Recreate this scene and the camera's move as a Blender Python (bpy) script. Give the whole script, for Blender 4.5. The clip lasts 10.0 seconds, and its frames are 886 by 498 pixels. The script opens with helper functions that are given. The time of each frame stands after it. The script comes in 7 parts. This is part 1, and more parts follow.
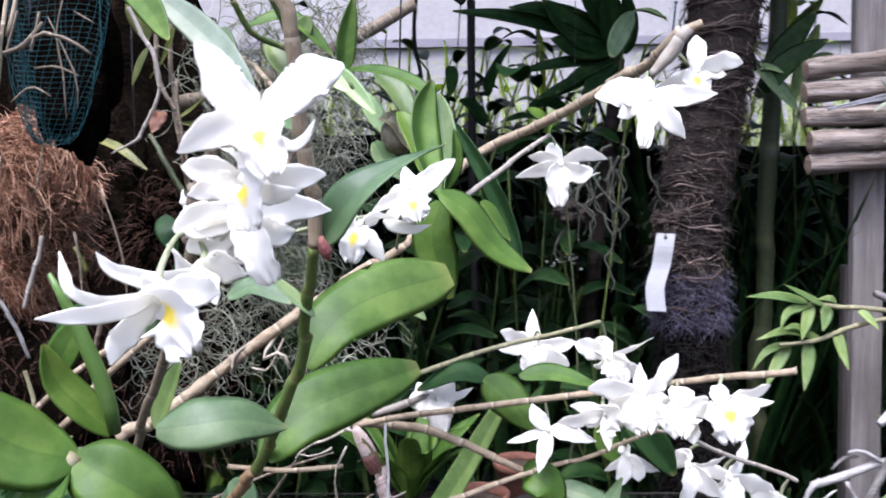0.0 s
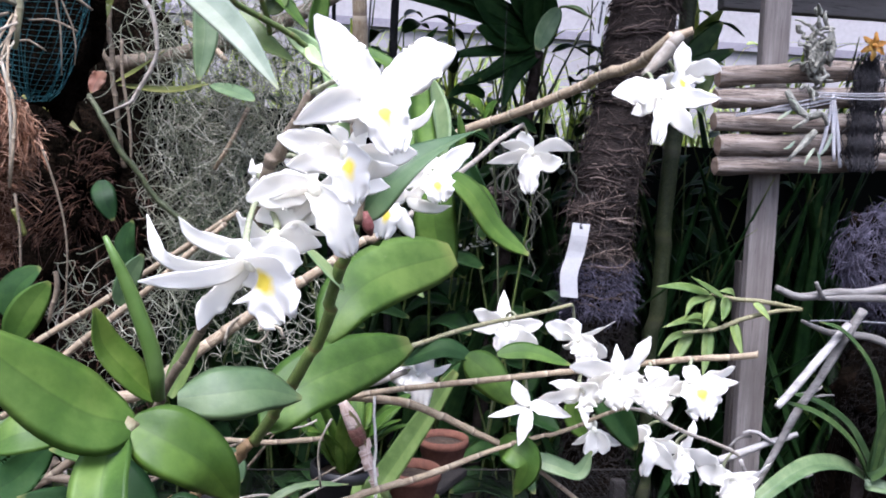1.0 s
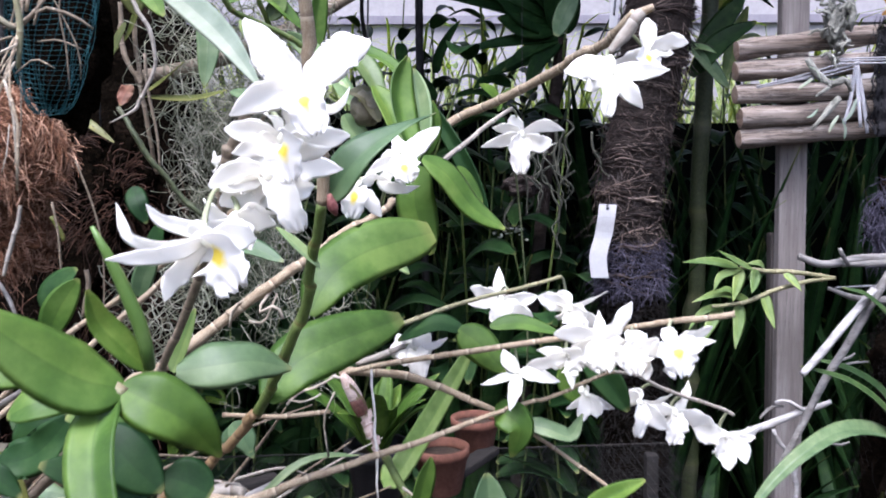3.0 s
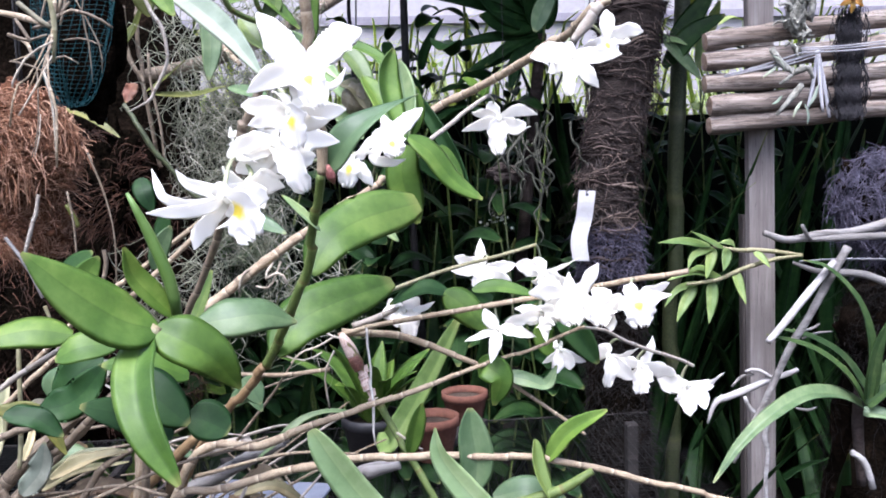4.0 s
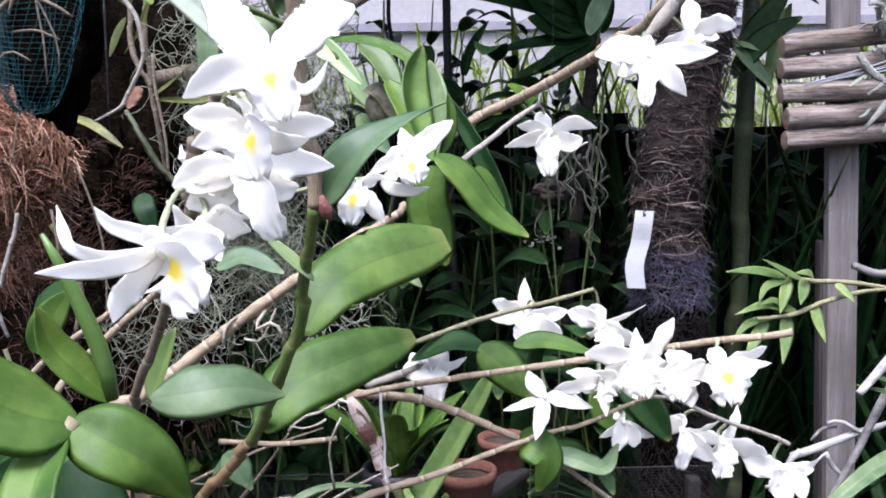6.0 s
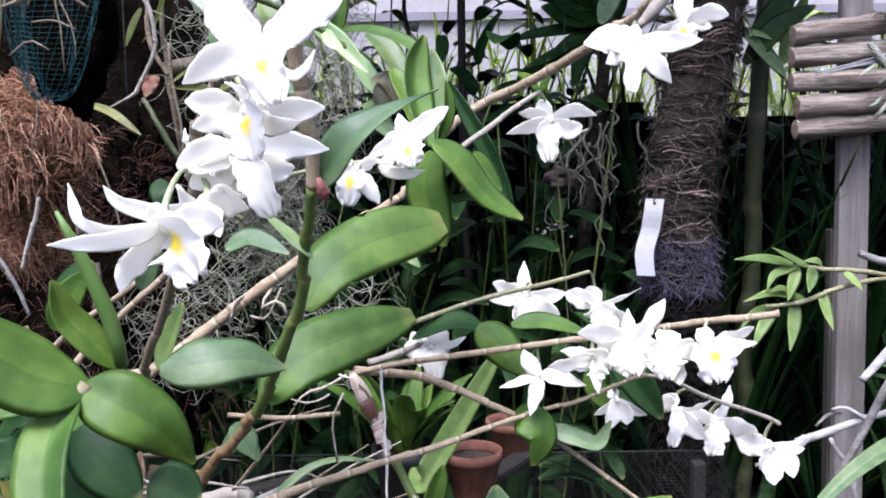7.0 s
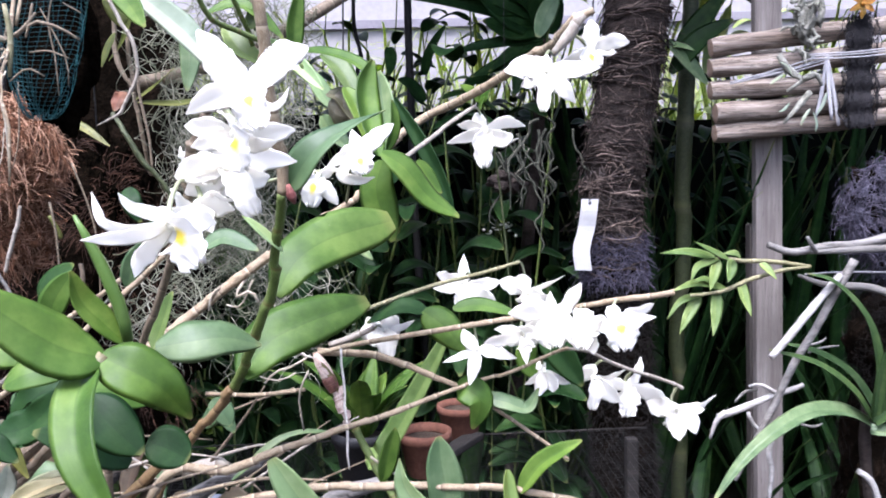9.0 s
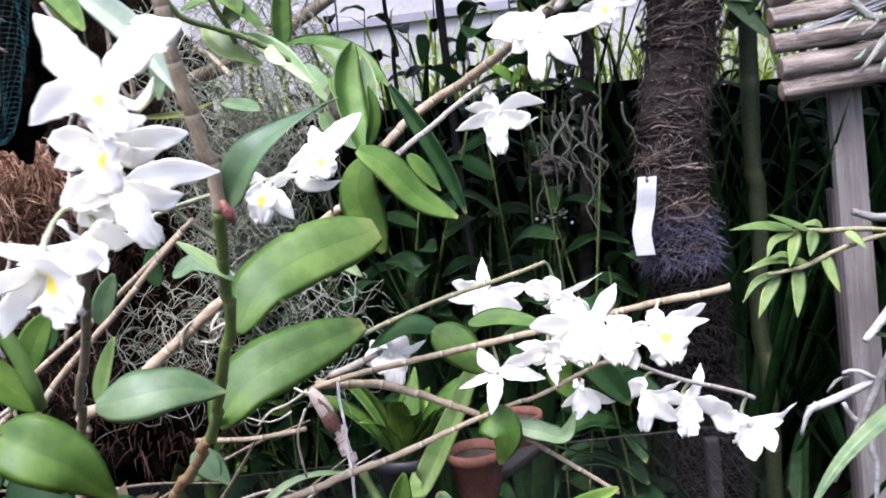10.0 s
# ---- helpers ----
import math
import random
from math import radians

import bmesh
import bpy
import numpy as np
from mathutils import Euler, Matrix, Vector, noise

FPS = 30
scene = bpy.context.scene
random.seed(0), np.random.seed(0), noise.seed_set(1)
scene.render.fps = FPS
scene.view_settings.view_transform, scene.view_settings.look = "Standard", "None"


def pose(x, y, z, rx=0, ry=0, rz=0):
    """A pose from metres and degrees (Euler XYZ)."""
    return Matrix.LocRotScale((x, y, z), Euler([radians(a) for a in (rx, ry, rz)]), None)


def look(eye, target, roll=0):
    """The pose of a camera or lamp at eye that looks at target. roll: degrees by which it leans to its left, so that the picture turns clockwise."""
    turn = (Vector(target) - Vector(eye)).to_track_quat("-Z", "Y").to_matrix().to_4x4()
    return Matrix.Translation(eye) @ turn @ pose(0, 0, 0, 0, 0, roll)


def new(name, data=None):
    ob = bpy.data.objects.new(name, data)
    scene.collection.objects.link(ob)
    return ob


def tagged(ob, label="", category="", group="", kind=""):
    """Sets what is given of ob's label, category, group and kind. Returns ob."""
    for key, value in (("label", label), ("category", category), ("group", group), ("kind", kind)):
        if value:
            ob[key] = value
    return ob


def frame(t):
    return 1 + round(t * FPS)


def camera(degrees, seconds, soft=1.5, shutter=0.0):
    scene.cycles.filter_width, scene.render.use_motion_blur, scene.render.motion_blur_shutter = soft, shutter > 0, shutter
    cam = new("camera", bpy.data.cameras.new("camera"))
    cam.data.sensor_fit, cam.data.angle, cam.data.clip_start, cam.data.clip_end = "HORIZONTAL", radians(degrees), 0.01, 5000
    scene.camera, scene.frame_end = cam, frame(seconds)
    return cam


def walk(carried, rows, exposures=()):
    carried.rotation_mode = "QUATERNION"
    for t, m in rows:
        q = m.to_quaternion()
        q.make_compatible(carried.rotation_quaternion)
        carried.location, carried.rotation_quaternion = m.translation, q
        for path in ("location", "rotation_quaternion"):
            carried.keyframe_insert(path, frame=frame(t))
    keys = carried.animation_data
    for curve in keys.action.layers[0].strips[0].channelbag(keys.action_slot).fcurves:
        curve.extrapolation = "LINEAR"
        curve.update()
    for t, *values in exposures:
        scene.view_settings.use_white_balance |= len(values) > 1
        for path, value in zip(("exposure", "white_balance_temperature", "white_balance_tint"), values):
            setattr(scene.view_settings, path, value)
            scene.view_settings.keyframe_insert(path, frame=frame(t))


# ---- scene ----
cam = camera(56.7, 10.0, soft=1.8, shutter=0.4)
PATH = [
    (0, (0.0140, 0.0050, 1.2130), (-0.0392, 1.9993, 1.0723), -0.64),
    (0.5, (-0.0470, -0.0131, 1.2138), (0.0968, 1.9746, 1.0448), 1.37),
    (1, (-0.0821, -0.0109, 1.2115), (0.1673, 1.9653, 1.0321), 2.62),
    (1.5, (-0.0808, -0.0053, 1.2188), (0.1910, 1.9666, 1.0251), 1.68),
    (2, (-0.0549, 0.0258, 1.2172), (0.1778, 2.0025, 1.0204), 1.14),
    (2.5, (-0.0427, 0.0145, 1.2221), (0.0779, 2.0033, 1.0482), 0.10),
    (3, (-0.0223, -0.0616, 1.2031), (0.0793, 1.9264, 1.0090), -0.78),
    (4.3, (-0.0231, -0.1526, 1.1814), (0.1017, 1.8344, 0.9901), -2.11),
    (4.5, (-0.0241, -0.1227, 1.1840), (0.0908, 1.8650, 0.9942), -2.00),
    (5, (-0.0291, -0.0347, 1.1868), (0.0396, 1.9552, 0.9984), -1.33),
    (5.5, (-0.0197, 0.0128, 1.1979), (0.0281, 2.0055, 1.0336), -1.20),
    (7, (0.0121, -0.0129, 1.1921), (-0.0195, 1.9773, 0.9972), -0.98),
    (7.5, (0.0092, -0.0710, 1.1922), (0.0255, 1.9190, 0.9930), -0.85),
    (8, (-0.0071, -0.1516, 1.1817), (0.0647, 1.8358, 0.9688), -0.94),
    (8.5, (0.0059, -0.1695, 1.1802), (0.1138, 1.8165, 0.9705), -1.79),
    (9, (0.0175, -0.1242, 1.1940), (0.0993, 1.8652, 1.0058), -1.75),
    (9.5, (0.0414, -0.0642, 1.1951), (0.0341, 1.9270, 1.0070), -3.62),
    (10, (0.0821, -0.0029, 1.1914), (-0.0246, 1.9845, 0.9947), -6.96),
]

EXPOSURE = [(0, 1.54, 5540, 18), (0.5, 1.52, 5540, 18), (1, 1.52, 5540, 18), (2, 1.55, 5540, 18), (3, 1.58, 5540, 18), (4.5, 1.88, 5540, 18), (5, 1.82, 5540, 18), (5.5, 1.58, 5540, 18), (7, 1.56, 5540, 18), (8, 1.76, 5560, 18), (8.5, 1.92, 5580, 18), (10, 1.76, 5580, 18)]
walk(cam, [(t, look(eye, target, roll)) for t, eye, target, roll in PATH], EXPOSURE)

# ---- world and light: bright shade, open sky over the path behind the viewer ----
SUN_EL, SUN_AZ = 65.0, 200.0
world = bpy.data.worlds.new("sky")
scene.world = world
world.use_nodes = True
wn = world.node_tree.nodes
sky = wn.new("ShaderNodeTexSky")
sky.sky_type, sky.sun_disc = "NISHITA", False
sky.sun_elevation, sky.sun_rotation = radians(SUN_EL), radians(SUN_AZ)
sky.dust_density, sky.air_density, sky.ozone_density = 6.0, 0.8, 0.5
wn["Background"].inputs[1].default_value = 0.15
world.node_tree.links.new(sky.outputs[0], wn["Background"].inputs[0])
lamp = bpy.data.lights.new("sun", "SUN")
lamp.energy, lamp.angle, lamp.color = 2.2, radians(32), (1.0, 0.98, 0.95)
sun = new("sun", lamp)
a, e = radians(SUN_AZ), radians(SUN_EL)
toward = Vector((math.sin(a) * math.cos(e), math.cos(a) * math.cos(e), math.sin(e)))
sun.matrix_world = look(toward * 20, (0, 0, 0))


# ---- node helpers and materials ----
class Nodes:
    """A small wrapper to wire up one material."""

    def __init__(self, name):
        self.mat = bpy.data.materials.new(name)
        self.mat.use_nodes = True
        self.tree = self.mat.node_tree
        self.bsdf = self.tree.nodes["Principled BSDF"]
        self.out = self.tree.nodes["Material Output"]
        self.coord = self.tree.nodes.new("ShaderNodeTexCoord")

    def add(self, kind, **kw):
        n = self.tree.nodes.new("ShaderNode" + kind)
        for k, v in kw.items():
            n.inputs[k].default_value = v
        return n

    def link(self, a, b):
        self.tree.links.new(a, b)

    def noise(self, scale, detail=4.0, space="Object", stretch=None, rough=0.6):
        n = self.add("TexNoise", Scale=scale, Detail=detail, Roughness=rough)
        src = self.coord.outputs[space]
        if stretch:
            m = self.add("Mapping", Scale=stretch)
            self.link(src, m.inputs["Vector"])
            src = m.outputs[0]
        self.link(src, n.inputs["Vector"])
        return n.outputs["Fac"]

    def ramp(self, fac, stops):
        r = self.tree.nodes.new("ShaderNodeValToRGB")
        el = r.color_ramp.elements
        while len(el) < len(stops):
            el.new(0.5)
        for p, (pos, col) in zip(el, stops):
            p.position, p.color = pos, (*col, 1) if len(col) == 3 else col
        self.link(fac, r.inputs[0])
        return r.outputs[0]

    def mix(self, fac, a, b, mode="MIX"):
        m = self.tree.nodes.new("ShaderNodeMix")
        m.data_type, m.blend_type = "RGBA", mode
        for sock, val in ((m.inputs[0], fac), (m.inputs[6], a), (m.inputs[7], b)):
            if isinstance(val, (int, float)):
                sock.default_value = val
            elif isinstance(val, tuple):
                sock.default_value = (*val, 1)
            else:
                self.link(val, sock)
        return m.outputs[2]

    def math(self, op, a, b=0.0, c=0.0):
        m = self.tree.nodes.new("ShaderNodeMath")
        m.operation = op
        for sock, val in zip(m.inputs, (a, b, c)):
            if isinstance(val, (int, float)):
                sock.default_value = val
            else:
                self.link(val, sock)
        return m.outputs[0]

    def uv(self):
        s = self.tree.nodes.new("ShaderNodeSeparateXYZ")
        self.link(self.coord.outputs["UV"], s.inputs[0])
        return s.outputs[0], s.outputs[1]

    def random(self):
        return self.tree.nodes.new("ShaderNodeObjectInfo").outputs["Random"]

    def bump(self, height, strength=0.3, distance=0.002):
        b = self.add("Bump", Strength=strength, Distance=distance)
        self.link(height, b.inputs["Height"])
        self.link(b.outputs[0], self.bsdf.inputs["Normal"])

    def done(self, colour, rough, spec=0.5, through_colour=None, through_amount=0.0):
        if isinstance(colour, tuple):
            self.bsdf.inputs["Base Color"].default_value = (*colour, 1)
        else:
            self.link(colour, self.bsdf.inputs["Base Color"])
        if isinstance(rough, (int, float)):
            self.bsdf.inputs["Roughness"].default_value = rough
        else:
            self.link(rough, self.bsdf.inputs["Roughness"])
        self.bsdf.inputs["Specular IOR Level"].default_value = spec
        if through_amount:
            t = self.tree.nodes.new("ShaderNodeBsdfTranslucent")
            if isinstance(through_colour, tuple):
                t.inputs[0].default_value = (*through_colour, 1)
            else:
                self.link(through_colour, t.inputs[0])
            m = self.add("MixShader", Fac=through_amount)
            self.link(self.bsdf.outputs[0], m.inputs[1])
            self.link(t.outputs[0], m.inputs[2])
            self.link(m.outputs[0], self.out.inputs[0])
        return self.mat


DEPTH = 0.46  # keeps foliage, wood and fibre at their real, low reflectance


def deep(colour):
    return tuple(DEPTH * c for c in colour)


def leaf_material(name, dark, mid, light, rough=0.38, through_amount=0.22, wear=0.25, gloss=0.3):
    """A leaf: parallel veins and a midrib along its length, blotches, dull scars and a slightly dry tip."""
    dark, mid, light = deep(dark), deep(mid), deep(light)
    n = Nodes(name)
    u, v = n.uv()
    blotch = n.math("ADD", n.math("MULTIPLY", n.noise(45, 5), 0.5), n.math("MULTIPLY", n.noise(11, 4), 0.5))
    fine = n.noise(260, 3)
    col = n.ramp(blotch, [(0.36, dark), (0.5, mid), (0.64, light)])
    tone = n.ramp(n.random(), [(0.0, (0.72, 0.8, 0.72)), (0.5, (1, 1, 1)), (1.0, (1.28, 1.18, 1.05))])
    col = n.mix(1.0, col, tone, "MULTIPLY")
    veins = n.math("SINE", n.math("ADD", n.math("MULTIPLY", v, 60.0), n.math("MULTIPLY", n.noise(30, 2), 9.0)))
    # One half darker, one lighter: light across the fold, put into the colour.
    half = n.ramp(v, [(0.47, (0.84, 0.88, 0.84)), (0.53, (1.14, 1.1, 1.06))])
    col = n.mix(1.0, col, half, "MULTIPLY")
    col = n.mix(n.math("MULTIPLY_ADD", veins, 0.008, 0.01), col, light)
    rib = n.math("ABSOLUTE", n.math("SUBTRACT", v, 0.5))
    ribline = n.ramp(rib, [(0.0, (1, 1, 1)), (0.03, (0, 0, 0))])
    col = n.mix(n.math("MULTIPLY", ribline, 0.3), col, tuple(0.6 * c for c in dark))
    scar = n.ramp(n.noise(95, 6, rough=0.75), [(0.66, (0, 0, 0)), (0.74, (1, 1, 1))])
    col = n.mix(n.math("MULTIPLY", scar, wear), col, (0.3, 0.3, 0.2))
    tip = n.ramp(u, [(0.93, (0, 0, 0)), (1.0, (1, 1, 1))])
    col = n.mix(n.math("MULTIPLY", tip, 0.35), col, (0.28, 0.26, 0.09))
    n.bump(n.math("ADD", n.math("MULTIPLY", veins, 0.03), n.math("ADD", fine, n.math("MULTIPLY", blotch, 2.0))), 0.18, 0.0015)
    r = n.math("MULTIPLY_ADD", fine, 0.25, rough - 0.12)
    bright = n.mix(1.0, col, (1.7, 1.7, 0.55), "MULTIPLY")
    return n.done(col, r, gloss, bright, through_amount)


def cane_material(name, base, dark, light, ring, spacing=0.03, rough=0.6, tip=None):
    """A jointed cane: streaks along it, dark rings at its joints, paper-dry flecks. u runs in metres."""
    base, dark, light, ring = deep(base), deep(dark), deep(light), deep(ring)
    n = Nodes(name)
    u, v = n.uv()
    streak = n.noise(9, 5, "UV", (14, 9, 1))
    spot = n.noise(130, 4)
    col = n.ramp(streak, [(0.3, dark), (0.5, base), (0.7, light)])
    col = n.mix(n.math("MULTIPLY", n.ramp(spot, [(0.5, (0, 0, 0)), (0.66, (1, 1, 1))]), 0.6), col, dark)
    if tip:
        col = n.mix(n.ramp(n.noise(14, 3), [(0.42, (0, 0, 0)), (0.6, (1, 1, 1))]), col, tip)
    f = n.math("FRACT", n.math("DIVIDE", u, spacing))
    line = n.ramp(f, [(0.0, (1, 1, 1)), (0.05, (0.9, 0.9, 0.9)), (0.11, (0, 0, 0))])
    pale = n.ramp(f, [(0.9, (0, 0, 0)), (0.97, (1, 1, 1))])
    col = n.mix(n.math("MULTIPLY", line, 0.5), col, ring)
    col = n.mix(n.math("MULTIPLY", pale, 0.5), col, tuple(min(1, 1.3 * c) for c in light))
    n.bump(n.math("ADD", streak, n.math("MULTIPLY", spot, 0.5)), 0.4, 0.002)
    return n.done(col, rough, 0.3)


def rough_material(name, colours, scale, fine_scale, rough=0.9, strength=0.6, distance=0.004, stretch=None, through_amount=0.0, spec=0.2, vary=True):
    """Earth, bark, fibre, stone, cloth: two sizes of noise, a relief of both."""
    colours = [deep(c) for c in colours]
    n = Nodes(name)
    big = n.noise(scale, 5, stretch=stretch)
    fine = n.noise(fine_scale, 4, stretch=stretch)
    k = len(colours)
    fac = n.math("ADD", n.math("MULTIPLY", big, 0.6), n.math("MULTIPLY", fine, 0.4))
    col = n.ramp(fac, [(0.34 + 0.34 * i / (k - 1), c) for i, c in enumerate(colours)])
    if vary:
        col = n.mix(1.0, col, n.ramp(n.random(), [(0, (0.8, 0.8, 0.8)), (1, (1.2, 1.2, 1.2))]), "MULTIPLY")
    n.bump(n.math("ADD", big, fine), strength, distance)
    return n.done(col, rough, spec, col, through_amount)


def strand_material(name, colours, rough=0.8, through_amount=0.15, patch=6.0):
    """Thin fibres, each of its own tone, with larger patches."""
    colours = [deep(c) for c in colours]
    n = Nodes(name)
    isl = n.tree.nodes.new("ShaderNodeNewGeometry").outputs["Random Per Island"]
    k = len(colours)
    fac = n.math("ADD", n.math("MULTIPLY", isl, 0.6), n.math("MULTIPLY", n.noise(patch, 3), 0.4))
    col = n.ramp(fac, [(0.15 + 0.7 * i / (k - 1), c) for i, c in enumerate(colours)])
    return n.done(col, rough, 0.2, col, through_amount)


def petal_material():
    n = Nodes("white_petal")
    u, v = n.uv()
    veins = n.math("SINE", n.math("MULTIPLY", v, 70.0))
    soft = n.noise(90, 4)
    col = n.ramp(soft, [(0.3, (0.86, 0.845, 0.79)), (0.7, (0.9, 0.885, 0.83))])
    base = n.ramp(u, [(0.0, (1, 1, 1)), (0.14, (0, 0, 0))])
    col = n.mix(n.math("MULTIPLY", base, 0.22), col, (0.8, 0.84, 0.6))
    n.bump(n.math("ADD", n.math("MULTIPLY", veins, 0.12), soft), 0.12, 0.001)
    return n.done(col, 0.6, 0.12, (0.92, 0.905, 0.845), 0.5)


def lip_material():
    n = Nodes("white_lip_yellow_throat")
    u, v = n.uv()
    du = n.math("MULTIPLY", n.math("SUBTRACT", u, 0.46), 1.0)
    dv = n.math("MULTIPLY", n.math("SUBTRACT", v, 0.5), 1.5)
    d = n.math("SQRT", n.math("ADD", n.math("MULTIPLY", du, du), n.math("MULTIPLY", dv, dv)))
    d = n.math("ADD", d, n.math("MULTIPLY", n.math("SUBTRACT", n.noise(260, 3), 0.5), 0.14))
    spot = n.ramp(d, [(0.12, (1, 1, 1)), (0.27, (0, 0, 0))])
    col = n.mix(n.math("MULTIPLY", spot, 0.95), (0.88, 0.87, 0.83), (0.86, 0.72, 0.07))
    n.bump(n.noise(160, 4), 0.3, 0.001)
    return n.done(col, 0.6, 0.15, col, 0.48)


def wood_material(name, dark, mid, light, axis=2, scale=9.0, rough=0.8, crack_at=0.4, grain_scale=1.6):
    """Weathered timber with the grain along one axis."""
    dark, mid, light = deep(dark), deep(mid), deep(light)
    n = Nodes(name)
    st = [34.0, 34.0, 34.0]
    st[axis] = 1.6
    grain = n.noise(grain_scale, 6, stretch=tuple(st), rough=0.7)
    broad = n.noise(scale, 4)
    crack = n.noise(5.0, 5, stretch=tuple(s * 1.4 for s in st), rough=0.8)
    col = n.ramp(grain, [(0.32, dark), (0.5, mid), (0.68, light)])
    col = n.mix(n.math("MULTIPLY", n.ramp(broad, [(0.4, (0, 0, 0)), (0.7, (1, 1, 1))]), 0.45), col, dark)
    lines = n.ramp(crack, [(crack_at - 0.04, (1, 1, 1)), (crack_at + 0.03, (0, 0, 0))])
    col = n.mix(n.math("MULTIPLY", lines, 0.7), col, tuple(0.35 * c for c in dark))
    n.bump(n.math("ADD", grain, crack), 0.5, 0.003)
    return n.done(col, rough, 0.25)


PETAL, LIP = petal_material(), lip_material()
LEAF = leaf_material("orchid_leaf", (0.066, 0.15, 0.022), (0.122, 0.238, 0.035), (0.21, 0.345, 0.068), 0.48, gloss=0.22)
LEAF_PALE = leaf_material("pale_leaf", (0.45, 0.66, 0.3), (0.6, 0.82, 0.42), (0.74, 0.95, 0.56), 0.5, 0.3, 0.2)
LEAF_SILVER = leaf_material("silvery_leaf", (0.34, 0.42, 0.32), (0.44, 0.52, 0.4), (0.54, 0.62, 0.5), 0.5, 0.25, 0.15)
LEAF_BROWN = leaf_material("rotting_leaf", (0.06, 0.042, 0.025), (0.13, 0.09, 0.055), (0.22, 0.17, 0.11), 0.7, 0.1, 0.5)
LEAF_YOUNG = leaf_material("young_leaf", (0.13, 0.22, 0.055), (0.21, 0.32, 0.09), (0.32, 0.43, 0.17), 0.42, 0.25, 0.15)
# Very low leaf green; on the back plants it stands in for shade.
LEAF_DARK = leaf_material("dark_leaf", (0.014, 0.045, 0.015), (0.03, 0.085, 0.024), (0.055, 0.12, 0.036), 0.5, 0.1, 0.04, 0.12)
LEAF_VANDA = leaf_material("strap_orchid_leaf", (0.035, 0.085, 0.03), (0.07, 0.14, 0.045), (0.13, 0.21, 0.08), 0.45, 0.2, 0.3)
LEAF_BLUE = leaf_material("grey_green_leaf", (0.11, 0.2, 0.09), (0.18, 0.29, 0.14), (0.29, 0.4, 0.22), 0.45, 0.2, 0.4)
LEAF_DRY = leaf_material("dry_leaf", (0.13, 0.11, 0.055), (0.26, 0.235, 0.125), (0.4, 0.37, 0.23), 0.6, 0.15, 0.5)
LEAF_RUST = leaf_material("rusty_leaf", (0.2, 0.08, 0.05), (0.36, 0.15, 0.1), (0.5, 0.26, 0.18), 0.6, 0.15, 0.3)
LEAF_LIME = leaf_material("light_green_leaf", (0.2, 0.33, 0.09), (0.32, 0.47, 0.15), (0.46, 0.6, 0.26), 0.42, 0.3, 0.15)
LEAF_LICHEN = leaf_material("lichened_leaf", (0.14, 0.17, 0.13), (0.26, 0.3, 0.25), (0.42, 0.46, 0.4), 0.7, 0.1, 0.5)
LEAF_OLIVE = leaf_material("olive_leaf", (0.11, 0.13, 0.03), (0.19, 0.21, 0.05), (0.3, 0.32, 0.1), 0.45, 0.25, 0.4)
LEAF_CREAM = leaf_material("cream_striped_leaf", (0.5, 0.52, 0.28), (0.8, 0.78, 0.5), (1.2, 1.12, 0.8), 0.45, 0.2, 0.2)
# Leaf green lifted far above LEAF: sunlight is put into the colour.
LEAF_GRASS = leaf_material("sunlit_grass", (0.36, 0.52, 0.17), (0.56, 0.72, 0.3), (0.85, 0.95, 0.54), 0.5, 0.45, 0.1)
CANE_OLD = cane_material("dry_cane", (0.54, 0.43, 0.28), (0.3, 0.2, 0.115), (0.84, 0.73, 0.52), (0.17, 0.11, 0.075))
CANE_GREEN = cane_material("green_cane", (0.17, 0.25, 0.055), (0.1, 0.15, 0.04), (0.27, 0.34, 0.1), (0.26, 0.17, 0.06), 0.036, 0.45)
CANE_BROWN = cane_material("brown_cane", (0.3, 0.235, 0.16), (0.16, 0.12, 0.075), (0.5, 0.42, 0.3), (0.1, 0.07, 0.05))
CANE_PALE = cane_material("bleached_cane", (0.55, 0.5, 0.42), (0.38, 0.32, 0.24), (0.68, 0.64, 0.56), (0.22, 0.16, 0.1), 0.034)
CANE_STRAW = cane_material("straw_green_cane", (0.42, 0.4, 0.22), (0.28, 0.26, 0.12), (0.54, 0.52, 0.34), (0.24, 0.16, 0.08), 0.03, 0.5)
BULB = cane_material("papery_bulb", (1.25, 0.98, 0.8), (0.6, 0.34, 0.24), (1.7, 1.5, 1.32), (0.5, 0.28, 0.2), 0.012, 0.5)
BULB_BROWN = cane_material("brown_bulb_sheath", (0.3, 0.12, 0.085), (0.16, 0.06, 0.045), (0.6, 0.36, 0.26), (0.12, 0.05, 0.04), 0.007, 0.5)
CANE_RUST = cane_material("rusty_cane_base", (0.34, 0.22, 0.1), (0.2, 0.12, 0.06), (0.42, 0.32, 0.16), (0.1, 0.06, 0.03), 0.034, 0.55)
SHOOT = leaf_material("shoot_green", (0.16, 0.3, 0.06), (0.22, 0.38, 0.09), (0.3, 0.46, 0.14), 0.35, 0.2, 0.1)
BUDRED = rough_material("red_bract", [(0.22, 0.06, 0.06), (0.34, 0.12, 0.11), (0.4, 0.2, 0.15)], 60, 300, 0.5)
ROOT = rough_material("pale_root", [(0.4, 0.34, 0.24), (0.65, 0.58, 0.45), (0.9, 0.84, 0.72)], 40, 220, 0.8)
ROOT_WHITE = rough_material("white_root", [(0.9, 0.84, 0.7), (1.2, 1.14, 1.0), (1.5, 1.45, 1.3)], 40, 220, 0.7)
ROOT_GREY = rough_material("grey_green_root", [(0.04, 0.043, 0.028), (0.08, 0.083, 0.06), (0.16, 0.16, 0.125)], 40, 220, 0.8)
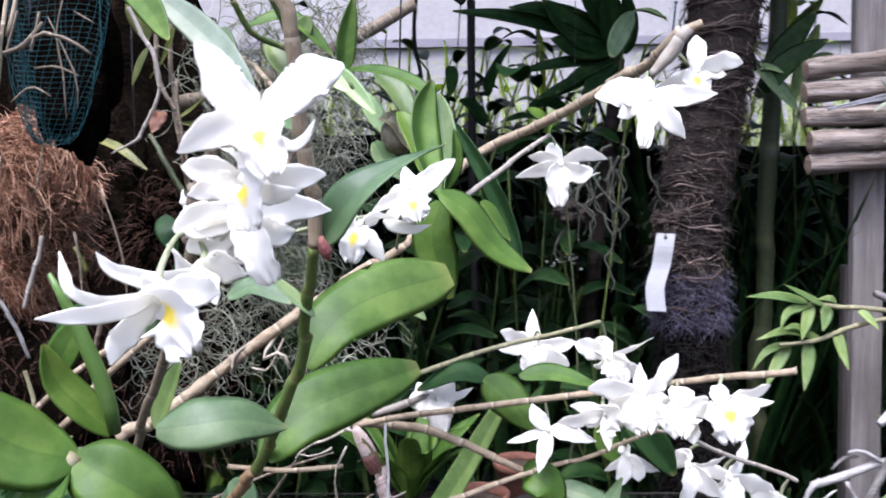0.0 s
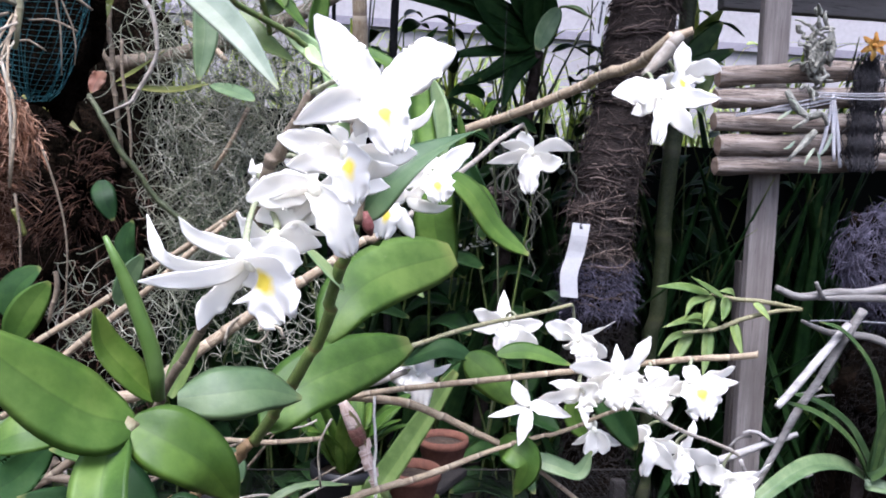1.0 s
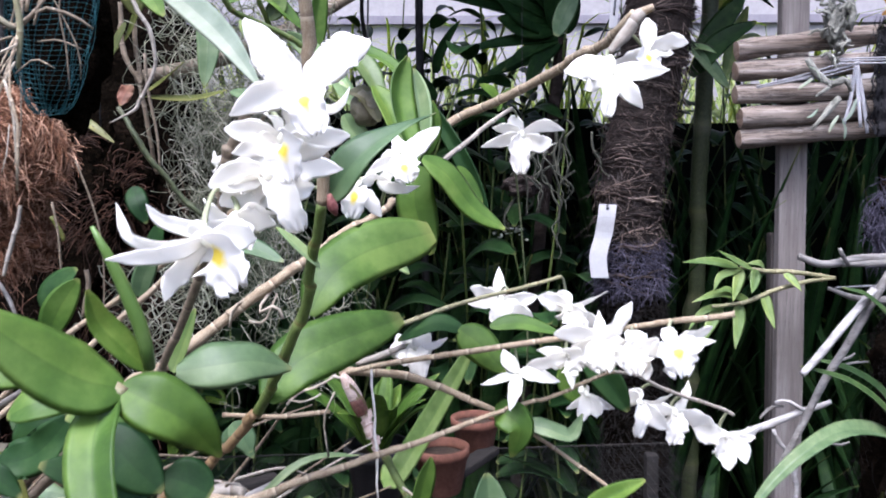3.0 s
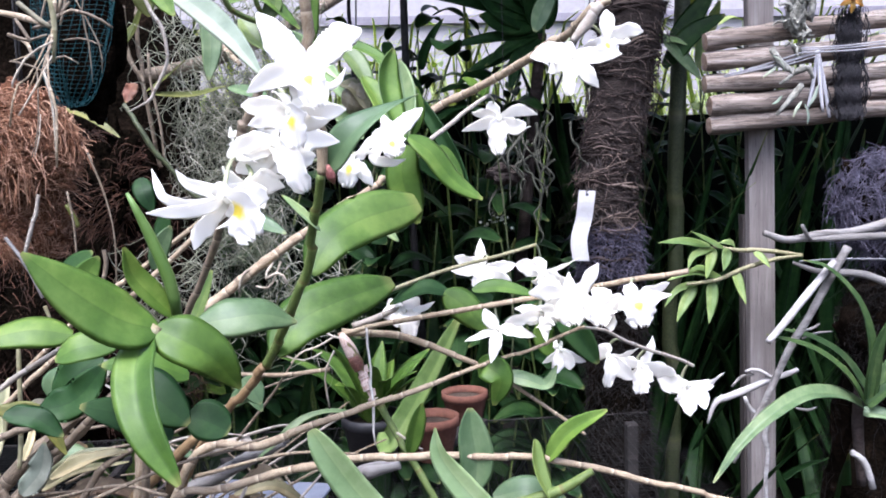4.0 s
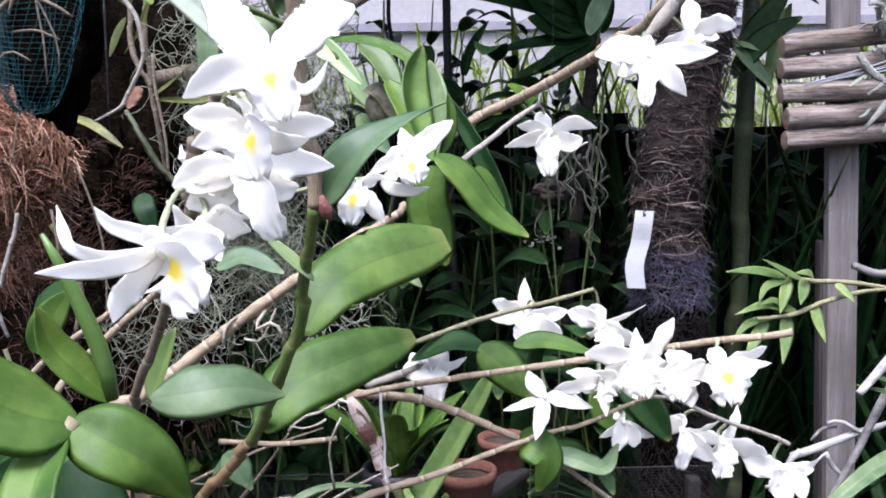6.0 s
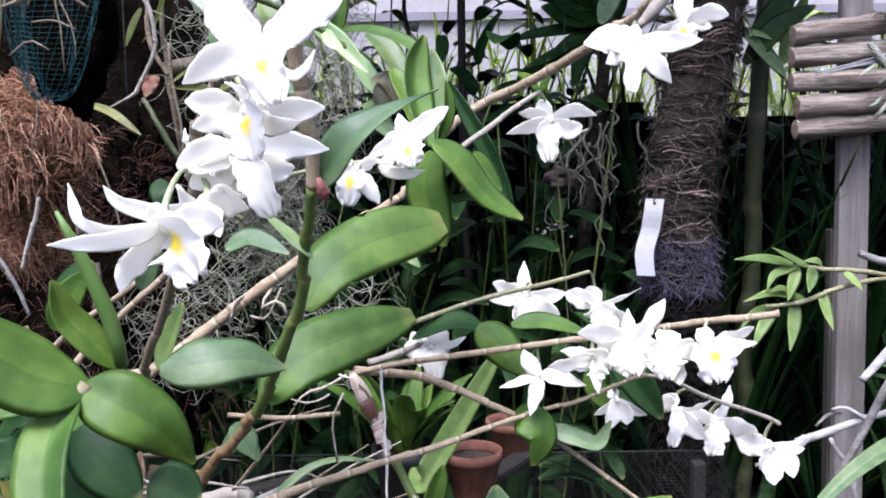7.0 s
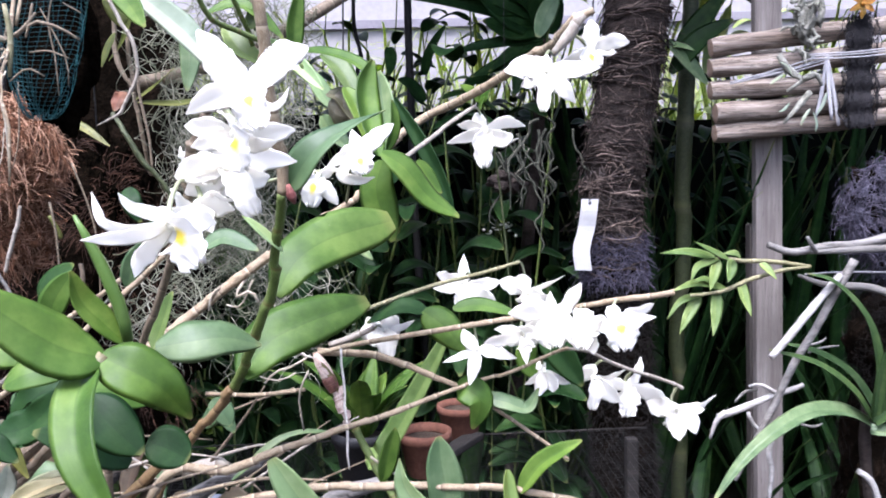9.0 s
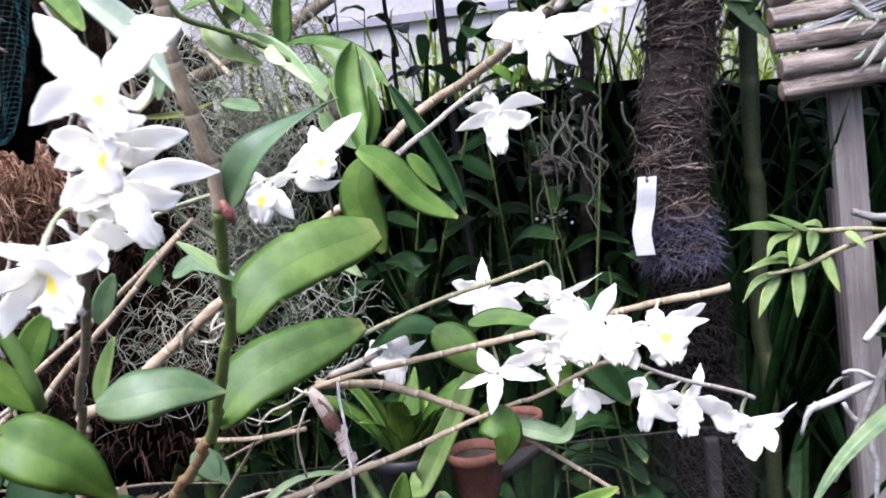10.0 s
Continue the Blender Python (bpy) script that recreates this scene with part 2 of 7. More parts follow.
DRIFT = wood_material("bleached_branch", (0.18, 0.165, 0.15), (0.35, 0.335, 0.31), (0.54, 0.52, 0.49), 0)
BLEACHED = wood_material("white_bleached_stick", (0.3, 0.28, 0.26), (0.64, 0.62, 0.59), (0.95, 0.93, 0.9), 0, 9, 0.85, 0.33)
# Post timber taken darker: the batten's shade is put into its colour.
POST_SHADED = wood_material("shaded_batten", (0.06, 0.05, 0.046), (0.11, 0.095, 0.087), (0.16, 0.145, 0.135), 2)
MOSS = strand_material("hanging_moss", [(0.15, 0.17, 0.1), (0.4, 0.42, 0.29), (0.85, 0.84, 0.68)])
COIR = strand_material("coir_fibre", [(0.1, 0.042, 0.022), (0.5, 0.24, 0.13), (1.25, 0.8, 0.54)], 0.85, 0.1, 16)
COIR_CORE = rough_material("coir_core", [(0.08, 0.03, 0.014), (0.24, 0.1, 0.045), (0.5, 0.23, 0.11)], 24, 190, 0.95, 0.9, 0.008)
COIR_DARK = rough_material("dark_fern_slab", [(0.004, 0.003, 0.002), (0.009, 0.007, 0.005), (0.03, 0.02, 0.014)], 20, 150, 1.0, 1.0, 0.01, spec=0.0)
SLAB_FIBRE = strand_material("dark_slab_fibre", [(0.03, 0.016, 0.01), (0.09, 0.046, 0.03), (0.24, 0.125, 0.08)], 0.9, 0.0, 14)
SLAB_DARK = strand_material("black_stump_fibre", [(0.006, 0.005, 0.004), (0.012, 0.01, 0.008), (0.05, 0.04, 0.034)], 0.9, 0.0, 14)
TRUNK_CORE = rough_material("trunk_bark", [(0.03, 0.023, 0.02), (0.075, 0.058, 0.05), (0.14, 0.11, 0.095)], 22, 160, 0.95, 0.9, 0.008, (1, 1, 2.5))
TRUNK_FIBRE = strand_material("trunk_fibre", [(0.018, 0.014, 0.012), (0.05, 0.038, 0.033), (0.13, 0.098, 0.084), (0.44, 0.34, 0.28)], 0.9, 0.0, 18)
BARK_FIBRE = strand_material("bark_fibre", [(0.09, 0.075, 0.068), (0.17, 0.145, 0.135), (0.34, 0.29, 0.27)], 0.9, 0.0, 12)
MAUVE_FIBRE = strand_material("mauve_grey_fibre", [(0.04, 0.04, 0.06), (0.11, 0.1, 0.15), (0.3, 0.28, 0.37)], 0.85, 0.05, 16)
POST = wood_material("weathered_post", (0.21, 0.185, 0.17), (0.34, 0.305, 0.285), (0.47, 0.435, 0.415), 2, 9, 0.85, 0.4, 2.2)
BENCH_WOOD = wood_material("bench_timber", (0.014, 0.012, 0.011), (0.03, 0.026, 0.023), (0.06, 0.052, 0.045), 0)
LOG_BARK = wood_material("stripped_log", (0.19, 0.14, 0.105), (0.46, 0.385, 0.325), (0.84, 0.77, 0.69), 0, 16, 0.88, 0.47, 1.8)
LOG_END = rough_material("log_end", [(0.3, 0.2, 0.14), (0.42, 0.31, 0.23), (0.5, 0.4, 0.31)], 50, 200, 0.85)
TWINE = rough_material("white_twine", [(0.6, 0.6, 0.64), (0.72, 0.72, 0.76), (0.8, 0.8, 0.84)], 60, 400, 0.5)
NETBLACK = rough_material("black_net", [(0.015, 0.014, 0.016), (0.03, 0.028, 0.032), (0.06, 0.055, 0.06)], 60, 300, 0.7)
NETTEAL = rough_material("teal_net", [(0.008, 0.07, 0.08), (0.02, 0.13, 0.15), (0.06, 0.25, 0.28)], 40, 200, 0.5)
TAGWHITE = rough_material("white_plastic_tag", [(0.68, 0.68, 0.68), (0.76, 0.76, 0.76), (0.82, 0.82, 0.82)], 30, 200, 0.45, 0.1)
INK = rough_material("faded_ink", [(0.12, 0.12, 0.14), (0.18, 0.18, 0.2)], 100, 400, 0.7)
TERRA = rough_material("terracotta", [(0.12, 0.05, 0.033), (0.2, 0.085, 0.055), (0.27, 0.135, 0.095)], 22, 180, 0.85, 0.3, 0.002)
POTBLACK = rough_material("black_plastic", [(0.02, 0.02, 0.022), (0.03, 0.03, 0.033), (0.05, 0.05, 0.05)], 20, 120, 0.45, 0.1)
SOIL = rough_material("potting_bark", [(0.05, 0.035, 0.025), (0.12, 0.085, 0.06), (0.22, 0.17, 0.12)], 90, 300, 0.95, 1.0, 0.006)
GROUND = rough_material("earth", [(0.025, 0.02, 0.015), (0.05, 0.04, 0.03), (0.09, 0.075, 0.055)], 3, 60, 0.95, 0.8, 0.02)
WALLPAINT = rough_material("whitewash", [(0.6, 0.57, 0.58), (0.74, 0.715, 0.72), (0.85, 0.825, 0.825)], 1.6, 30, 0.8, 0.3, 0.004)
WALLBAND = rough_material("grey_band", [(0.3, 0.28, 0.33), (0.38, 0.36, 0.41), (0.44, 0.42, 0.46)], 3, 40, 0.8)
# Near-black material of the added sheets that darken the background.
ADDED_SHEET = rough_material("added_black_sheet", [(0.006, 0.008, 0.007), (0.01, 0.013, 0.011), (0.016, 0.02, 0.016)], 5, 200, 0.95, spec=0.05)
POLE = rough_material("black_pole", [(0.015, 0.014, 0.014), (0.03, 0.028, 0.028), (0.05, 0.046, 0.045)], 20, 120, 0.6)
BAMBOO = cane_material("green_bamboo", (0.08, 0.105, 0.04), (0.03, 0.045, 0.018), (0.19, 0.2, 0.09), (0.2, 0.2, 0.12), 0.22, 0.5)
WIRE = rough_material("galvanised_wire", [(0.016, 0.016, 0.016), (0.035, 0.035, 0.035), (0.09, 0.09, 0.09)], 30, 200, 0.6)
PALEBULB = rough_material("dry_pseudobulb", [(0.22, 0.2, 0.13), (0.36, 0.33, 0.22), (0.48, 0.45, 0.34)], 30, 160, 0.6)
LICHEN = rough_material("grey_lichen_lump", [(0.2, 0.2, 0.16), (0.4, 0.4, 0.34), (0.62, 0.62, 0.54)], 30, 160, 0.95, 1.0, 0.006)
SAGE = leaf_material("sage_bract", (0.22, 0.3, 0.24), (0.32, 0.4, 0.33), (0.42, 0.5, 0.42), 0.5, 0.2)
ORANGE = leaf_material("orange_petal", (0.5, 0.2, 0.03), (0.66, 0.33, 0.06), (0.75, 0.48, 0.14), 0.5, 0.3)
PANEL = rough_material("pale_blue_sheet", [(0.16, 0.18, 0.23), (0.24, 0.27, 0.34), (0.3, 0.33, 0.4)], 6, 80, 0.5, 0.2)
BEAM = wood_material("pale_beam", (0.4, 0.36, 0.35), (0.55, 0.51, 0.5), (0.66, 0.62, 0.6), 0)

# ---- geometry helpers ----
UP = Vector((0, 0, 1))
rng = random.Random(7)


def spline(points, n):
    """n points on a Catmull-Rom curve through the given ones."""
    p = [np.array(q, float) for q in points]
    p = [2 * p[0] - p[1]] + p + [2 * p[-1] - p[-2]]
    seg = len(p) - 3
    out = []
    for i in range(n):
        s = i / (n - 1) * seg
        k = min(int(s), seg - 1)
        t = s - k
        a, b, c, d = p[k:k + 4]
        out.append(0.5 * (2 * b + (c - a) * t + (2 * a - 5 * b + 4 * c - d) * t * t + (3 * b - a - 3 * c + d) * t ** 3))
    return np.array(out)


def unit(v):
    v = np.array(v, float)
    return v / max(np.linalg.norm(v), 1e-9)


def make(name, verts, faces, material, parent=None, label="", uvs=None, smooth=True):
    """Links one mesh object; as a part of parent (an Empty or a mesh) where one is given. Vertices are in world metres."""
    me = bpy.data.meshes.new(name)
    me.from_pydata([tuple(map(float, v)) for v in verts], [], [tuple(map(int, f)) for f in faces])
    if uvs is not None:
        layer = me.uv_layers.new(name="UVMap")
        idx = np.zeros(len(me.loops), int)
        me.loops.foreach_get("vertex_index", idx)
        layer.data.foreach_set("uv", np.asarray(uvs, float)[idx].ravel())
    if smooth:
        me.polygons.foreach_set("use_smooth", [True] * len(me.polygons))
    for m in material if isinstance(material, (list, tuple)) else [material]:
        me.materials.append(m)
    ob = new(name, me)
    if parent is not None:
        attach(ob, parent)
    if label:
        tagged(ob, label)
    return ob


def attach(ob, parent):
    ob.parent = parent
    if parent.type == "EMPTY":
        ob.matrix_parent_inverse = Matrix.Translation(-parent.location)


def part(name, bm, material, parent, label="", smooth=True):
    """Links a bmesh as one part under a thing or a part."""
    me = bpy.data.meshes.new(name)
    bm.to_mesh(me)
    bm.free()
    me.polygons.foreach_set("use_smooth", [smooth] * len(me.polygons))
    me.materials.append(material)
    ob = new(name, me)
    if parent is not None:
        attach(ob, parent)
    if label:
        tagged(ob, label)
    return ob


def thing(name, base, label, category, group=""):
    ob = new(name)
    ob.empty_display_size = 0.02
    ob.location = base
    return tagged(ob, label, category, group)


def tube_data(points, radii, sides=8, count=None, joint=0.0, swell=0.11, flat=1.0, closed=True):
    """A tube along a smooth curve; radii are spread along it; joint: spacing of swollen joints in metres."""
    length = sum(np.linalg.norm(np.subtract(b, a)) for a, b in zip(points, points[1:]))
    n = count or max(6, int(length / (joint / 8 if joint else 0.012)))
    n = min(n, 140)
    c = spline(points, n)
    d = np.gradient(c, axis=0)
    run = np.concatenate([[0], np.cumsum(np.linalg.norm(np.diff(c, axis=0), axis=1))])
    rad = np.interp(np.linspace(0, 1, n), np.linspace(0, 1, len(radii)), radii)
    if joint:
        f = (run / joint) % 1.0
        near = np.minimum(f, 1 - f)
        c = c + 0.35 * rad[:, None] * np.stack([np.sin(np.floor(run / joint) * 2.4 + 1), np.cos(np.floor(run / joint) * 1.7), np.sin(np.floor(run / joint) * 3.1)], 1)
        rad = rad * (1 + swell * np.exp(-(near / 0.09) ** 2))
    rad = rad * (1 + 0.05 * np.sin(run * 310 + 1) * np.sin(run * 97))
    verts, faces, uvs = [], [], []
    side = unit(np.cross(unit(d[0]), (0.31, 0.7, 0.64)))
    for i in range(n):
        t = unit(d[i])
        side = unit(side - t * np.dot(side, t))
        up = np.cross(t, side)
        for k in range(sides):
            a = 2 * math.pi * k / sides
            verts.append(c[i] + rad[i] * (math.cos(a) * side + flat * math.sin(a) * up))
            uvs.append((run[i], k / sides))
    for i in range(n - 1):
        for k in range(sides):
            a, b = i * sides + k, i * sides + (k + 1) % sides
            faces.append((a, b, b + sides, a + sides))
    if closed:
        faces.append(tuple(range(sides - 1, -1, -1)))
        faces.append(tuple((n - 1) * sides + k for k in range(sides)))
    return verts, faces, uvs


def tube(name, points, radii, material, parent=None, label="", **kw):
    v, f, u = tube_data(points, radii, **kw)
    return make(name, v, f, material, parent, label, u)


def blade_data(points, width, normal, cup=0.15, fold=0.0, nu=18, nv=8, thick=0.0011, shape=(0.5, 0.65), ripple=0.0, twist=0.0, phase=0.0, ragged=0.0):
    """A leaf or petal: a thin closed shell along a curve. width: the full width; cup: edges raised, as a share of the half width;
    fold: a crease along the midrib; shape: exponents of the outline at base and tip; ripple: waviness of the edge."""
    c = spline(points, nu)
    d = np.gradient(c, axis=0)
    a, b = shape
    peak = a / (a + b)
    top = peak ** a * (1 - peak) ** b
    verts, uvs = [], []
    rows = []
    for i in range(nu):
        u = i / (nu - 1)
        t = unit(d[i])
        s = unit(np.cross(t, normal))
        nn = np.cross(s, t)
        ang = twist * (u - 0.5)
        s, nn = s * math.cos(ang) + nn * math.sin(ang), nn * math.cos(ang) - s * math.sin(ang)
        uu = min(max(u, 0.015), 0.985)
        w = 0.5 * width * (uu ** a * (1 - uu) ** b) / top
        row = []
        for sgn in (1, -1):
            line = []
            for j in range(nv + 1):
                v = 2 * j / nv - 1
                if sgn < 0 and j in (0, nv):
                    line.append(row[0][j])
                    continue
                lift = cup * w * v * v + fold * w * abs(v)
                wave = ripple * w * math.sin(4.2 * u * math.pi + phase + (1.3 if v > 0 else 0)) * abs(v) ** 3
                edge = 0.0 if j in (0, nv) else thick * 0.5 * (1 - v * v) ** 0.5
                worn = 1 + ragged * abs(v) ** 3 * (math.sin(23 * u + 2 * phase + v) + 0.6 * math.sin(47 * u + phase + 2 * v))
                verts.append(c[i] + s * w * v * worn + nn * (lift + wave + sgn * edge))
                uvs.append((u, (v + 1) / 2))
                line.append(len(verts) - 1)
            row.append(line)
        rows.append(row)
    faces = []
    for i in range(nu - 1):
        for j in range(nv):
            p, q = rows[i][0], rows[i + 1][0]
            faces.append((p[j], q[j], q[j + 1], p[j + 1]))
            p, q = rows[i][1], rows[i + 1][1]
            faces.append((p[j + 1], q[j + 1], q[j], p[j]))
    return verts, faces, uvs


def leaf(parent, points, width, material, normal=(0.05, -0.65, 0.75), name="leaf", label="", **kw):
    kw.setdefault("phase", rng.uniform(0, 6))
    v, f, u = blade_data(points, width, normal, **kw)
    return make(name, v, f, material, parent, label, u)


def strands(name, curves, radius, material, parent=None, label="", sides=3):
    """Many thin fibres as one mesh. curves: arrays of points; radius tapers to the tip."""
    verts, faces = [], []
    base = 0
    for c in curves:
        c = np.asarray(c, float)
        n = len(c)
        d = np.gradient(c, axis=0)
        d /= np.maximum(np.linalg.norm(d, axis=1), 1e-9)[:, None]
        ref = np.where(np.abs(d[:, 2:3]) > 0.9, np.array([[1.0, 0, 0]]), np.array([[0, 0, 1.0]]))
        s = np.cross(d, ref)
        s /= np.maximum(np.linalg.norm(s, axis=1), 1e-9)[:, None]
        t = np.cross(d, s)
        r = radius * np.linspace(1, 0.45, n)[:, None]
        ring = [c + r * (math.cos(2 * math.pi * k / sides) * s + math.sin(2 * math.pi * k / sides) * t) for k in range(sides)]
        verts.append(np.stack(ring, 1).reshape(-1, 3))
        i = np.arange(n - 1)[:, None] * sides
        k = np.arange(sides)[None, :]
        a = base + i + k
        b = base + i + (k + 1) % sides
        faces.append(np.stack([a, b, b + sides, a + sides], -1).reshape(-1, 4))
        base += n * sides
    v = np.concatenate(verts)
    f = np.concatenate(faces)
    me = bpy.data.meshes.new(name)
    me.vertices.add(len(v))
    me.vertices.foreach_set("co", v.ravel())
    me.loops.add(f.size)
    me.loops.foreach_set("vertex_index", f.ravel().astype(np.int32))
    me.polygons.add(len(f))
    me.polygons.foreach_set("loop_start", np.arange(0, f.size, 4, dtype=np.int32))
    me.polygons.foreach_set("use_smooth", [True] * len(f))
    me.update(calc_edges=True)
    me.materials.append(material)
    ob = new(name, me)
    if parent is not None:
        attach(ob, parent)
    if label:
        tagged(ob, label)
    return ob


def box_data(centre, size, rot=None, bevel=0.004):
    bm = bmesh.new()
    bmesh.ops.create_cube(bm, size=1.0)
    bmesh.ops.scale(bm, vec=size, verts=bm.verts)
    if bevel:
        bmesh.ops.bevel(bm, geom=bm.edges, offset=bevel, segments=2, affect="EDGES", profile=0.6)
    m = Matrix.Translation(centre) @ (rot.to_matrix().to_4x4() if rot else Matrix())
    bmesh.ops.transform(bm, matrix=m, verts=bm.verts)
    return bm


def lump(centre, radii, rough=0.18, seed=0, detail=4, scale=2.2):
    """A rounded, uneven lump."""
    bm = bmesh.new()
    bmesh.ops.create_icosphere(bm, subdivisions=detail, radius=1.0)
    off = Vector((seed * 3.1, seed * 1.7, seed * 0.9))
    for v in bm.verts:
        k = 1 + rough * noise.fractal(v.co * scale + off, 0.8, 2.1, 4)
        v.co = Vector([v.co[i] * radii[i] * k + centre[i] for i in range(3)])
    return bm


def lathe(centre, profile, sides=32, wobble=0.0):
    """A turned body: profile of (radius, height) points from the inside round to the outside."""
    verts, faces = [], []
    for r, h in profile:
        for k in range(sides):
            a = 2 * math.pi * k / sides
            rr = r * (1 + wobble * math.sin(3 * a + h * 40))
            verts.append((centre[0] + rr * math.cos(a), centre[1] + rr * math.sin(a), centre[2] + h))
    for i in range(len(profile) - 1):
        for k in range(sides):
            a, b = i * sides + k, i * sides + (k + 1) % sides
            faces.append((a, b, b + sides, a + sides))
    return verts, faces

# ---- large structure ----
BENCH = 0.72


def slab(name, lo, hi, material, label, category, bevel=0.0):
    c = [(a + b) / 2 for a, b in zip(lo, hi)]
    ob = part(name, box_data(c, [b - a for a, b in zip(lo, hi)], bevel=bevel), material, None, smooth=False)
    return tagged(ob, label, category, kind="structure")


def ground_sheet():
    verts, faces, n = [], [], 60
    xs = np.sign(np.linspace(-1, 1, n)) * np.abs(np.linspace(-1, 1, n)) ** 3 * 400
    for x in xs:
        for y in xs:
            near = max(0.0, 1 - math.hypot(x, y) / 12)
            verts.append((x, y + 1.5, near * 0.03 * noise.fractal(Vector((x, y, 0)) * 1.3, 0.8, 2, 4)))
    for i in range(n - 1):
        for j in range(n - 1):
            faces.append((i * n + j, (i + 1) * n + j, (i + 1) * n + j + 1, i * n + j + 1))
    tagged(make("ground", verts, faces, GROUND), "bare dark earth floor of the plant house", "ground", kind="structure")


ground_sheet()
slab("wall_far", (-6, 5.2, 0), (7, 5.4, 4.2), WALLPAINT, "whitewashed wall far behind the plants", "wall")
slab("wall_band", (-6, 5.17, 2.105), (7, 5.198, 2.155), WALLBAND, "grey band along the far white wall", "trim")
# Unseen sheet added overhead to keep light off the background.
top_sheet_bm = box_data((0.5, 2.335, 2.22), (7.0, 1.93, 0.012), Euler((radians(12.6), 0, 0)), 0)
tagged(part("ceiling", top_sheet_bm, ADDED_SHEET, None, smooth=False), "unseen black sheet added overhead to shade the background", "ceiling", kind="structure")
# Black sheets added behind and beside; they stand in for the dark there.
slab("wall_back", (-3.0, 3.0, 0), (0.7, 3.02, 1.42), ADDED_SHEET, "black sheet added for the dark behind the plants", "wall")
slab("wall_back_right", (0.7, 2.98, 0), (4.0, 3.0, 1.36), ADDED_SHEET, "black sheet added for the dark behind the log raft", "wall")
slab("wall_left", (-1.6, 0.9, 0), (-1.58, 3.0, 2.0), ADDED_SHEET, "black side sheet added to close off light", "wall")
slab("wall_right", (2.6, 0.9, 0), (2.62, 3.0, 2.0), ADDED_SHEET, "black side sheet added to close off light", "wall")

# ---- bench with a wire top ----
bench = thing("plant_bench", (0.0, 0.95, 0.0), "dark timber plant bench with a galvanised wire mesh top", "bench")
X0, X1, Y0, Y1 = -1.1, 0.44, 0.42, 1.32
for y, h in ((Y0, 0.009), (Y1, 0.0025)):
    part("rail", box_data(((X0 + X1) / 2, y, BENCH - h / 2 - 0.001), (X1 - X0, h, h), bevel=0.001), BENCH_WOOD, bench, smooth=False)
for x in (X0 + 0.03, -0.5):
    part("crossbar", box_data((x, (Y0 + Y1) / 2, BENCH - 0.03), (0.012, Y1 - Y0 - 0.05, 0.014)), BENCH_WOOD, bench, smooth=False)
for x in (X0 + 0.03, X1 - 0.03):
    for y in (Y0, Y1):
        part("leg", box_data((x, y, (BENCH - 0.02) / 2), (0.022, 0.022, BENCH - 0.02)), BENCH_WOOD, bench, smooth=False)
wires = []
for i in range(int((X1 - X0) / 0.0127)):
    x = X0 + i * 0.0127
    wires.append([(x, y, BENCH + 0.0015 * math.sin(9 * y + 5 * x)) for y in np.linspace(Y0, Y1, 12)])
for j in range(int((Y1 - Y0) / 0.0127)):
    y = Y0 + j * 0.0127
    wires.append([(x, y, BENCH + 0.0012 + 0.0015 * math.sin(9 * y + 5 * x)) for x in np.linspace(X0, X1, 16)])
tagged(strands("wire_top", wires, 0.0004, WIRE, bench, "fine galvanised square wire mesh"), kind="stuff")

# ---- plank post with a raft of logs tied to it ----
post = thing("plank_post", (0.78, 1.6, 0.0), "weathered grey plank post nailed to a thinner batten", "post")
part("plank", box_data((0.785, 1.6, 1.04), (0.058, 0.024, 2.08), Euler((0, radians(-0.6), 0))), POST, post, smooth=False)
# The batten wears the shade-darkened copy of the post timber.
part("batten", box_data((0.783, 1.627, 0.53), (0.05, 0.025, 1.06), Euler((0, radians(-0.6), 0))), POST_SHADED, post, smooth=False)


def log(parent, a, b, r, seed):
    """A stripped branch: slightly bent, knotty, with sawn ends."""
    a, b = Vector(a), Vector(b)
    n, sides = 40, 22
    axis = (b - a).normalized()
    s = axis.cross(UP).normalized()
    t = s.cross(axis)
    verts, faces = [], []
    for i in range(n):
        u = i / (n - 1)
        bend = 0.004 * math.sin(3.0 * u + seed) * t + 0.003 * math.sin(4 * u + 2 * seed) * s
        c = a.lerp(b, u) + bend
        for k in range(sides):
            g = 2 * math.pi * k / sides
            q = r * (1 + 0.2 * noise.noise(Vector((u * 6 + seed * 5, math.cos(g) * 1.3, math.sin(g) * 1.3))) + 0.07 * noise.noise(Vector((u * 9 + seed, 7 * math.cos(g), 7 * math.sin(g)))) + 0.03 * math.sin(3 * g + seed))
            if i in (0, n - 1):
                q *= 0.93
            verts.append(c + q * (math.cos(g) * s + math.sin(g) * t))
    for i in range(n - 1):
        for k in range(sides):
            p, q = i * sides + k, i * sides + (k + 1) % sides
            faces.append((p, q, q + sides, p + sides))
    ob = make("log", verts, faces, LOG_BARK, parent)
    for i, d in ((0, -axis), (n - 1, axis)):
        ring = [verts[i * sides + k] for k in range(sides)]
        c = sum(ring, Vector()) / sides
        inner = [c + (q - c) * 0.55 + d * 0.0012 for q in ring]
        vs = ring + inner + [c + d * 0.0005]
        fs = [(k, (k + 1) % sides, sides + (k + 1) % sides, sides + k) for k in range(sides)]
        fs += [(sides + k, sides + (k + 1) % sides, 2 * sides) for k in range(sides)]
        make("sawn_end", vs, fs, LOG_END, ob, smooth=False)


raft = thing("log_raft", (0.8, 1.55, 1.2), "raft of five stripped grey-brown branches lashed to the plank post", "log raft")
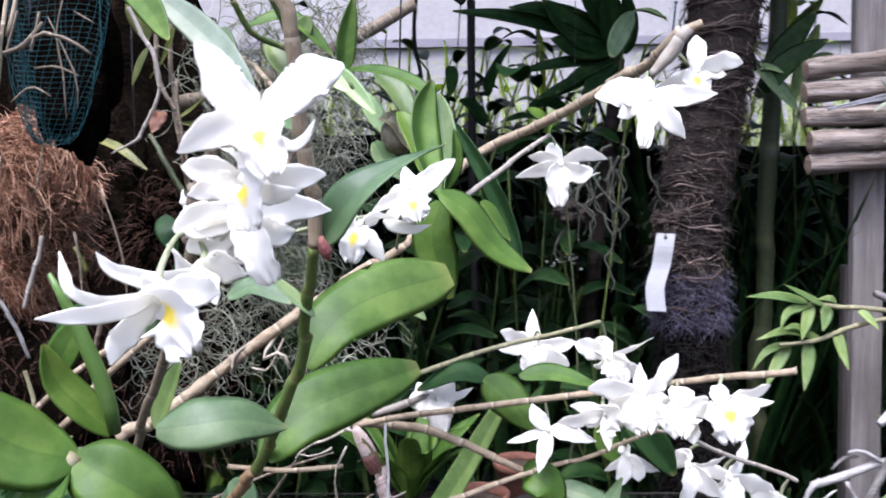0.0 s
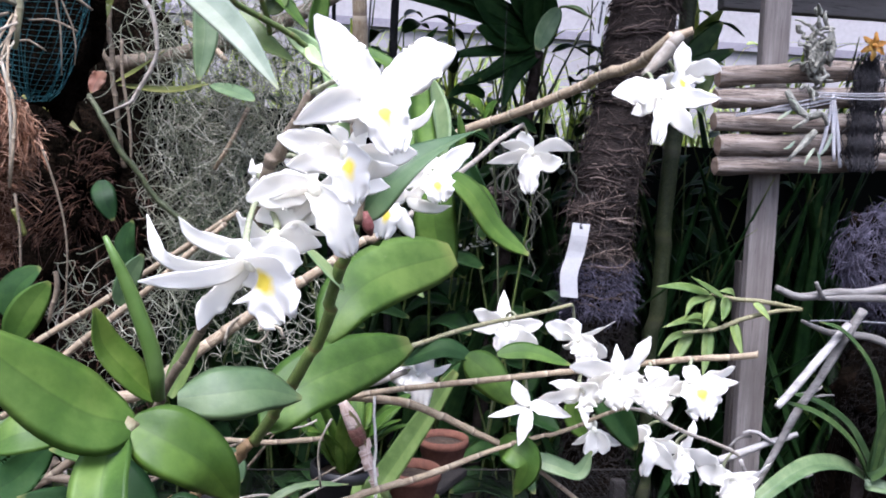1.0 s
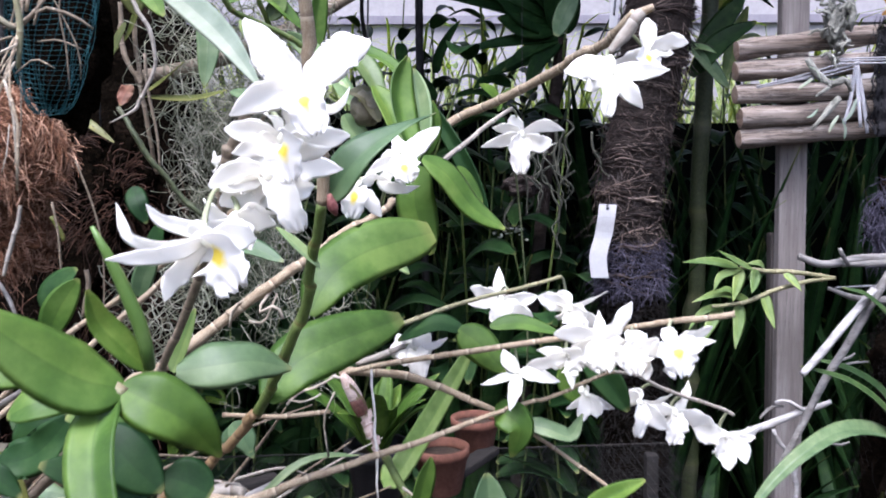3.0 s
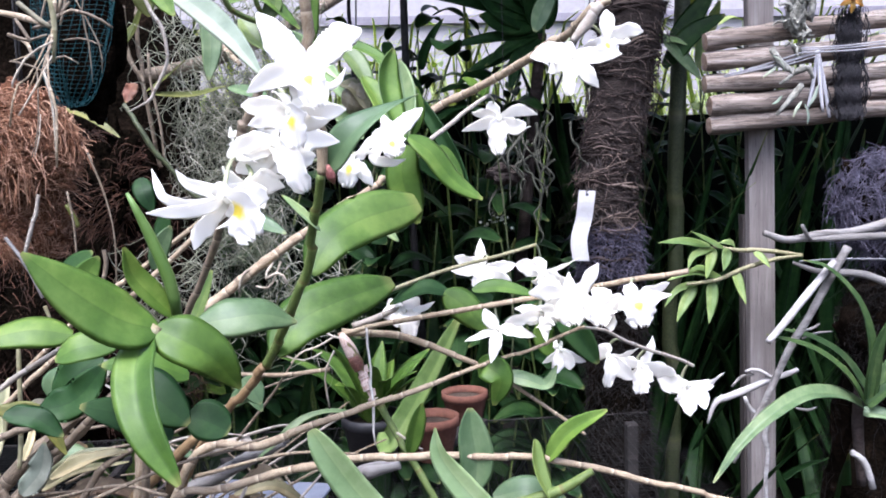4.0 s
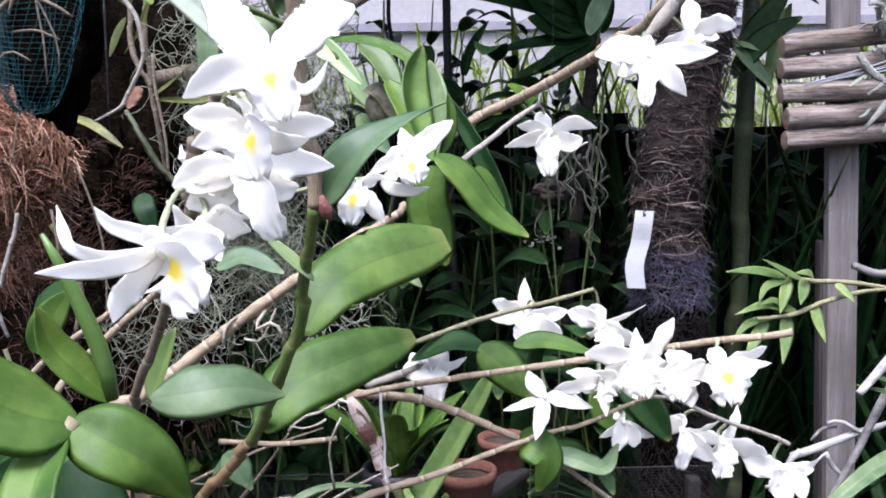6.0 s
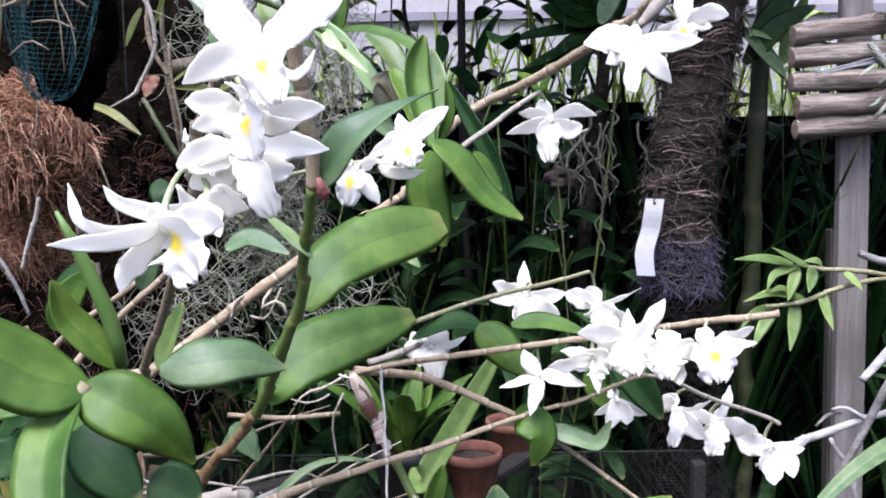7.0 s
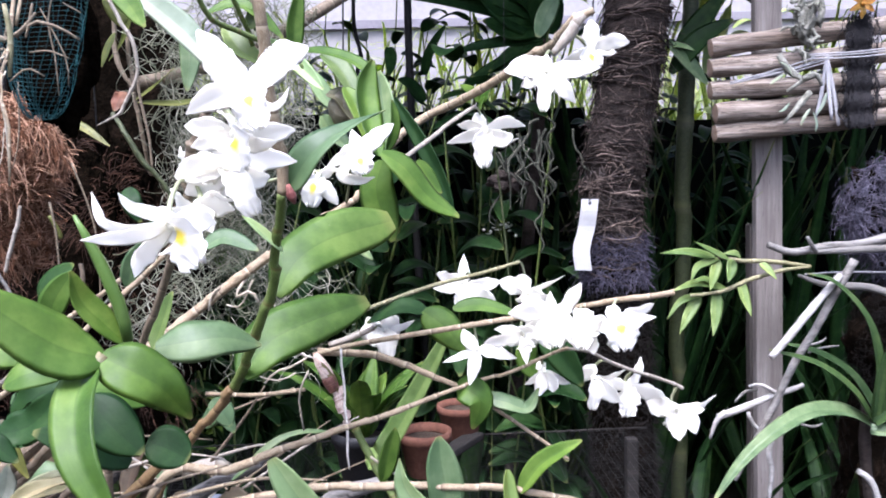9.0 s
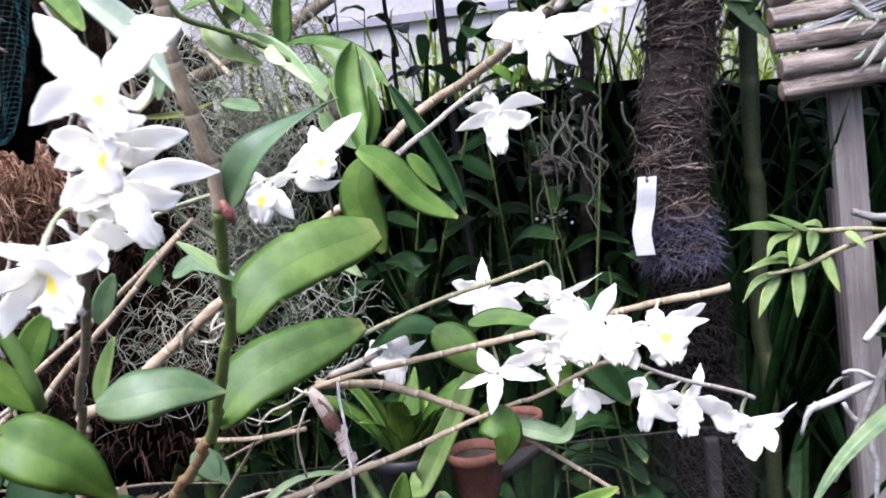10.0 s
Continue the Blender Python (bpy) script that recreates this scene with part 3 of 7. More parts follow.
LOGS = [[(0.644, 1.555, 1.424), (1.082, 1.535, 1.473)], [(0.643, 1.553, 1.383), (1.081, 1.533, 1.418)], [(0.644, 1.556, 1.340), (1.085, 1.536, 1.363)], [(0.652, 1.552, 1.298), (1.083, 1.532, 1.321)], [(0.653, 1.555, 1.258), (1.086, 1.535, 1.280)]]
for i, (p, q) in enumerate(LOGS):
    log(raft, p, q, 0.0195 + 0.0012 * (i % 2), i + 1)
# black net band round the logs, white twine, and a twine knot hanging down
band = []
c0, c1 = (0.926, 1.530, 1.455), (0.928, 1.530, 1.273)
for k in range(260):
    x = c0[0] + rng.gauss(0, 0.012)
    z0, z1 = c1[2] - rng.uniform(0.0, 0.02), c0[2] + rng.uniform(0.0, 0.03)
    y = c0[1] - 0.024
    band.append([(x + 0.006 * math.sin(55 * z + k * 1.7) + 0.003 * math.sin(170 * z + k), y - 0.006 * abs(math.sin(75 * z + 1)) - 0.004 * (k % 3), z) for z in np.linspace(z0, z1, 26)])
strands("net_band", band, 0.0016, NETBLACK, raft, "black netting wound round the logs")
for k, (p, q) in enumerate([[(0.676, 1.530, 1.355), (0.852, 1.485, 1.403)], [(0.676, 1.530, 1.352), (0.864, 1.485, 1.394)], [(0.817, 1.485, 1.401), (1.003, 1.485, 1.412)], [(0.818, 1.485, 1.392), (1.003, 1.485, 1.400)], [(0.688, 1.530, 1.357), (0.865, 1.488, 1.397)], [(0.818, 1.485, 1.397), (1.003, 1.486, 1.407)], [(0.725, 1.520, 1.360), (0.853, 1.486, 1.385)]]):
    m = [(a + b) / 2 for a, b in zip(p, q)]
    tube("twine", [p, (m[0], m[1] - 0.004, m[2] - 0.003), q], [0.0018], TWINE, raft, "white plastic twine", sides=5, flat=0.5)
for k, pts in enumerate([[(0.861, 1.505, 1.402), (0.849, 1.500, 1.329), (0.838, 1.500, 1.279)], [(0.861, 1.505, 1.402), (0.873, 1.500, 1.329), (0.885, 1.500, 1.261)], [(0.861, 1.505, 1.402), (0.863, 1.500, 1.340), (0.871, 1.500, 1.273)]]):
    tube("twine_end", pts, [0.003, 0.004, 0.003], TWINE, raft, "loose flat ends of white twine", sides=6, flat=0.3)

# small orchid growing on the raft
raft_orchid = thing("raft_orchid", (0.826, 1.500, 1.364), "small grey-green orchid with rough roots growing on the log raft", "orchid")
knot = random.Random(8)
part("root_lump", lump((0.818, 1.505, 1.470), (0.02, 0.012, 0.04), 0.5, 3, 4, 2.6), LICHEN, raft_orchid, "knotted grey root mass")
for k in range(46):
    u = knot.random()
    p = np.array((0.807, 1.500, 1.551)) * (1 - u) + np.array((0.825, 1.500, 1.391)) * u + np.array((knot.gauss(0, 0.011), knot.uniform(-0.012, 0.012), 0))
    way = [p]
    d = unit((knot.gauss(0, 1), knot.gauss(0, 0.4), knot.gauss(0, 1)))
    for s in range(3):
        d = unit(d + 0.8 * np.array((knot.gauss(0, 1), knot.gauss(0, 0.4), knot.gauss(0, 1))))
        way.append(way[-1] + d * 0.011)
    tube("root", way, [knot.uniform(0.002, 0.005), knot.uniform(0.002, 0.005), 0.0015], LICHEN, raft_orchid, sides=7, count=14)
for pts in ([(0.761, 1.500, 1.404), (0.782, 1.495, 1.370), (0.803, 1.490, 1.352), (0.774, 1.490, 1.331)], [(0.803, 1.490, 1.352), (0.832, 1.490, 1.362), (0.844, 1.490, 1.340)], [(0.821, 1.490, 1.329), (0.798, 1.490, 1.302), (0.766, 1.485, 1.269)], [(0.840, 1.495, 1.462), (0.845, 1.495, 1.495), (0.842, 1.500, 1.529)]):
    tube("root", pts, [0.006, 0.008, 0.005, 0.003], LICHEN, raft_orchid, sides=8)
for pts, w in (([(0.766, 1.485, 1.365), (0.746, 1.480, 1.352), (0.735, 1.480, 1.344)], 0.007), ([(0.816, 1.480, 1.295), (0.802, 1.475, 1.278), (0.795, 1.475, 1.262)], 0.007), ([(0.850, 1.480, 1.327), (0.838, 1.475, 1.300), (0.825, 1.475, 1.281)], 0.007), ([(0.775, 1.480, 1.307), (0.761, 1.475, 1.294), (0.750, 1.475, 1.290)], 0.006), ([(0.783, 1.485, 1.357), (0.769, 1.480, 1.379), (0.752, 1.480, 1.387)], 0.006), ([(0.822, 1.480, 1.289), (0.827, 1.475, 1.267), (0.825, 1.475, 1.248)], 0.006)):
    leaf(raft_orchid, pts, w, SAGE, nu=10, nv=6)
orange = thing("orange_orchid_flower", (0.918, 1.480, 1.491), "orange-brown speckled orchid flower on the log raft", "flower")
oc = np.array((0.917, 1.480, 1.494))
for k in range(6):
    a = radians(20 + 62 * k)
    d = np.array((math.cos(a), -0.35, math.sin(a)))
    leaf(orange, [oc, oc + 0.013 * d, oc + 0.028 * d + np.array((0, 0.008, 0))], 0.013, ORANGE, (0, -1, 0.1), "petal", nu=10, nv=6, ripple=0.3)
part("column", lump(oc + np.array((0, -0.006, 0)), (0.005, 0.006, 0.005), 0.1, 1, 2), ORANGE, orange)
tube("stalk", [tuple(oc), (oc[0] - 0.01, oc[1] + 0.02, oc[2] - 0.03), (oc[0] - 0.02, oc[1] + 0.02, oc[2] - 0.07)], [0.002], CANE_GREEN, orange, sides=6)

# ---- leaning trunk wound with fibre rope, with a white tag ----
trunk = thing("wrapped_trunk", (0.44, 1.74, 0.0), "dark palm trunk wound with shaggy brown coir rope", "tree trunk")
AX = [(0.580, 1.720, 1.862), (0.551, 1.720, 1.621), (0.519, 1.720, 1.387), (0.481, 1.720, 1.173), (0.479, 1.720, 1.019), (0.489, 1.720, 0.836), (0.504, 1.730, 0.509)]
AX.append((AX[-1][0] + 0.03, 1.75, 0.0))
tube("core", AX[:5], [0.074, 0.07, 0.066, 0.062, 0.062], TRUNK_CORE, trunk, sides=28, count=60)
# Black foot: the shade round the trunk base is put into its colour.
tube("foot", AX[4:], [0.0625, 0.066, 0.072, 0.09], COIR_DARK, trunk, "foot of the trunk, its deep shade put into the black", sides=28, count=50)
axis = spline(AX, 400)
wraps, fine_wraps, hairs, mauve = [], [], [], []
zs = axis[:, 2]


def trunk_at(z):
    i = int(np.argmin(np.abs(zs - z)))
    return axis[i]


# Fibres below 0.93 m turn black, carrying the same painted shade.
black, bark = [], []
z = 1.64
while z > 0.25:
    c = trunk_at(z)
    bare = rng.random() < 0.16
    rad = 0.062 + rng.uniform(-0.003, 0.006)
    tilt = rng.uniform(-0.3, 0.22)
    thick = rng.uniform(0.0055, 0.01)
    sag = [rng.uniform(-1, 1) for _ in range(4)]
    low = z < 1.05
    for k in range(0 if bare else 34 if not low else 8):
        thin = k > 16
        around = rng.uniform(0, 6.28)
        out, rise = thick * (0.55 + 0.6 * math.cos(around)), thick * 0.75 * math.sin(around)
        w0, w1 = rng.uniform(0, 6), rng.uniform(0, 6)
        start = rng.uniform(math.pi * 0.85, math.pi * 1.9)
        span = rng.uniform(0.25, 1.0) if thin else rng.uniform(0.7, 2.2)
        slope, lay = rng.gauss(0, 0.01), rng.uniform(0.0006, 0.002)
        seg = []
        for g in np.linspace(start, start + span, 14):
            rr = rad + max(0.0, out) + lay * math.sin(9 * g + around) + 0.002 * math.sin(23 * g + w1)
            drop = 0.007 * sag[0] * math.sin(2 * g + sag[1] * 3) + 0.005 * sag[2] * math.sin(5 * g + sag[3] * 3)
            seg.append((c[0] + rr * math.cos(g), c[1] + rr * math.sin(g), z + tilt * rad * math.cos(g) + rise + drop + slope * (g - start) + lay * math.cos(9 * g + around)))
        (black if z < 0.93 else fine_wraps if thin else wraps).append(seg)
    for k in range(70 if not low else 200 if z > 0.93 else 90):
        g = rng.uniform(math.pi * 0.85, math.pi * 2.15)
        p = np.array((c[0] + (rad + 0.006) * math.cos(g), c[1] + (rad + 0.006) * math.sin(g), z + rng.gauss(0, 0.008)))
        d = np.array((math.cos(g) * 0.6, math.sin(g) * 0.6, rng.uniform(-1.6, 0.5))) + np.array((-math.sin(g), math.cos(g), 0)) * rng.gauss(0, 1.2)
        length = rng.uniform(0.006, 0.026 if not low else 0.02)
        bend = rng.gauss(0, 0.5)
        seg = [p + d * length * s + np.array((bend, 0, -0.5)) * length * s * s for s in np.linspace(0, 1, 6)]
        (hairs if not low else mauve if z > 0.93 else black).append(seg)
    for k in range(46 if not low else 0):
        g = rng.uniform(math.pi * 0.9, math.pi * 2.1)
        top, length, lean = z - rng.uniform(0, 0.03), rng.uniform(0.015, 0.045), rng.gauss(0, 0.25)
        bark.append([(c[0] + (0.0625 + 0.002 * s) * math.cos(g + lean * s), c[1] + (0.0625 + 0.002 * s) * math.sin(g + lean * s), top - length * s) for s in np.linspace(0, 1, 5)])
    z -= rng.uniform(0.024, 0.04) if not low else rng.uniform(0.011, 0.022)
tagged(strands("rope_winding", wraps, 0.0024, TRUNK_FIBRE, trunk, "shaggy brown rope turns", sides=6), kind="stuff")
tagged(strands("rope_fibre", fine_wraps, 0.0011, TRUNK_FIBRE, trunk, "frayed strands of the rope"), kind="stuff")
tagged(strands("loose_fibre", hairs, 0.001, TRUNK_FIBRE, trunk, "loose brown fibres"), kind="stuff")
tagged(strands("bark_fibre", bark, 0.0012, BARK_FIBRE, trunk, "fine grey-brown bark fibres between the turns"), kind="stuff")
tagged(strands("black_fibre", black, 0.0011, SLAB_DARK, trunk, "loose fibre on the trunk foot, shade put into its black"), kind="stuff")
tagged(strands("mauve_fibre", mauve, 0.0009, MAUVE_FIBRE, trunk, "mauve-grey loose fibres"), kind="stuff")


def hanging_tag(name, pts, width, label):
    """A bent plastic label strip with a punched hole and lines of faded writing."""
    ob = thing(name, pts[0], label, "plant tag")
    c = spline(pts, 14)
    verts, faces = [], []
    for p in c:
        for s, t in ((-1, 0), (1, 0), (1, 1), (-1, 1)):
            verts.append(p + np.array((s * width / 2, 0.0012 * t, -s * 0.001)))
    for i in range(len(c) - 1):
        for k in range(4):
            a, b = i * 4 + k, i * 4 + (k + 1) % 4
            faces.append((a, b, b + 4, a + 4))
    faces += [(3, 2, 1, 0), tuple(len(verts) - 4 + k for k in range(4))]
    make("strip", verts, faces, TAGWHITE, ob, smooth=False)
    h = c[1]
    part("hole", box_data((h[0], h[1] - 0.0008, h[2]), (0.006, 0.0014, 0.006), bevel=0.0006), INK, ob, "dark punched hole")
    return ob, c


tag, tc = hanging_tag("plant_tag", [(0.410, 1.630, 1.125), (0.406, 1.628, 1.097), (0.401, 1.632, 1.060), (0.389, 1.628, 1.018), (0.393, 1.628, 0.971)], 0.037, "white plastic label strip hung on the wrapped trunk")
tube("tie", [(0.406, 1.628, 1.121), (0.417, 1.632, 1.129), (0.428, 1.640, 1.119)], [0.0012], WIRE, tag, sides=5)
tag2, tc2 = hanging_tag("plant_tag", [(0.424, 1.620, 1.575), (0.420, 1.618, 1.546), (0.417, 1.617, 1.518), (0.414, 1.618, 1.483)], 0.017, "narrow white plant label with faded writing on the wrapped trunk")
tube("tie", [tuple(tc2[0]), (tc2[0][0] + 0.004, tc2[0][1] + 0.03, tc2[0][2] + 0.006), (tc2[0][0] + 0.012, tc2[0][1] + 0.1, tc2[0][2] + 0.002)], [0.0012], WIRE, tag2, sides=5)
for k in range(4):
    p = tc2[3 + 2 * k]
    part("writing_bar", box_data((p[0], p[1] - 0.001, p[2]), (0.003, 0.001, 0.016), bevel=0), INK, tag2)

# ---- poles behind ----
pole = thing("black_pole", (0.0, 2.1, 0.0), "thin black pole standing among the plants", "pole")
PP = [(0.037, 2.100, 1.853), (0.035, 2.100, 1.636), (0.035, 2.100, 1.460), (0.042, 2.100, 0.914)]
PP.append((PP[-1][0] + 0.06, 2.1, 0.0))
tube("shaft", PP, [0.0105], POLE, pole, sides=10)
pole2 = thing("black_pole", (-0.25, 2.3, 0.0), "thin bent black stake standing among the plants", "pole")
PP = [(-0.111, 2.300, 1.785), (-0.120, 2.300, 1.634), (-0.102, 2.300, 1.517), (-0.115, 2.300, 1.387)]
PP.append((PP[-1][0] + 0.02, 2.3, 0.0))
tube("shaft", PP, [0.006], POLE, pole2, sides=8)
bamboo = thing("bamboo_pole", (0.75, 2.0, 0.0), "mottled dark green bamboo pole", "pole")
PP = [(0.760, 2.000, 1.741), (0.749, 2.000, 1.385), (0.734, 2.000, 1.017)]
PP.append((PP[-1][0] - 0.02, 2.0, 0.0))
tube("shaft", PP, [0.02, 0.021, 0.02, 0.02], BAMBOO, bamboo, sides=16, joint=0.22, swell=0.08)
beam = slab("beam", (0.9, 2.1, 1.685), (3.0, 2.14, 1.74), BEAM, "pale timber crossbeam behind the log raft", "beam", 0.004)

# ---- plants ----


def plant(name, base, label, category="orchid", group=""):
    return thing(name, base, label, category, group)


def strap_plant(base, n, length, width, material, spread, droop, label, seed, group="foliage behind", lean=(0, 0), category="plant", shape=(0.2, 0.8), rise=1.0):
    """A clump of long arching strap leaves."""
    r = random.Random(seed)
    ob = plant("strap_leaf_plant", base, label, category, group)
    for k in range(n):
        a = 2 * math.pi * k / n + r.uniform(-0.4, 0.4)
        L = length * r.uniform(0.65, 1.1)
        s, dr = spread * r.uniform(0.5, 1.2), droop * r.uniform(0.6, 1.3)
        d = np.array((math.cos(a) + lean[0], math.sin(a) + lean[1], 0.0))
        b = np.array(base, float) + d * 0.008
        pts = [b + d * L * s * u + np.array((0, 0, 1.0)) * L * (rise * u - dr * u * u) for u in (0, 0.33, 0.66, 1)]
        leaf(ob, pts, width * r.uniform(0.8, 1.15), material, (-0.3 * d[0], -0.3 * d[1] - 0.1, 1), nu=12, nv=4, fold=0.25, cup=0.0, shape=shape, twist=r.uniform(-0.5, 0.5))
    return ob


def broad_plant(base, n, height, length, width, material, label, seed, group="foliage behind", category="plant"):
    """Stems with alternate oval leaves."""
    r = random.Random(seed)
    ob = plant("broad_leaf_plant", base, label, category, group)
    b = np.array(base, float)
    stems = max(1, n // 9)
    for s in range(stems):
        lx, ly = r.uniform(-0.25, 0.25), r.uniform(-0.3, 0.1)
        h = height * r.uniform(0.75, 1.1)
        top = b + np.array((lx * h, ly * h, h))
        st = [b, b + np.array((lx * h * 0.3, ly * h * 0.2, h * 0.5)), top]
        tube("stem", st, [0.004, 0.0025], CANE_GREEN, ob, sides=6, count=8)
        c = spline(st, 30)
        for k in range(n // stems):
            p = c[int(8 + 21 * k / max(1, n // stems - 1))]
            a = r.uniform(0, 6.28)
            d = np.array((math.cos(a), math.sin(a) - 0.35, r.uniform(-0.25, 0.6)))
            d = unit(d)
            L = length * r.uniform(0.7, 1.15)
            pts = [p, p + d * L * 0.5 + np.array((0, 0, 0.08 * L)), p + d * L - np.array((0, 0, 0.18 * L))]
            leaf(ob, pts, width * r.uniform(0.8, 1.15), material, (r.uniform(-0.3, 0.3), -0.35, 1), nu=11, nv=6, fold=0.15, twist=r.uniform(-0.6, 0.6))
    return ob


# dark foliage mass at the back, standing in beds and pots on the ground; shade put into its colour
bg = random.Random(21)
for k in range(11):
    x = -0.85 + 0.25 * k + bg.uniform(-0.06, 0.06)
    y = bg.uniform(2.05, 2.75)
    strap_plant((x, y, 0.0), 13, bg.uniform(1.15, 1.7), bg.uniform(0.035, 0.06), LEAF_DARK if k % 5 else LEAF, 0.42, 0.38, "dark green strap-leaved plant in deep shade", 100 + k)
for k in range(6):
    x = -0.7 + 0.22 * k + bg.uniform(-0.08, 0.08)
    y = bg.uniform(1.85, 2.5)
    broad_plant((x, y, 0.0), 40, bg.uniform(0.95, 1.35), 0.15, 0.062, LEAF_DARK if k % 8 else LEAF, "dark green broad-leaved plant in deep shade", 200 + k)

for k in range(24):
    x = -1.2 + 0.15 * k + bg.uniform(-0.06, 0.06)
    strap_plant((x, bg.uniform(2.45, 2.9), 0.0), 11, bg.uniform(1.6, 2.15), bg.uniform(0.045, 0.08), LEAF_DARK, 0.3, 0.26, "tall dark strap-leaved plant before the added back sheet", 150 + k)

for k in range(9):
    broad_plant((-0.2 + 0.16 * k + bg.uniform(-0.05, 0.05), bg.uniform(2.7, 2.95), 0.0), 40, bg.uniform(1.5, 1.72), 0.13, 0.05, LEAF_DARK, "tall leafy dark green bush before the added back sheet", 600 + k)

# grass and shrubs beyond the back sheet, sunlight put into their pale green
gr = random.Random(5)
verts, faces, uvs = [], [], []
for k in range(1500):
    x, y = gr.uniform(-2.2, 3.4), gr.uniform(3.4, 4.7)
    L = gr.uniform(1.1, 1.7) if gr.random() < 0.6 else gr.uniform(1.5, 1.95)
    a = gr.uniform(0, 6.28)
    d = np.array((math.cos(a), math.sin(a), 0))
    b = np.array((x, y, 0.0))
    pts = [b, b + d * 0.05 * L + np.array((0, 0, 0.5 * L)), b + d * 0.2 * L + np.array((0, 0, 0.93 * L)), b + d * 0.36 * L + np.array((0, 0, 0.96 * L))]
    v, f, u = blade_data(pts, gr.uniform(0.012, 0.034), (-d[0], -d[1] - 0.2, 0.5), nu=8, nv=2, shape=(0.25, 0.8), thick=0.0015)
    n0 = len(verts)
    verts += v
    uvs += u
    faces += [tuple(i + n0 for i in q) for q in f]
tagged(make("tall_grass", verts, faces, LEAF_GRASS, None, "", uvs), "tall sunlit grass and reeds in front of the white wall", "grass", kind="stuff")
for k in range(9):
    broad_plant((-0.75 + 0.3 * k + bg.uniform(-0.08, 0.08), bg.uniform(3.08, 3.2), 0.0), 60, bg.uniform(1.45, 1.72), 0.12, 0.05, LEAF if k % 2 else LEAF_VANDA, "green leafy shrub close behind the added black sheet", 700 + k, "shrubs behind the screen", "shrub")
for k, (px_x, yy) in enumerate(((-0.45, 3.5), (0.15, 3.7), (1.25, 3.4), (1.7, 3.6))):
    broad_plant((px_x, yy, 0.0), 54, 1.7, 0.11, 0.05, LEAF_GRASS, "light green shrub beyond the back sheet, sunlight put into its colour", 300 + k, "sunlit shrubs", "shrub")

# dark fan of palm-like leaves in front of the white wall
palm = plant("palm_plant", (0.25, 2.05, 0.0), "dark green palm with long pleated leaves", "palm")
tube("stem", [(0.25, 2.05, 0.0), (0.3, 2.03, 0.7), (0.385, 2.000, 1.522)], [0.02, 0.015], TRUNK_CORE, palm, sides=10)
for pts, w in (([(0.358, 2.000, 1.562), (0.255, 1.977, 1.590), (0.121, 1.953, 1.616), (-0.010, 1.930, 1.626)], 0.044), ([(0.371, 2.000, 1.569), (0.281, 1.977, 1.612), (0.199, 1.953, 1.630), (0.120, 1.930, 1.632)], 0.050), ([(0.392, 2.000, 1.529), (0.308, 1.977, 1.518), (0.212, 1.953, 1.503), (0.137, 1.930, 1.483)], 0.032), ([(0.071, 2.000, 1.440), (0.078, 1.977, 1.477), (0.100, 1.953, 1.519), (0.128, 1.930, 1.555)], 0.025), ([(0.378, 2.000, 1.582), (0.319, 1.965, 1.641), (0.275, 1.930, 1.698)], 0.065), ([(0.365, 2.000, 1.549), (0.280, 1.965, 1.544), (0.217, 1.930, 1.559)], 0.071), ([(0.358, 2.000, 1.543), (0.266, 1.965, 1.590), (0.197, 1.930, 1.648)], 0.077), ([(0.378, 2.000, 1.542), (0.358, 1.965, 1.615), (0.346, 1.930, 1.684)], 0.068), ([(0.392, 2.000, 1.535), (0.398, 1.965, 1.601), (0.384, 1.930, 1.670)], 0.053), ([(0.385, 2.000, 1.529), (0.293, 1.965, 1.485), (0.229, 1.930, 1.436)], 0.035), ([(0.389, 2.000, 1.529), (0.319, 1.965, 1.459), (0.288, 1.930, 1.371)], 0.044), ([(-0.015, 2.000, 1.511), (-0.013, 1.965, 1.470), (-0.018, 1.930, 1.431)], 0.032), ([(0.068, 2.000, 1.373), (0.034, 1.965, 1.410), (0.003, 1.930, 1.423)], 0.038), ([(0.257, 2.000, 1.410), (0.200, 1.965, 1.421), (0.157, 1.930, 1.392)], 0.032), ([(0.372, 2.000, 1.516), (0.266, 1.965, 1.459), (0.184, 1.930, 1.424)], 0.038)):
    leaf(palm, pts, w, LEAF_DARK, (0.1, -1, 0.3), fold=0.3, cup=0.0, nv=6, nu=16, shape=(0.35, 0.7))
sprig = plant("broad_leaf_sprig", (0.386, 1.750, 1.491), "grey-green rounded leaf on a thin stem beside the trunk", "plant")
tube("stem", [(0.429, 1.720, 1.560), (0.378, 1.740, 1.581), (0.363, 1.750, 1.561), (0.350, 1.800, 1.458), (0.362, 1.850, 1.234)] + [(0.2, 1.85, 0.0)], [0.003], CANE_GREEN, sprig, sides=6)
leaf(sprig, [(0.365, 1.740, 1.577), (0.338, 1.730, 1.532), (0.317, 1.720, 1.484)], 0.045, LEAF_BLUE, (0.2, -1, 0.2), shape=(0.5, 0.5))
leaf(sprig, [(0.371, 1.740, 1.581), (0.402, 1.730, 1.578), (0.432, 1.720, 1.554)], 0.018, LEAF_PALE, (0, -0.6, 1))
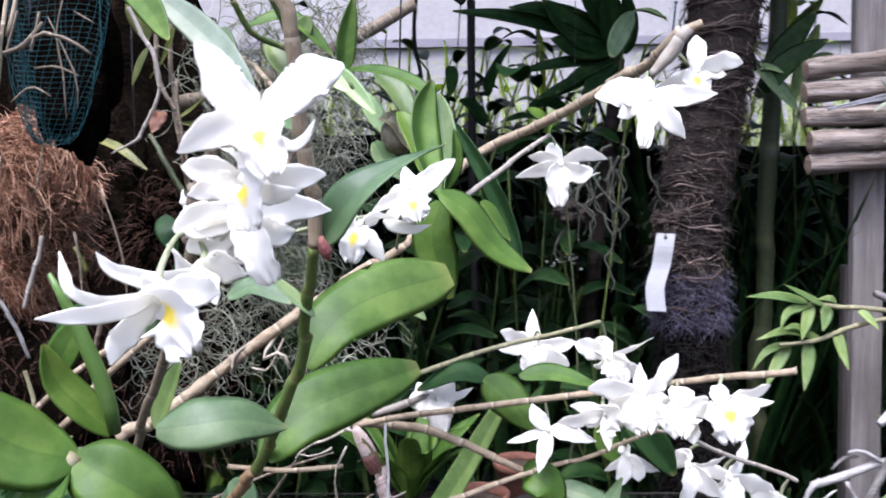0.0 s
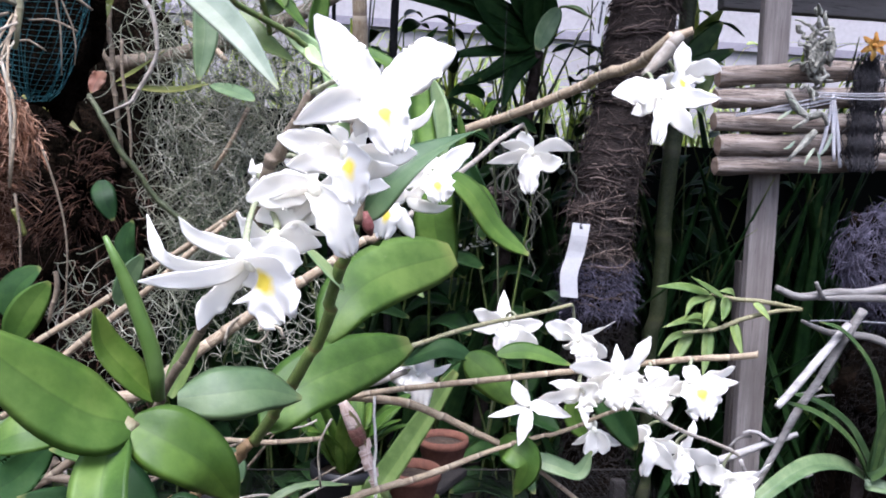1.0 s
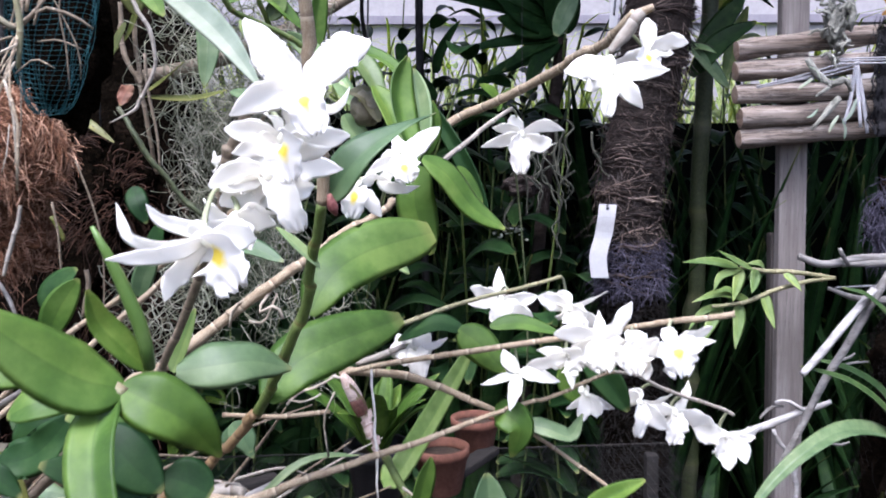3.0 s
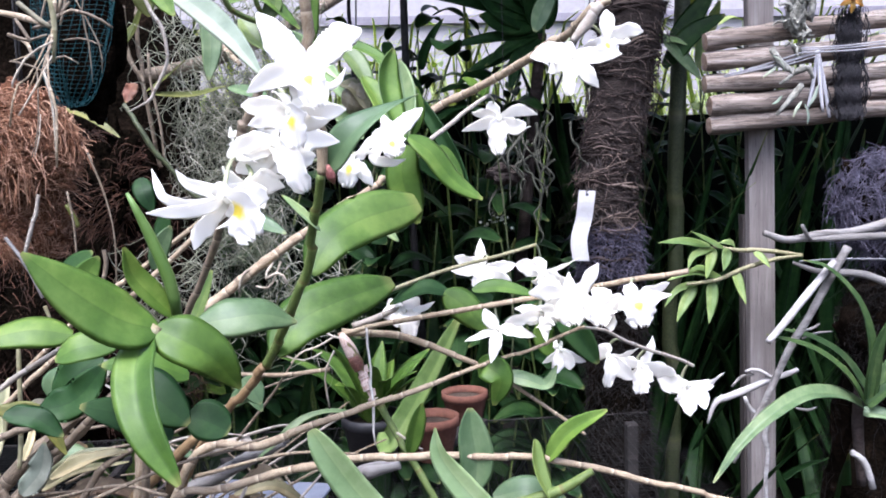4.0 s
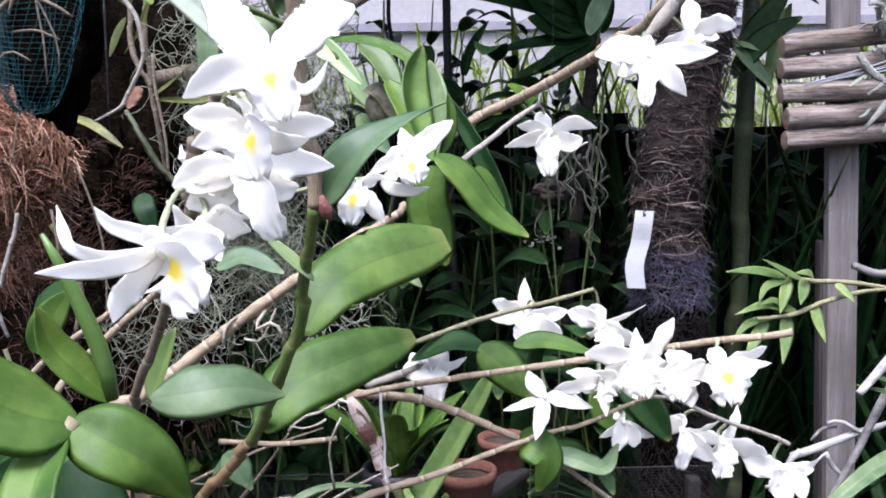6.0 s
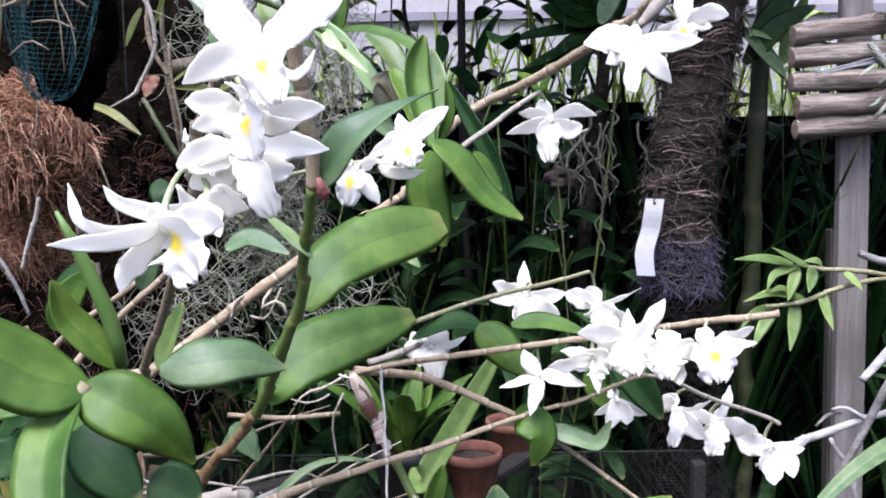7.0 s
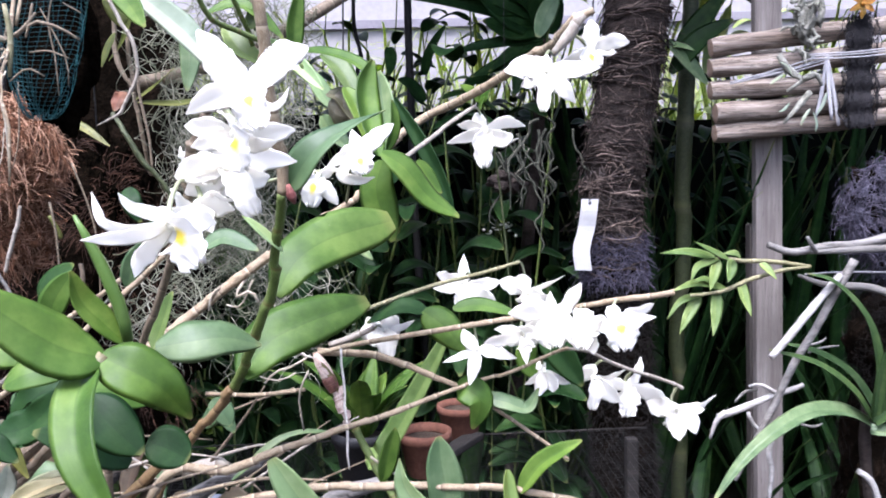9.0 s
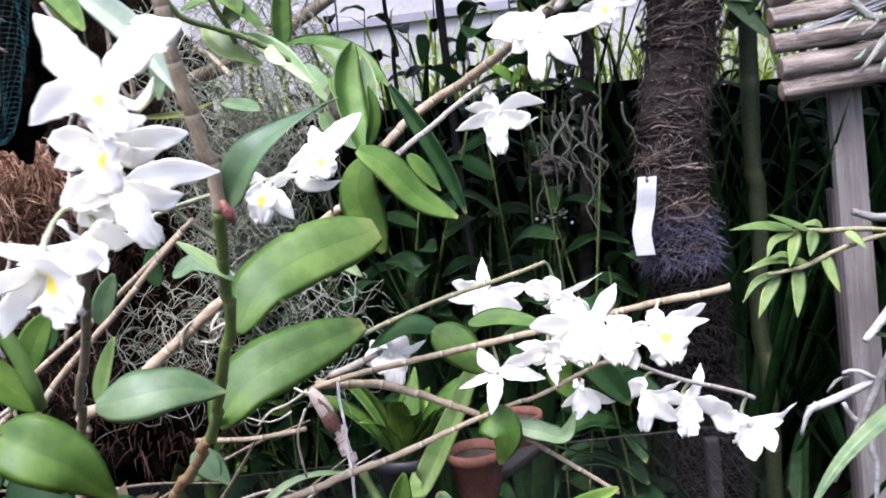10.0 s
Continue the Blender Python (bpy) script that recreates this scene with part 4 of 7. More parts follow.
# The LEAF_GRASS blades here carry sunlight in their colour.
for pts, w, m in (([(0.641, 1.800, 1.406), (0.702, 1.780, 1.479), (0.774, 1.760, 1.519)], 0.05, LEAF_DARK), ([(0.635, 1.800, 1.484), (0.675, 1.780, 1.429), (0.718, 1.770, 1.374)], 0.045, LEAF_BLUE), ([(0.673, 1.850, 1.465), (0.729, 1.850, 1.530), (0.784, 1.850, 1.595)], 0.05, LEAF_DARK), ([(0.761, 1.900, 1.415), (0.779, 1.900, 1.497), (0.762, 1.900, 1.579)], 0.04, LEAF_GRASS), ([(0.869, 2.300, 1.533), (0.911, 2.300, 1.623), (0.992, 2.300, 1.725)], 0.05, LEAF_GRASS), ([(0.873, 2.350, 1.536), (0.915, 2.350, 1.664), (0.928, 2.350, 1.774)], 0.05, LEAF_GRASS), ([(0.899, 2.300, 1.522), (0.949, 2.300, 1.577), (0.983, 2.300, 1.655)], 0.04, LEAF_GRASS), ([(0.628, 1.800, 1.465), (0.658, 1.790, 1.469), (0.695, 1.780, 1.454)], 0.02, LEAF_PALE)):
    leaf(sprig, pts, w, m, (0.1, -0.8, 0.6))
small = plant("small_leaf_plant", (0.150, 1.400, 1.306), "small plant with fresh green heart-shaped leaves", "plant")
tube("stem", [(0.149, 1.400, 1.331), (0.176, 1.420, 1.265), (0.200, 1.450, 1.104), (0.212, 1.450, 0.875)] + [(0.2, 1.46, BENCH)], [0.002], BAMBOO, small, sides=6)
for pts, w in (([(0.155, 1.400, 1.321), (0.143, 1.390, 1.334), (0.119, 1.380, 1.348)], 0.032), ([(0.158, 1.400, 1.317), (0.169, 1.390, 1.331), (0.175, 1.380, 1.340)], 0.026), ([(0.152, 1.400, 1.306), (0.160, 1.390, 1.316), (0.164, 1.380, 1.325)], 0.03)):
    leaf(small, pts, w, LEAF, (0, -0.7, 0.7))

# grey hanging roots in the shade beside the trunk
hroots = []
hr = random.Random(31)
for k in range(17):
    p = np.array((0.3 + hr.uniform(-0.1, 0.09), 1.62 + hr.uniform(-0.06, 0.08), 1.3 - abs(hr.gauss(0, 0.06))))
    way, d = [p], np.array((hr.gauss(0, 0.5), hr.gauss(0, 0.3), -0.6))
    for step in range(hr.choice((5, 7, 9, 12))):
        d = unit(0.75 * d + np.array((hr.gauss(0, 0.55), hr.gauss(0, 0.3), -0.42 + hr.gauss(0, 0.3))))
        way.append(way[-1] + d * hr.uniform(0.014, 0.026))
    hroots.append(way)
root_clump = plant("hanging_root_clump", (0.258, 1.600, 1.281), "tangle of grey-green orchid roots hanging in shade", "roots")
for c in hroots:
    tube("root", c, [hr.uniform(0.0018, 0.004), 0.0022, 0.001], ROOT_GREY, root_clump, sides=6, count=4 * len(c))
part("lump", lump((0.228, 1.620, 1.167), (0.035, 0.03, 0.022), 0.6, 5, 4), TRUNK_CORE, root_clump, "dark bark slab that the roots hang from")
tube("hanger", [(0.228, 1.620, 1.182), (0.232, 1.640, 1.382), (0.238, 1.660, 1.732)], [0.0006], WIRE, root_clump, sides=5)

# ---- curtain of hanging moss ----
moss = plant("hanging_moss", (-0.292, 1.200, 1.408), "curtain of grey-green curly hanging moss on a branch", "moss")
mr = random.Random(11)
curl = []
M0, M1 = np.array((-0.361, 1.200, 1.397)), np.array((-0.133, 1.200, 1.439))


def moss_strand(p, L, r):
    """A curly thread: a falling line with coils of changing width."""
    n = 34
    w0, w1 = r.uniform(0, 6.28), r.uniform(0, 6.28)
    a0, f0 = r.uniform(0.006, 0.028), r.uniform(4, 11)
    dx, dy = r.uniform(-0.05, 0.05), r.uniform(-0.04, 0.04)
    s = np.linspace(0, 1, n)
    amp = a0 * (0.4 + np.sin(3.1 * s + w1) ** 2)
    return np.stack([p[0] + dx * s + amp * np.sin(f0 * s * 2.2 + w0), p[1] + dy * s + amp * np.cos(f0 * s * 2.0 + w1), p[2] - L * s + 0.6 * amp * np.sin(f0 * s * 3.1 + w1)], 1)


for k in range(250):
    u = mr.random()
    p = M0 + (M1 - M0) * u + np.array((0, mr.uniform(-0.05, 0.06), mr.uniform(-0.14, 0.1)))
    curl.append(moss_strand(p, mr.uniform(0.05, 0.24), mr))
for k in range(240):
    u = mr.random() ** 0.8
    p = np.array((-0.331, 1.200, 1.270)) + (np.array((-0.195, 1.200, 1.266)) - np.array((-0.331, 1.200, 1.270))) * u + np.array((0, mr.uniform(-0.05, 0.06), mr.uniform(-0.18, 0.06)))
    curl.append(moss_strand(p, mr.uniform(0.05, 0.2), mr))
for k in range(70):
    p = np.array((-0.402, 1.100, 1.002)) + np.array((mr.uniform(-0.06, 0.3), mr.uniform(-0.05, 0.08), mr.uniform(-0.03, 0.1)))
    curl.append(moss_strand(p, mr.uniform(0.05, 0.16), mr))
tagged(strands("moss_threads", curl, 0.0007, MOSS, moss, sides=4), kind="stuff")
tube("branch", [(-0.417, 1.220, 1.345), (-0.332, 1.220, 1.362), (-0.254, 1.220, 1.387), (-0.161, 1.240, 1.433), (-0.063, 1.300, 1.502)], [0.011, 0.012, 0.009], CANE_BROWN, moss, "grey-brown branch that carries the moss", sides=10)
tube("stem", [(-0.306, 1.200, 1.408), (-0.279, 1.180, 1.389), (-0.244, 1.150, 1.352)], [0.004], CANE_OLD, moss, sides=7)
tube("stem", [(-0.256, 1.150, 1.205), (-0.233, 1.140, 1.244), (-0.211, 1.140, 1.291)], [0.003], CANE_OLD, moss, sides=7)
for pts, w, m in (([(-0.384, 1.150, 1.312), (-0.311, 1.120, 1.306), (-0.258, 1.100, 1.315)], 0.016, LEAF_OLIVE), ([(-0.262, 1.150, 1.319), (-0.224, 1.120, 1.307), (-0.200, 1.100, 1.296)], 0.03, LEAF_BLUE), ([(-0.387, 1.150, 1.316), (-0.350, 1.130, 1.334), (-0.315, 1.100, 1.354)], 0.016, LEAF_OLIVE)):
    leaf(moss, pts, w, m)

# ---- left side: dark slab, coir balls, net bag, roots ----
slab_thing = plant("fern_fibre_slab", (-0.536, 1.400, 1.192), "large dark brown tree-fern slab hung with orchids", "slab")
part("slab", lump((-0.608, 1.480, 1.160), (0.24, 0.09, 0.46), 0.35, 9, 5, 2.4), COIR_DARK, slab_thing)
sf = random.Random(3)
fib = []
S0 = np.array((-0.608, 1.480, 1.160))
for k in range(900):
    p = S0 + np.array((sf.uniform(-0.24, 0.22), -0.09 + sf.uniform(-0.01, 0.03), sf.uniform(-0.42, 0.05)))
    d = np.array((sf.gauss(0, 0.7), -0.5, sf.gauss(-0.3, 0.6)))
    L = sf.uniform(0.012, 0.04)
    fib.append([p + d * L * s + np.array((0, 0, -0.5 * L * s * s)) for s in np.linspace(0, 1, 6)])
tagged(strands("slab_fibre", fib, 0.0008, SLAB_FIBRE, slab_thing, "brown fibres standing out of the slab"), kind="stuff")
tube("hanger", [tuple(S0 + np.array((0, 0, 0.4))), tuple(S0 + np.array((0, 0, 1.3)))], [0.002], WIRE, slab_thing, sides=5, count=6)


def coir_ball(centre, radii, n, seed, label, core=None, fibre=None, longest=0.05, shag=1.1, hung=True):
    """A rough ball of coconut fibre: an uneven core and combed, broken fibres all over it."""
    r = random.Random(seed)
    ob = plant("coir_ball", centre, label, "coir ball", "coir balls")
    part("core", lump(centre, [0.9 * q for q in radii], 0.5, seed, 5, 2.9), core or COIR_CORE, ob)
    cs = []
    c = np.array(centre)
    for k in range(n // 26):
        d = unit((r.gauss(0, 1), r.gauss(-0.5, 1), r.gauss(0, 1)))
        t = unit(np.cross(d, (r.gauss(0, 1), r.gauss(0, 1), r.gauss(0.0, 1))))
        out, reach = r.uniform(-0.1, shag), longest * r.uniform(0.45, 1.0)
        high = r.uniform(0.86, 1.06)
        for q in range(26):
            e = unit(d + np.array((r.gauss(0, 0.17), r.gauss(0, 0.17), r.gauss(0, 0.17))))
            p = c + e * np.array(radii) * high
            w = unit(t + np.array((r.gauss(0, 0.35), r.gauss(0, 0.35), r.gauss(0, 0.35))))
            L = reach * r.uniform(0.5, 1.0)
            side, fr, am = np.cross(w, e), r.uniform(4, 9), 0.09 * L * r.random()
            cs.append([p + w * L * s + e * L * (out * s - 0.4 * s * s) + side * am * math.sin(fr * s + q) + e * am * math.cos(fr * s + 2 * q) + np.array((0, 0, -0.4 * L * s * s)) for s in np.linspace(0, 1, 9)])
    tagged(strands("fibre", cs, 0.0008, fibre or COIR, ob, "combed coconut fibre"), kind="stuff")
    if hung:
        tube("hanger", [tuple(c), (c[0], c[1] + 0.02, c[2] + 1.3)], [0.0015], WIRE, ob, sides=5, count=6)
    return ob


coir_ball((-0.508, 1.000, 1.236), (0.064, 0.06, 0.07), 4600, 4, "ball of loose red-brown coconut fibre with hanging roots", longest=0.05, shag=0.8)
coir_ball((-0.526, 1.030, 1.125), (0.05, 0.045, 0.052), 2600, 6, "smaller clump of orange-brown coconut fibre", longest=0.04, shag=0.4)
coir_ball((-0.467, 1.200, 1.182), (0.06, 0.045, 0.085), 700, 8, "dark clump of brown coconut fibre against the slab", COIR_DARK, SLAB_FIBRE)

# teal net bag
bag = plant("net_bag", (-0.307, 0.660, 1.320), "teal plastic net bag tied round dry orchid bulbs", "net bag")
B0, B1 = np.array((-0.331, 0.690, 1.256)), np.array((-0.319, 0.690, 1.392))
netlines = []
for k in range(36):
    a = 2 * math.pi * k / 36
    netlines.append([B0 + (B1 - B0) * s + (0.01 + 0.032 * s ** 0.55) * np.array((math.cos(a + 0.5 * s) * (1 + 0.1 * math.sin(5 * s)), math.sin(a + 0.5 * s), 0)) + 0.003 * np.array((math.sin(9 * s + k), 0, 0)) for s in np.linspace(0, 1, 22)])
for i in range(34):
    s = i / 33
    netlines.append([B0 + (B1 - B0) * s + (0.01 + 0.032 * s ** 0.55) * np.array((math.cos(a), math.sin(a), 0.08 * math.sin(2 * a + 3 * s))) for a in np.linspace(0, 2 * math.pi, 30)])
for pts, w in (([(-0.286, 0.625, 1.359), (-0.292, 0.625, 1.334), (-0.288, 0.625, 1.305), (-0.287, 0.625, 1.271)], 0.0014), ([(-0.320, 0.625, 1.322), (-0.305, 0.625, 1.335), (-0.283, 0.625, 1.330), (-0.266, 0.625, 1.319)], 0.0030), ([(-0.336, 0.625, 1.320), (-0.318, 0.625, 1.326), (-0.302, 0.625, 1.343)], 0.0034), ([(-0.310, 0.625, 1.309), (-0.293, 0.625, 1.310), (-0.276, 0.625, 1.303)], 0.0017), ([(-0.329, 0.625, 1.284), (-0.313, 0.625, 1.295), (-0.298, 0.625, 1.288)], 0.0017), ([(-0.278, 0.625, 1.351), (-0.263, 0.625, 1.342)], 0.0013), ([(-0.304, 0.625, 1.351), (-0.308, 0.625, 1.335), (-0.312, 0.625, 1.322)], 0.0025), ([(-0.298, 0.625, 1.347), (-0.288, 0.625, 1.326), (-0.278, 0.625, 1.301), (-0.278, 0.625, 1.279)], 0.0013), ([(-0.321, 0.625, 1.352), (-0.326, 0.625, 1.335), (-0.332, 0.625, 1.318)], 0.0021)):
    tube("root", pts, [0.4 * w, 0.55 * w, 0.35 * w], CANE_BROWN, bag, "pale dry root inside the net", sides=7)
strands("net", netlines, 0.0004, NETTEAL, bag, "teal plastic netting")
part("filling", lump(tuple(B0 * 0.45 + B1 * 0.55 + np.array((0, 0.03, 0))), (0.036, 0.026, 0.085), 0.3, 12, 4), COIR_DARK, bag, "dark fibre inside the net")
tube("hanger", [tuple(B1), (B1[0], B1[1], B1[2] + 0.9)], [0.0015], WIRE, bag, sides=5, count=6)

# hanging basket of dry bulbs and roots at the upper left
roots_left = plant("hanging_orchid_roots", (-0.294, 0.550, 1.310), "cluster of dry bulbs with long pale hanging roots", "orchid roots")
for pts, r in (([(-0.280, 0.550, 1.378), (-0.279, 0.530, 1.323), (-0.279, 0.520, 1.296), (-0.281, 0.500, 1.265), (-0.286, 0.500, 1.253)], [0.0045, 0.004, 0.002]), ([(-0.276, 0.500, 1.277), (-0.273, 0.490, 1.255), (-0.267, 0.485, 1.235), (-0.270, 0.485, 1.193)], [0.002, 0.003, 0.0025]), ([(-0.332, 0.550, 1.320), (-0.307, 0.540, 1.313), (-0.284, 0.530, 1.304)], [0.007, 0.008, 0.004]), ([(-0.313, 0.520, 1.276), (-0.296, 0.520, 1.282), (-0.279, 0.520, 1.292)], [0.002]), ([(-0.281, 0.520, 1.296), (-0.293, 0.510, 1.266), (-0.302, 0.500, 1.253), (-0.308, 0.500, 1.225)], [0.002]), ([(-0.325, 0.550, 1.302), (-0.308, 0.540, 1.294), (-0.299, 0.530, 1.281)], [0.005, 0.004]), ([(-0.277, 0.530, 1.315), (-0.275, 0.540, 1.342), (-0.274, 0.550, 1.378)], [0.004]), ([(-0.294, 0.500, 1.249), (-0.281, 0.500, 1.273), (-0.276, 0.510, 1.286)], [0.0016])):
    tube("root", pts, [0.34 * q for q in r], CANE_OLD, roots_left, sides=8)
for pts, w, m in (([(-0.280, 0.520, 1.329), (-0.277, 0.520, 1.304), (-0.280, 0.520, 1.275)], 0.0029, CANE_STRAW), ([(-0.295, 0.500, 1.317), (-0.282, 0.500, 1.305), (-0.272, 0.500, 1.298)], 0.0030, PALEBULB), ([(-0.271, 0.500, 1.288), (-0.290, 0.500, 1.278), (-0.302, 0.500, 1.261), (-0.304, 0.500, 1.254)], 0.0013, ROOT), ([(-0.273, 0.500, 1.277), (-0.285, 0.500, 1.257), (-0.301, 0.500, 1.233)], 0.0011, ROOT), ([(-0.276, 0.490, 1.264), (-0.272, 0.490, 1.245), (-0.271, 0.490, 1.223), (-0.272, 0.490, 1.193)], 0.0015, ROOT), ([(-0.304, 0.500, 1.274), (-0.289, 0.500, 1.270), (-0.275, 0.500, 1.263)], 0.0011, CANE_BROWN), ([(-0.302, 0.510, 1.307), (-0.295, 0.510, 1.295), (-0.292, 0.510, 1.289)], 0.0020, CANE_BROWN), ([(-0.316, 0.530, 1.299), (-0.302, 0.530, 1.294), (-0.287, 0.530, 1.298)], 0.0018, CANE_BROWN), ([(-0.325, 0.600, 1.242), (-0.328, 0.600, 1.221), (-0.333, 0.600, 1.205)], 0.0007, ROOT)):
    tube("root", pts, [0.6 * w, 0.75 * w, 0.7 * w, 0.45 * w], m, roots_left, sides=8)
tube("hanger", [(-0.282, 0.550, 1.370), (-0.266, 0.550, 1.576), (-0.251, 0.560, 1.817)], [0.0015], WIRE, roots_left, sides=5, count=6)
tube("curling_root", [(-0.251, 0.660, 1.361), (-0.241, 0.660, 1.340), (-0.231, 0.660, 1.323), (-0.228, 0.660, 1.300), (-0.234, 0.660, 1.280), (-0.242, 0.660, 1.265), (-0.247, 0.660, 1.257), (-0.258, 0.660, 1.251), (-0.269, 0.660, 1.246)], [0.0017, 0.0019, 0.0015, 0.0017, 0.0013, 0.0004], CANE_PALE, roots_left, "dry curled tan root", sides=9, joint=0.022)
for pts, r in (([(-0.422, 0.980, 1.220), (-0.404, 0.980, 1.164), (-0.395, 0.980, 1.112), (-0.396, 0.980, 1.052), (-0.400, 0.980, 1.007)], 0.0024), ([(-0.446, 0.900, 1.317), (-0.449, 0.900, 1.260), (-0.455, 0.900, 1.230), (-0.461, 0.900, 1.213)], 0.0018), ([(-0.441, 0.950, 1.170), (-0.436, 0.950, 1.134), (-0.435, 0.950, 1.101), (-0.435, 0.950, 1.058)], 0.0030), ([(-0.367, 1.100, 1.366), (-0.366, 1.100, 1.322), (-0.356, 1.100, 1.257), (-0.354, 1.100, 1.208)], 0.0042)):
    tube("root", pts, [0.55 * r, 0.5 * r, 0.35 * r], CANE_BROWN, slab_thing, "grey root hanging down", sides=7)
for pts, w, m in (([(-0.530, 1.200, 1.297), (-0.485, 1.185, 1.281), (-0.438, 1.170, 1.248)], 0.016, LEAF_OLIVE), ([(-0.272, 0.720, 1.381), (-0.264, 0.720, 1.364), (-0.259, 0.720, 1.346)], 0.022, LEAF_OLIVE), ([(-0.327, 0.900, 1.372), (-0.337, 0.900, 1.354), (-0.346, 0.900, 1.332)], 0.011, LEAF_OLIVE), ([(-0.440, 1.200, 1.382), (-0.411, 1.180, 1.408), (-0.385, 1.160, 1.454)], 0.02, LEAF_OLIVE)):
    leaf(slab_thing, pts, w, m)
for pts, r, m in (([(-0.407, 1.200, 1.480), (-0.409, 1.200, 1.394), (-0.401, 1.200, 1.299), (-0.393, 1.220, 1.202)], [0.003, 0.0035, 0.003], CANE_BROWN), ([(-0.424, 1.180, 1.450), (-0.421, 1.180, 1.383), (-0.399, 1.180, 1.331)], [0.003, 0.0042, 0.0025], CANE_BROWN), ([(-0.414, 1.120, 1.294), (-0.389, 1.100, 1.262), (-0.367, 1.100, 1.224), (-0.343, 1.100, 1.192), (-0.312, 1.100, 1.155), (-0.277, 1.100, 1.127)], [0.003, 0.0036, 0.0042, 0.0034, 0.004, 0.0036], BAMBOO)):
    tube("stalk", pts, r, m, slab_thing, sides=10, joint=0.035)
leaf(slab_thing, [(-0.403, 1.150, 1.328), (-0.406, 1.130, 1.314), (-0.410, 1.120, 1.297)], 0.02, LEAF_RUST, (0.3, -1, 0), ripple=0.4, label="curled red-brown dry leaf")
for pts, w in (([(-0.396, 1.120, 1.184), (-0.387, 1.100, 1.162), (-0.376, 1.100, 1.133)], 0.03), ([(-0.333, 1.000, 1.087), (-0.335, 1.000, 1.114), (-0.327, 1.000, 1.141)], 0.025), ([(-0.431, 0.900, 1.041), (-0.420, 0.900, 1.072), (-0.396, 0.900, 1.094)], 0.04)):
    leaf(slab_thing, pts, w, LEAF_DARK)

for pts, w, m in (([(-0.470, 0.930, 1.167), (-0.476, 0.930, 1.140), (-0.487, 0.930, 1.105), (-0.493, 0.930, 1.084)], 0.0033, CANE_PALE), ([(-0.448, 0.960, 1.152), (-0.440, 0.960, 1.136), (-0.434, 0.960, 1.122)], 0.0041, LEAF_OLIVE), ([(-0.398, 0.750, 1.050), (-0.394, 0.750, 1.035), (-0.386, 0.750, 0.998), (-0.389, 0.750, 0.962)], 0.0027, CANE_STRAW), ([(-0.349, 0.800, 1.104), (-0.348, 0.800, 1.087), (-0.354, 0.800, 1.055)], 0.0032, CANE_BROWN), ([(-0.456, 0.800, 1.122), (-0.432, 0.800, 1.084), (-0.419, 0.800, 1.052)], 0.0029, DRIFT)):
    tube("stalk", pts, [0.7 * w, 0.8 * w, 0.6 * w], m, slab_thing, "old stalk among the fibre", sides=8, joint=0.03)

# small white lumps added for the bright specks in the background
speck = plant("small_white_specks", (0.257, 2.000, 1.043), "tiny white lumps on a stem, added for the bright specks", "blossom")
tube("stem", [(0.266, 2.000, 1.079), (0.256, 2.000, 1.006), (0.237, 2.000, 0.858)] + [(0.2, 2.0, 0.0)], [0.002], CANE_GREEN, speck, sides=5)
sp = random.Random(9)
for k in range(16):
    c = np.array((0.255, 1.980, 1.044)) + np.array((sp.gauss(0, 0.022), sp.uniform(-0.03, 0.02), sp.gauss(0, 0.014)))
    part("blossom", lump(tuple(c), (sp.uniform(0.003, 0.006), 0.003, sp.uniform(0.002, 0.005)), 0.3, k, 2), PETAL, speck)

# ---- the white-flowered orchid in front ----
orchid = plant("white_orchid", (-0.28, 0.62, BENCH), "white-flowered cane orchid with bare jointed canes and broad green leaves", "orchid")
CANES = []


def cane(points, radii, material, joint=0.03, label="", parent=None, bears=True, **kw):
    if bears:
        CANES.append(spline(points, 60))
    kw.setdefault("sides", 10)
    return tube("cane", points, radii, material, parent or orchid, label, joint=joint, **kw)


ROOTSTOCK = (-0.28, 0.62, BENCH + 0.005)
green = [(-0.230, 0.640, 0.893), (-0.183, 0.610, 0.961), (-0.141, 0.585, 1.011), (-0.116, 0.555, 1.054), (-0.094, 0.525, 1.102), (-0.083, 0.503, 1.141), (-0.074, 0.478, 1.181)]
cane([ROOTSTOCK] + green[:3], [0.0036, 0.004, 0.0042, 0.0042], CANE_RUST, 0.036, "brown base of the green cane", bears=False)
cane(green[2:], [0.0043, 0.0042, 0.004, 0.0038, 0.0035], CANE_GREEN, 0.036, "green flowering-age cane", bears=False)
cane([(-0.074, 0.478, 1.181), (-0.073, 0.470, 1.212), (-0.075, 0.455, 1.254), (-0.077, 0.440, 1.293), (-0.079, 0.430, 1.330), (-0.079, 0.420, 1.366)], [0.0042, 0.0045, 0.004, 0.0036], CANE_OLD, 0.034, "bare tan upper part of the cane", bears=False)
cane([ROOTSTOCK] + [(-0.256, 0.610, 0.999), (-0.226, 0.620, 1.038), (-0.197, 0.630, 1.061), (-0.140, 0.640, 1.102), (-0.098, 0.655, 1.131), (-0.027, 0.680, 1.175)], [0.005, 0.0048, 0.0048, 0.0046, 0.0046, 0.0045, 0.004, 0.0034], CANE_OLD, 0.034)
cane([(-0.029, 0.680, 1.173), (-0.004, 0.700, 1.193), (0.026, 0.730, 1.216), (0.075, 0.790, 1.252), (0.097, 0.810, 1.266)], [0.0032, 0.0026, 0.0026, 0.0024, 0.002], CANE_PALE, 0.034)
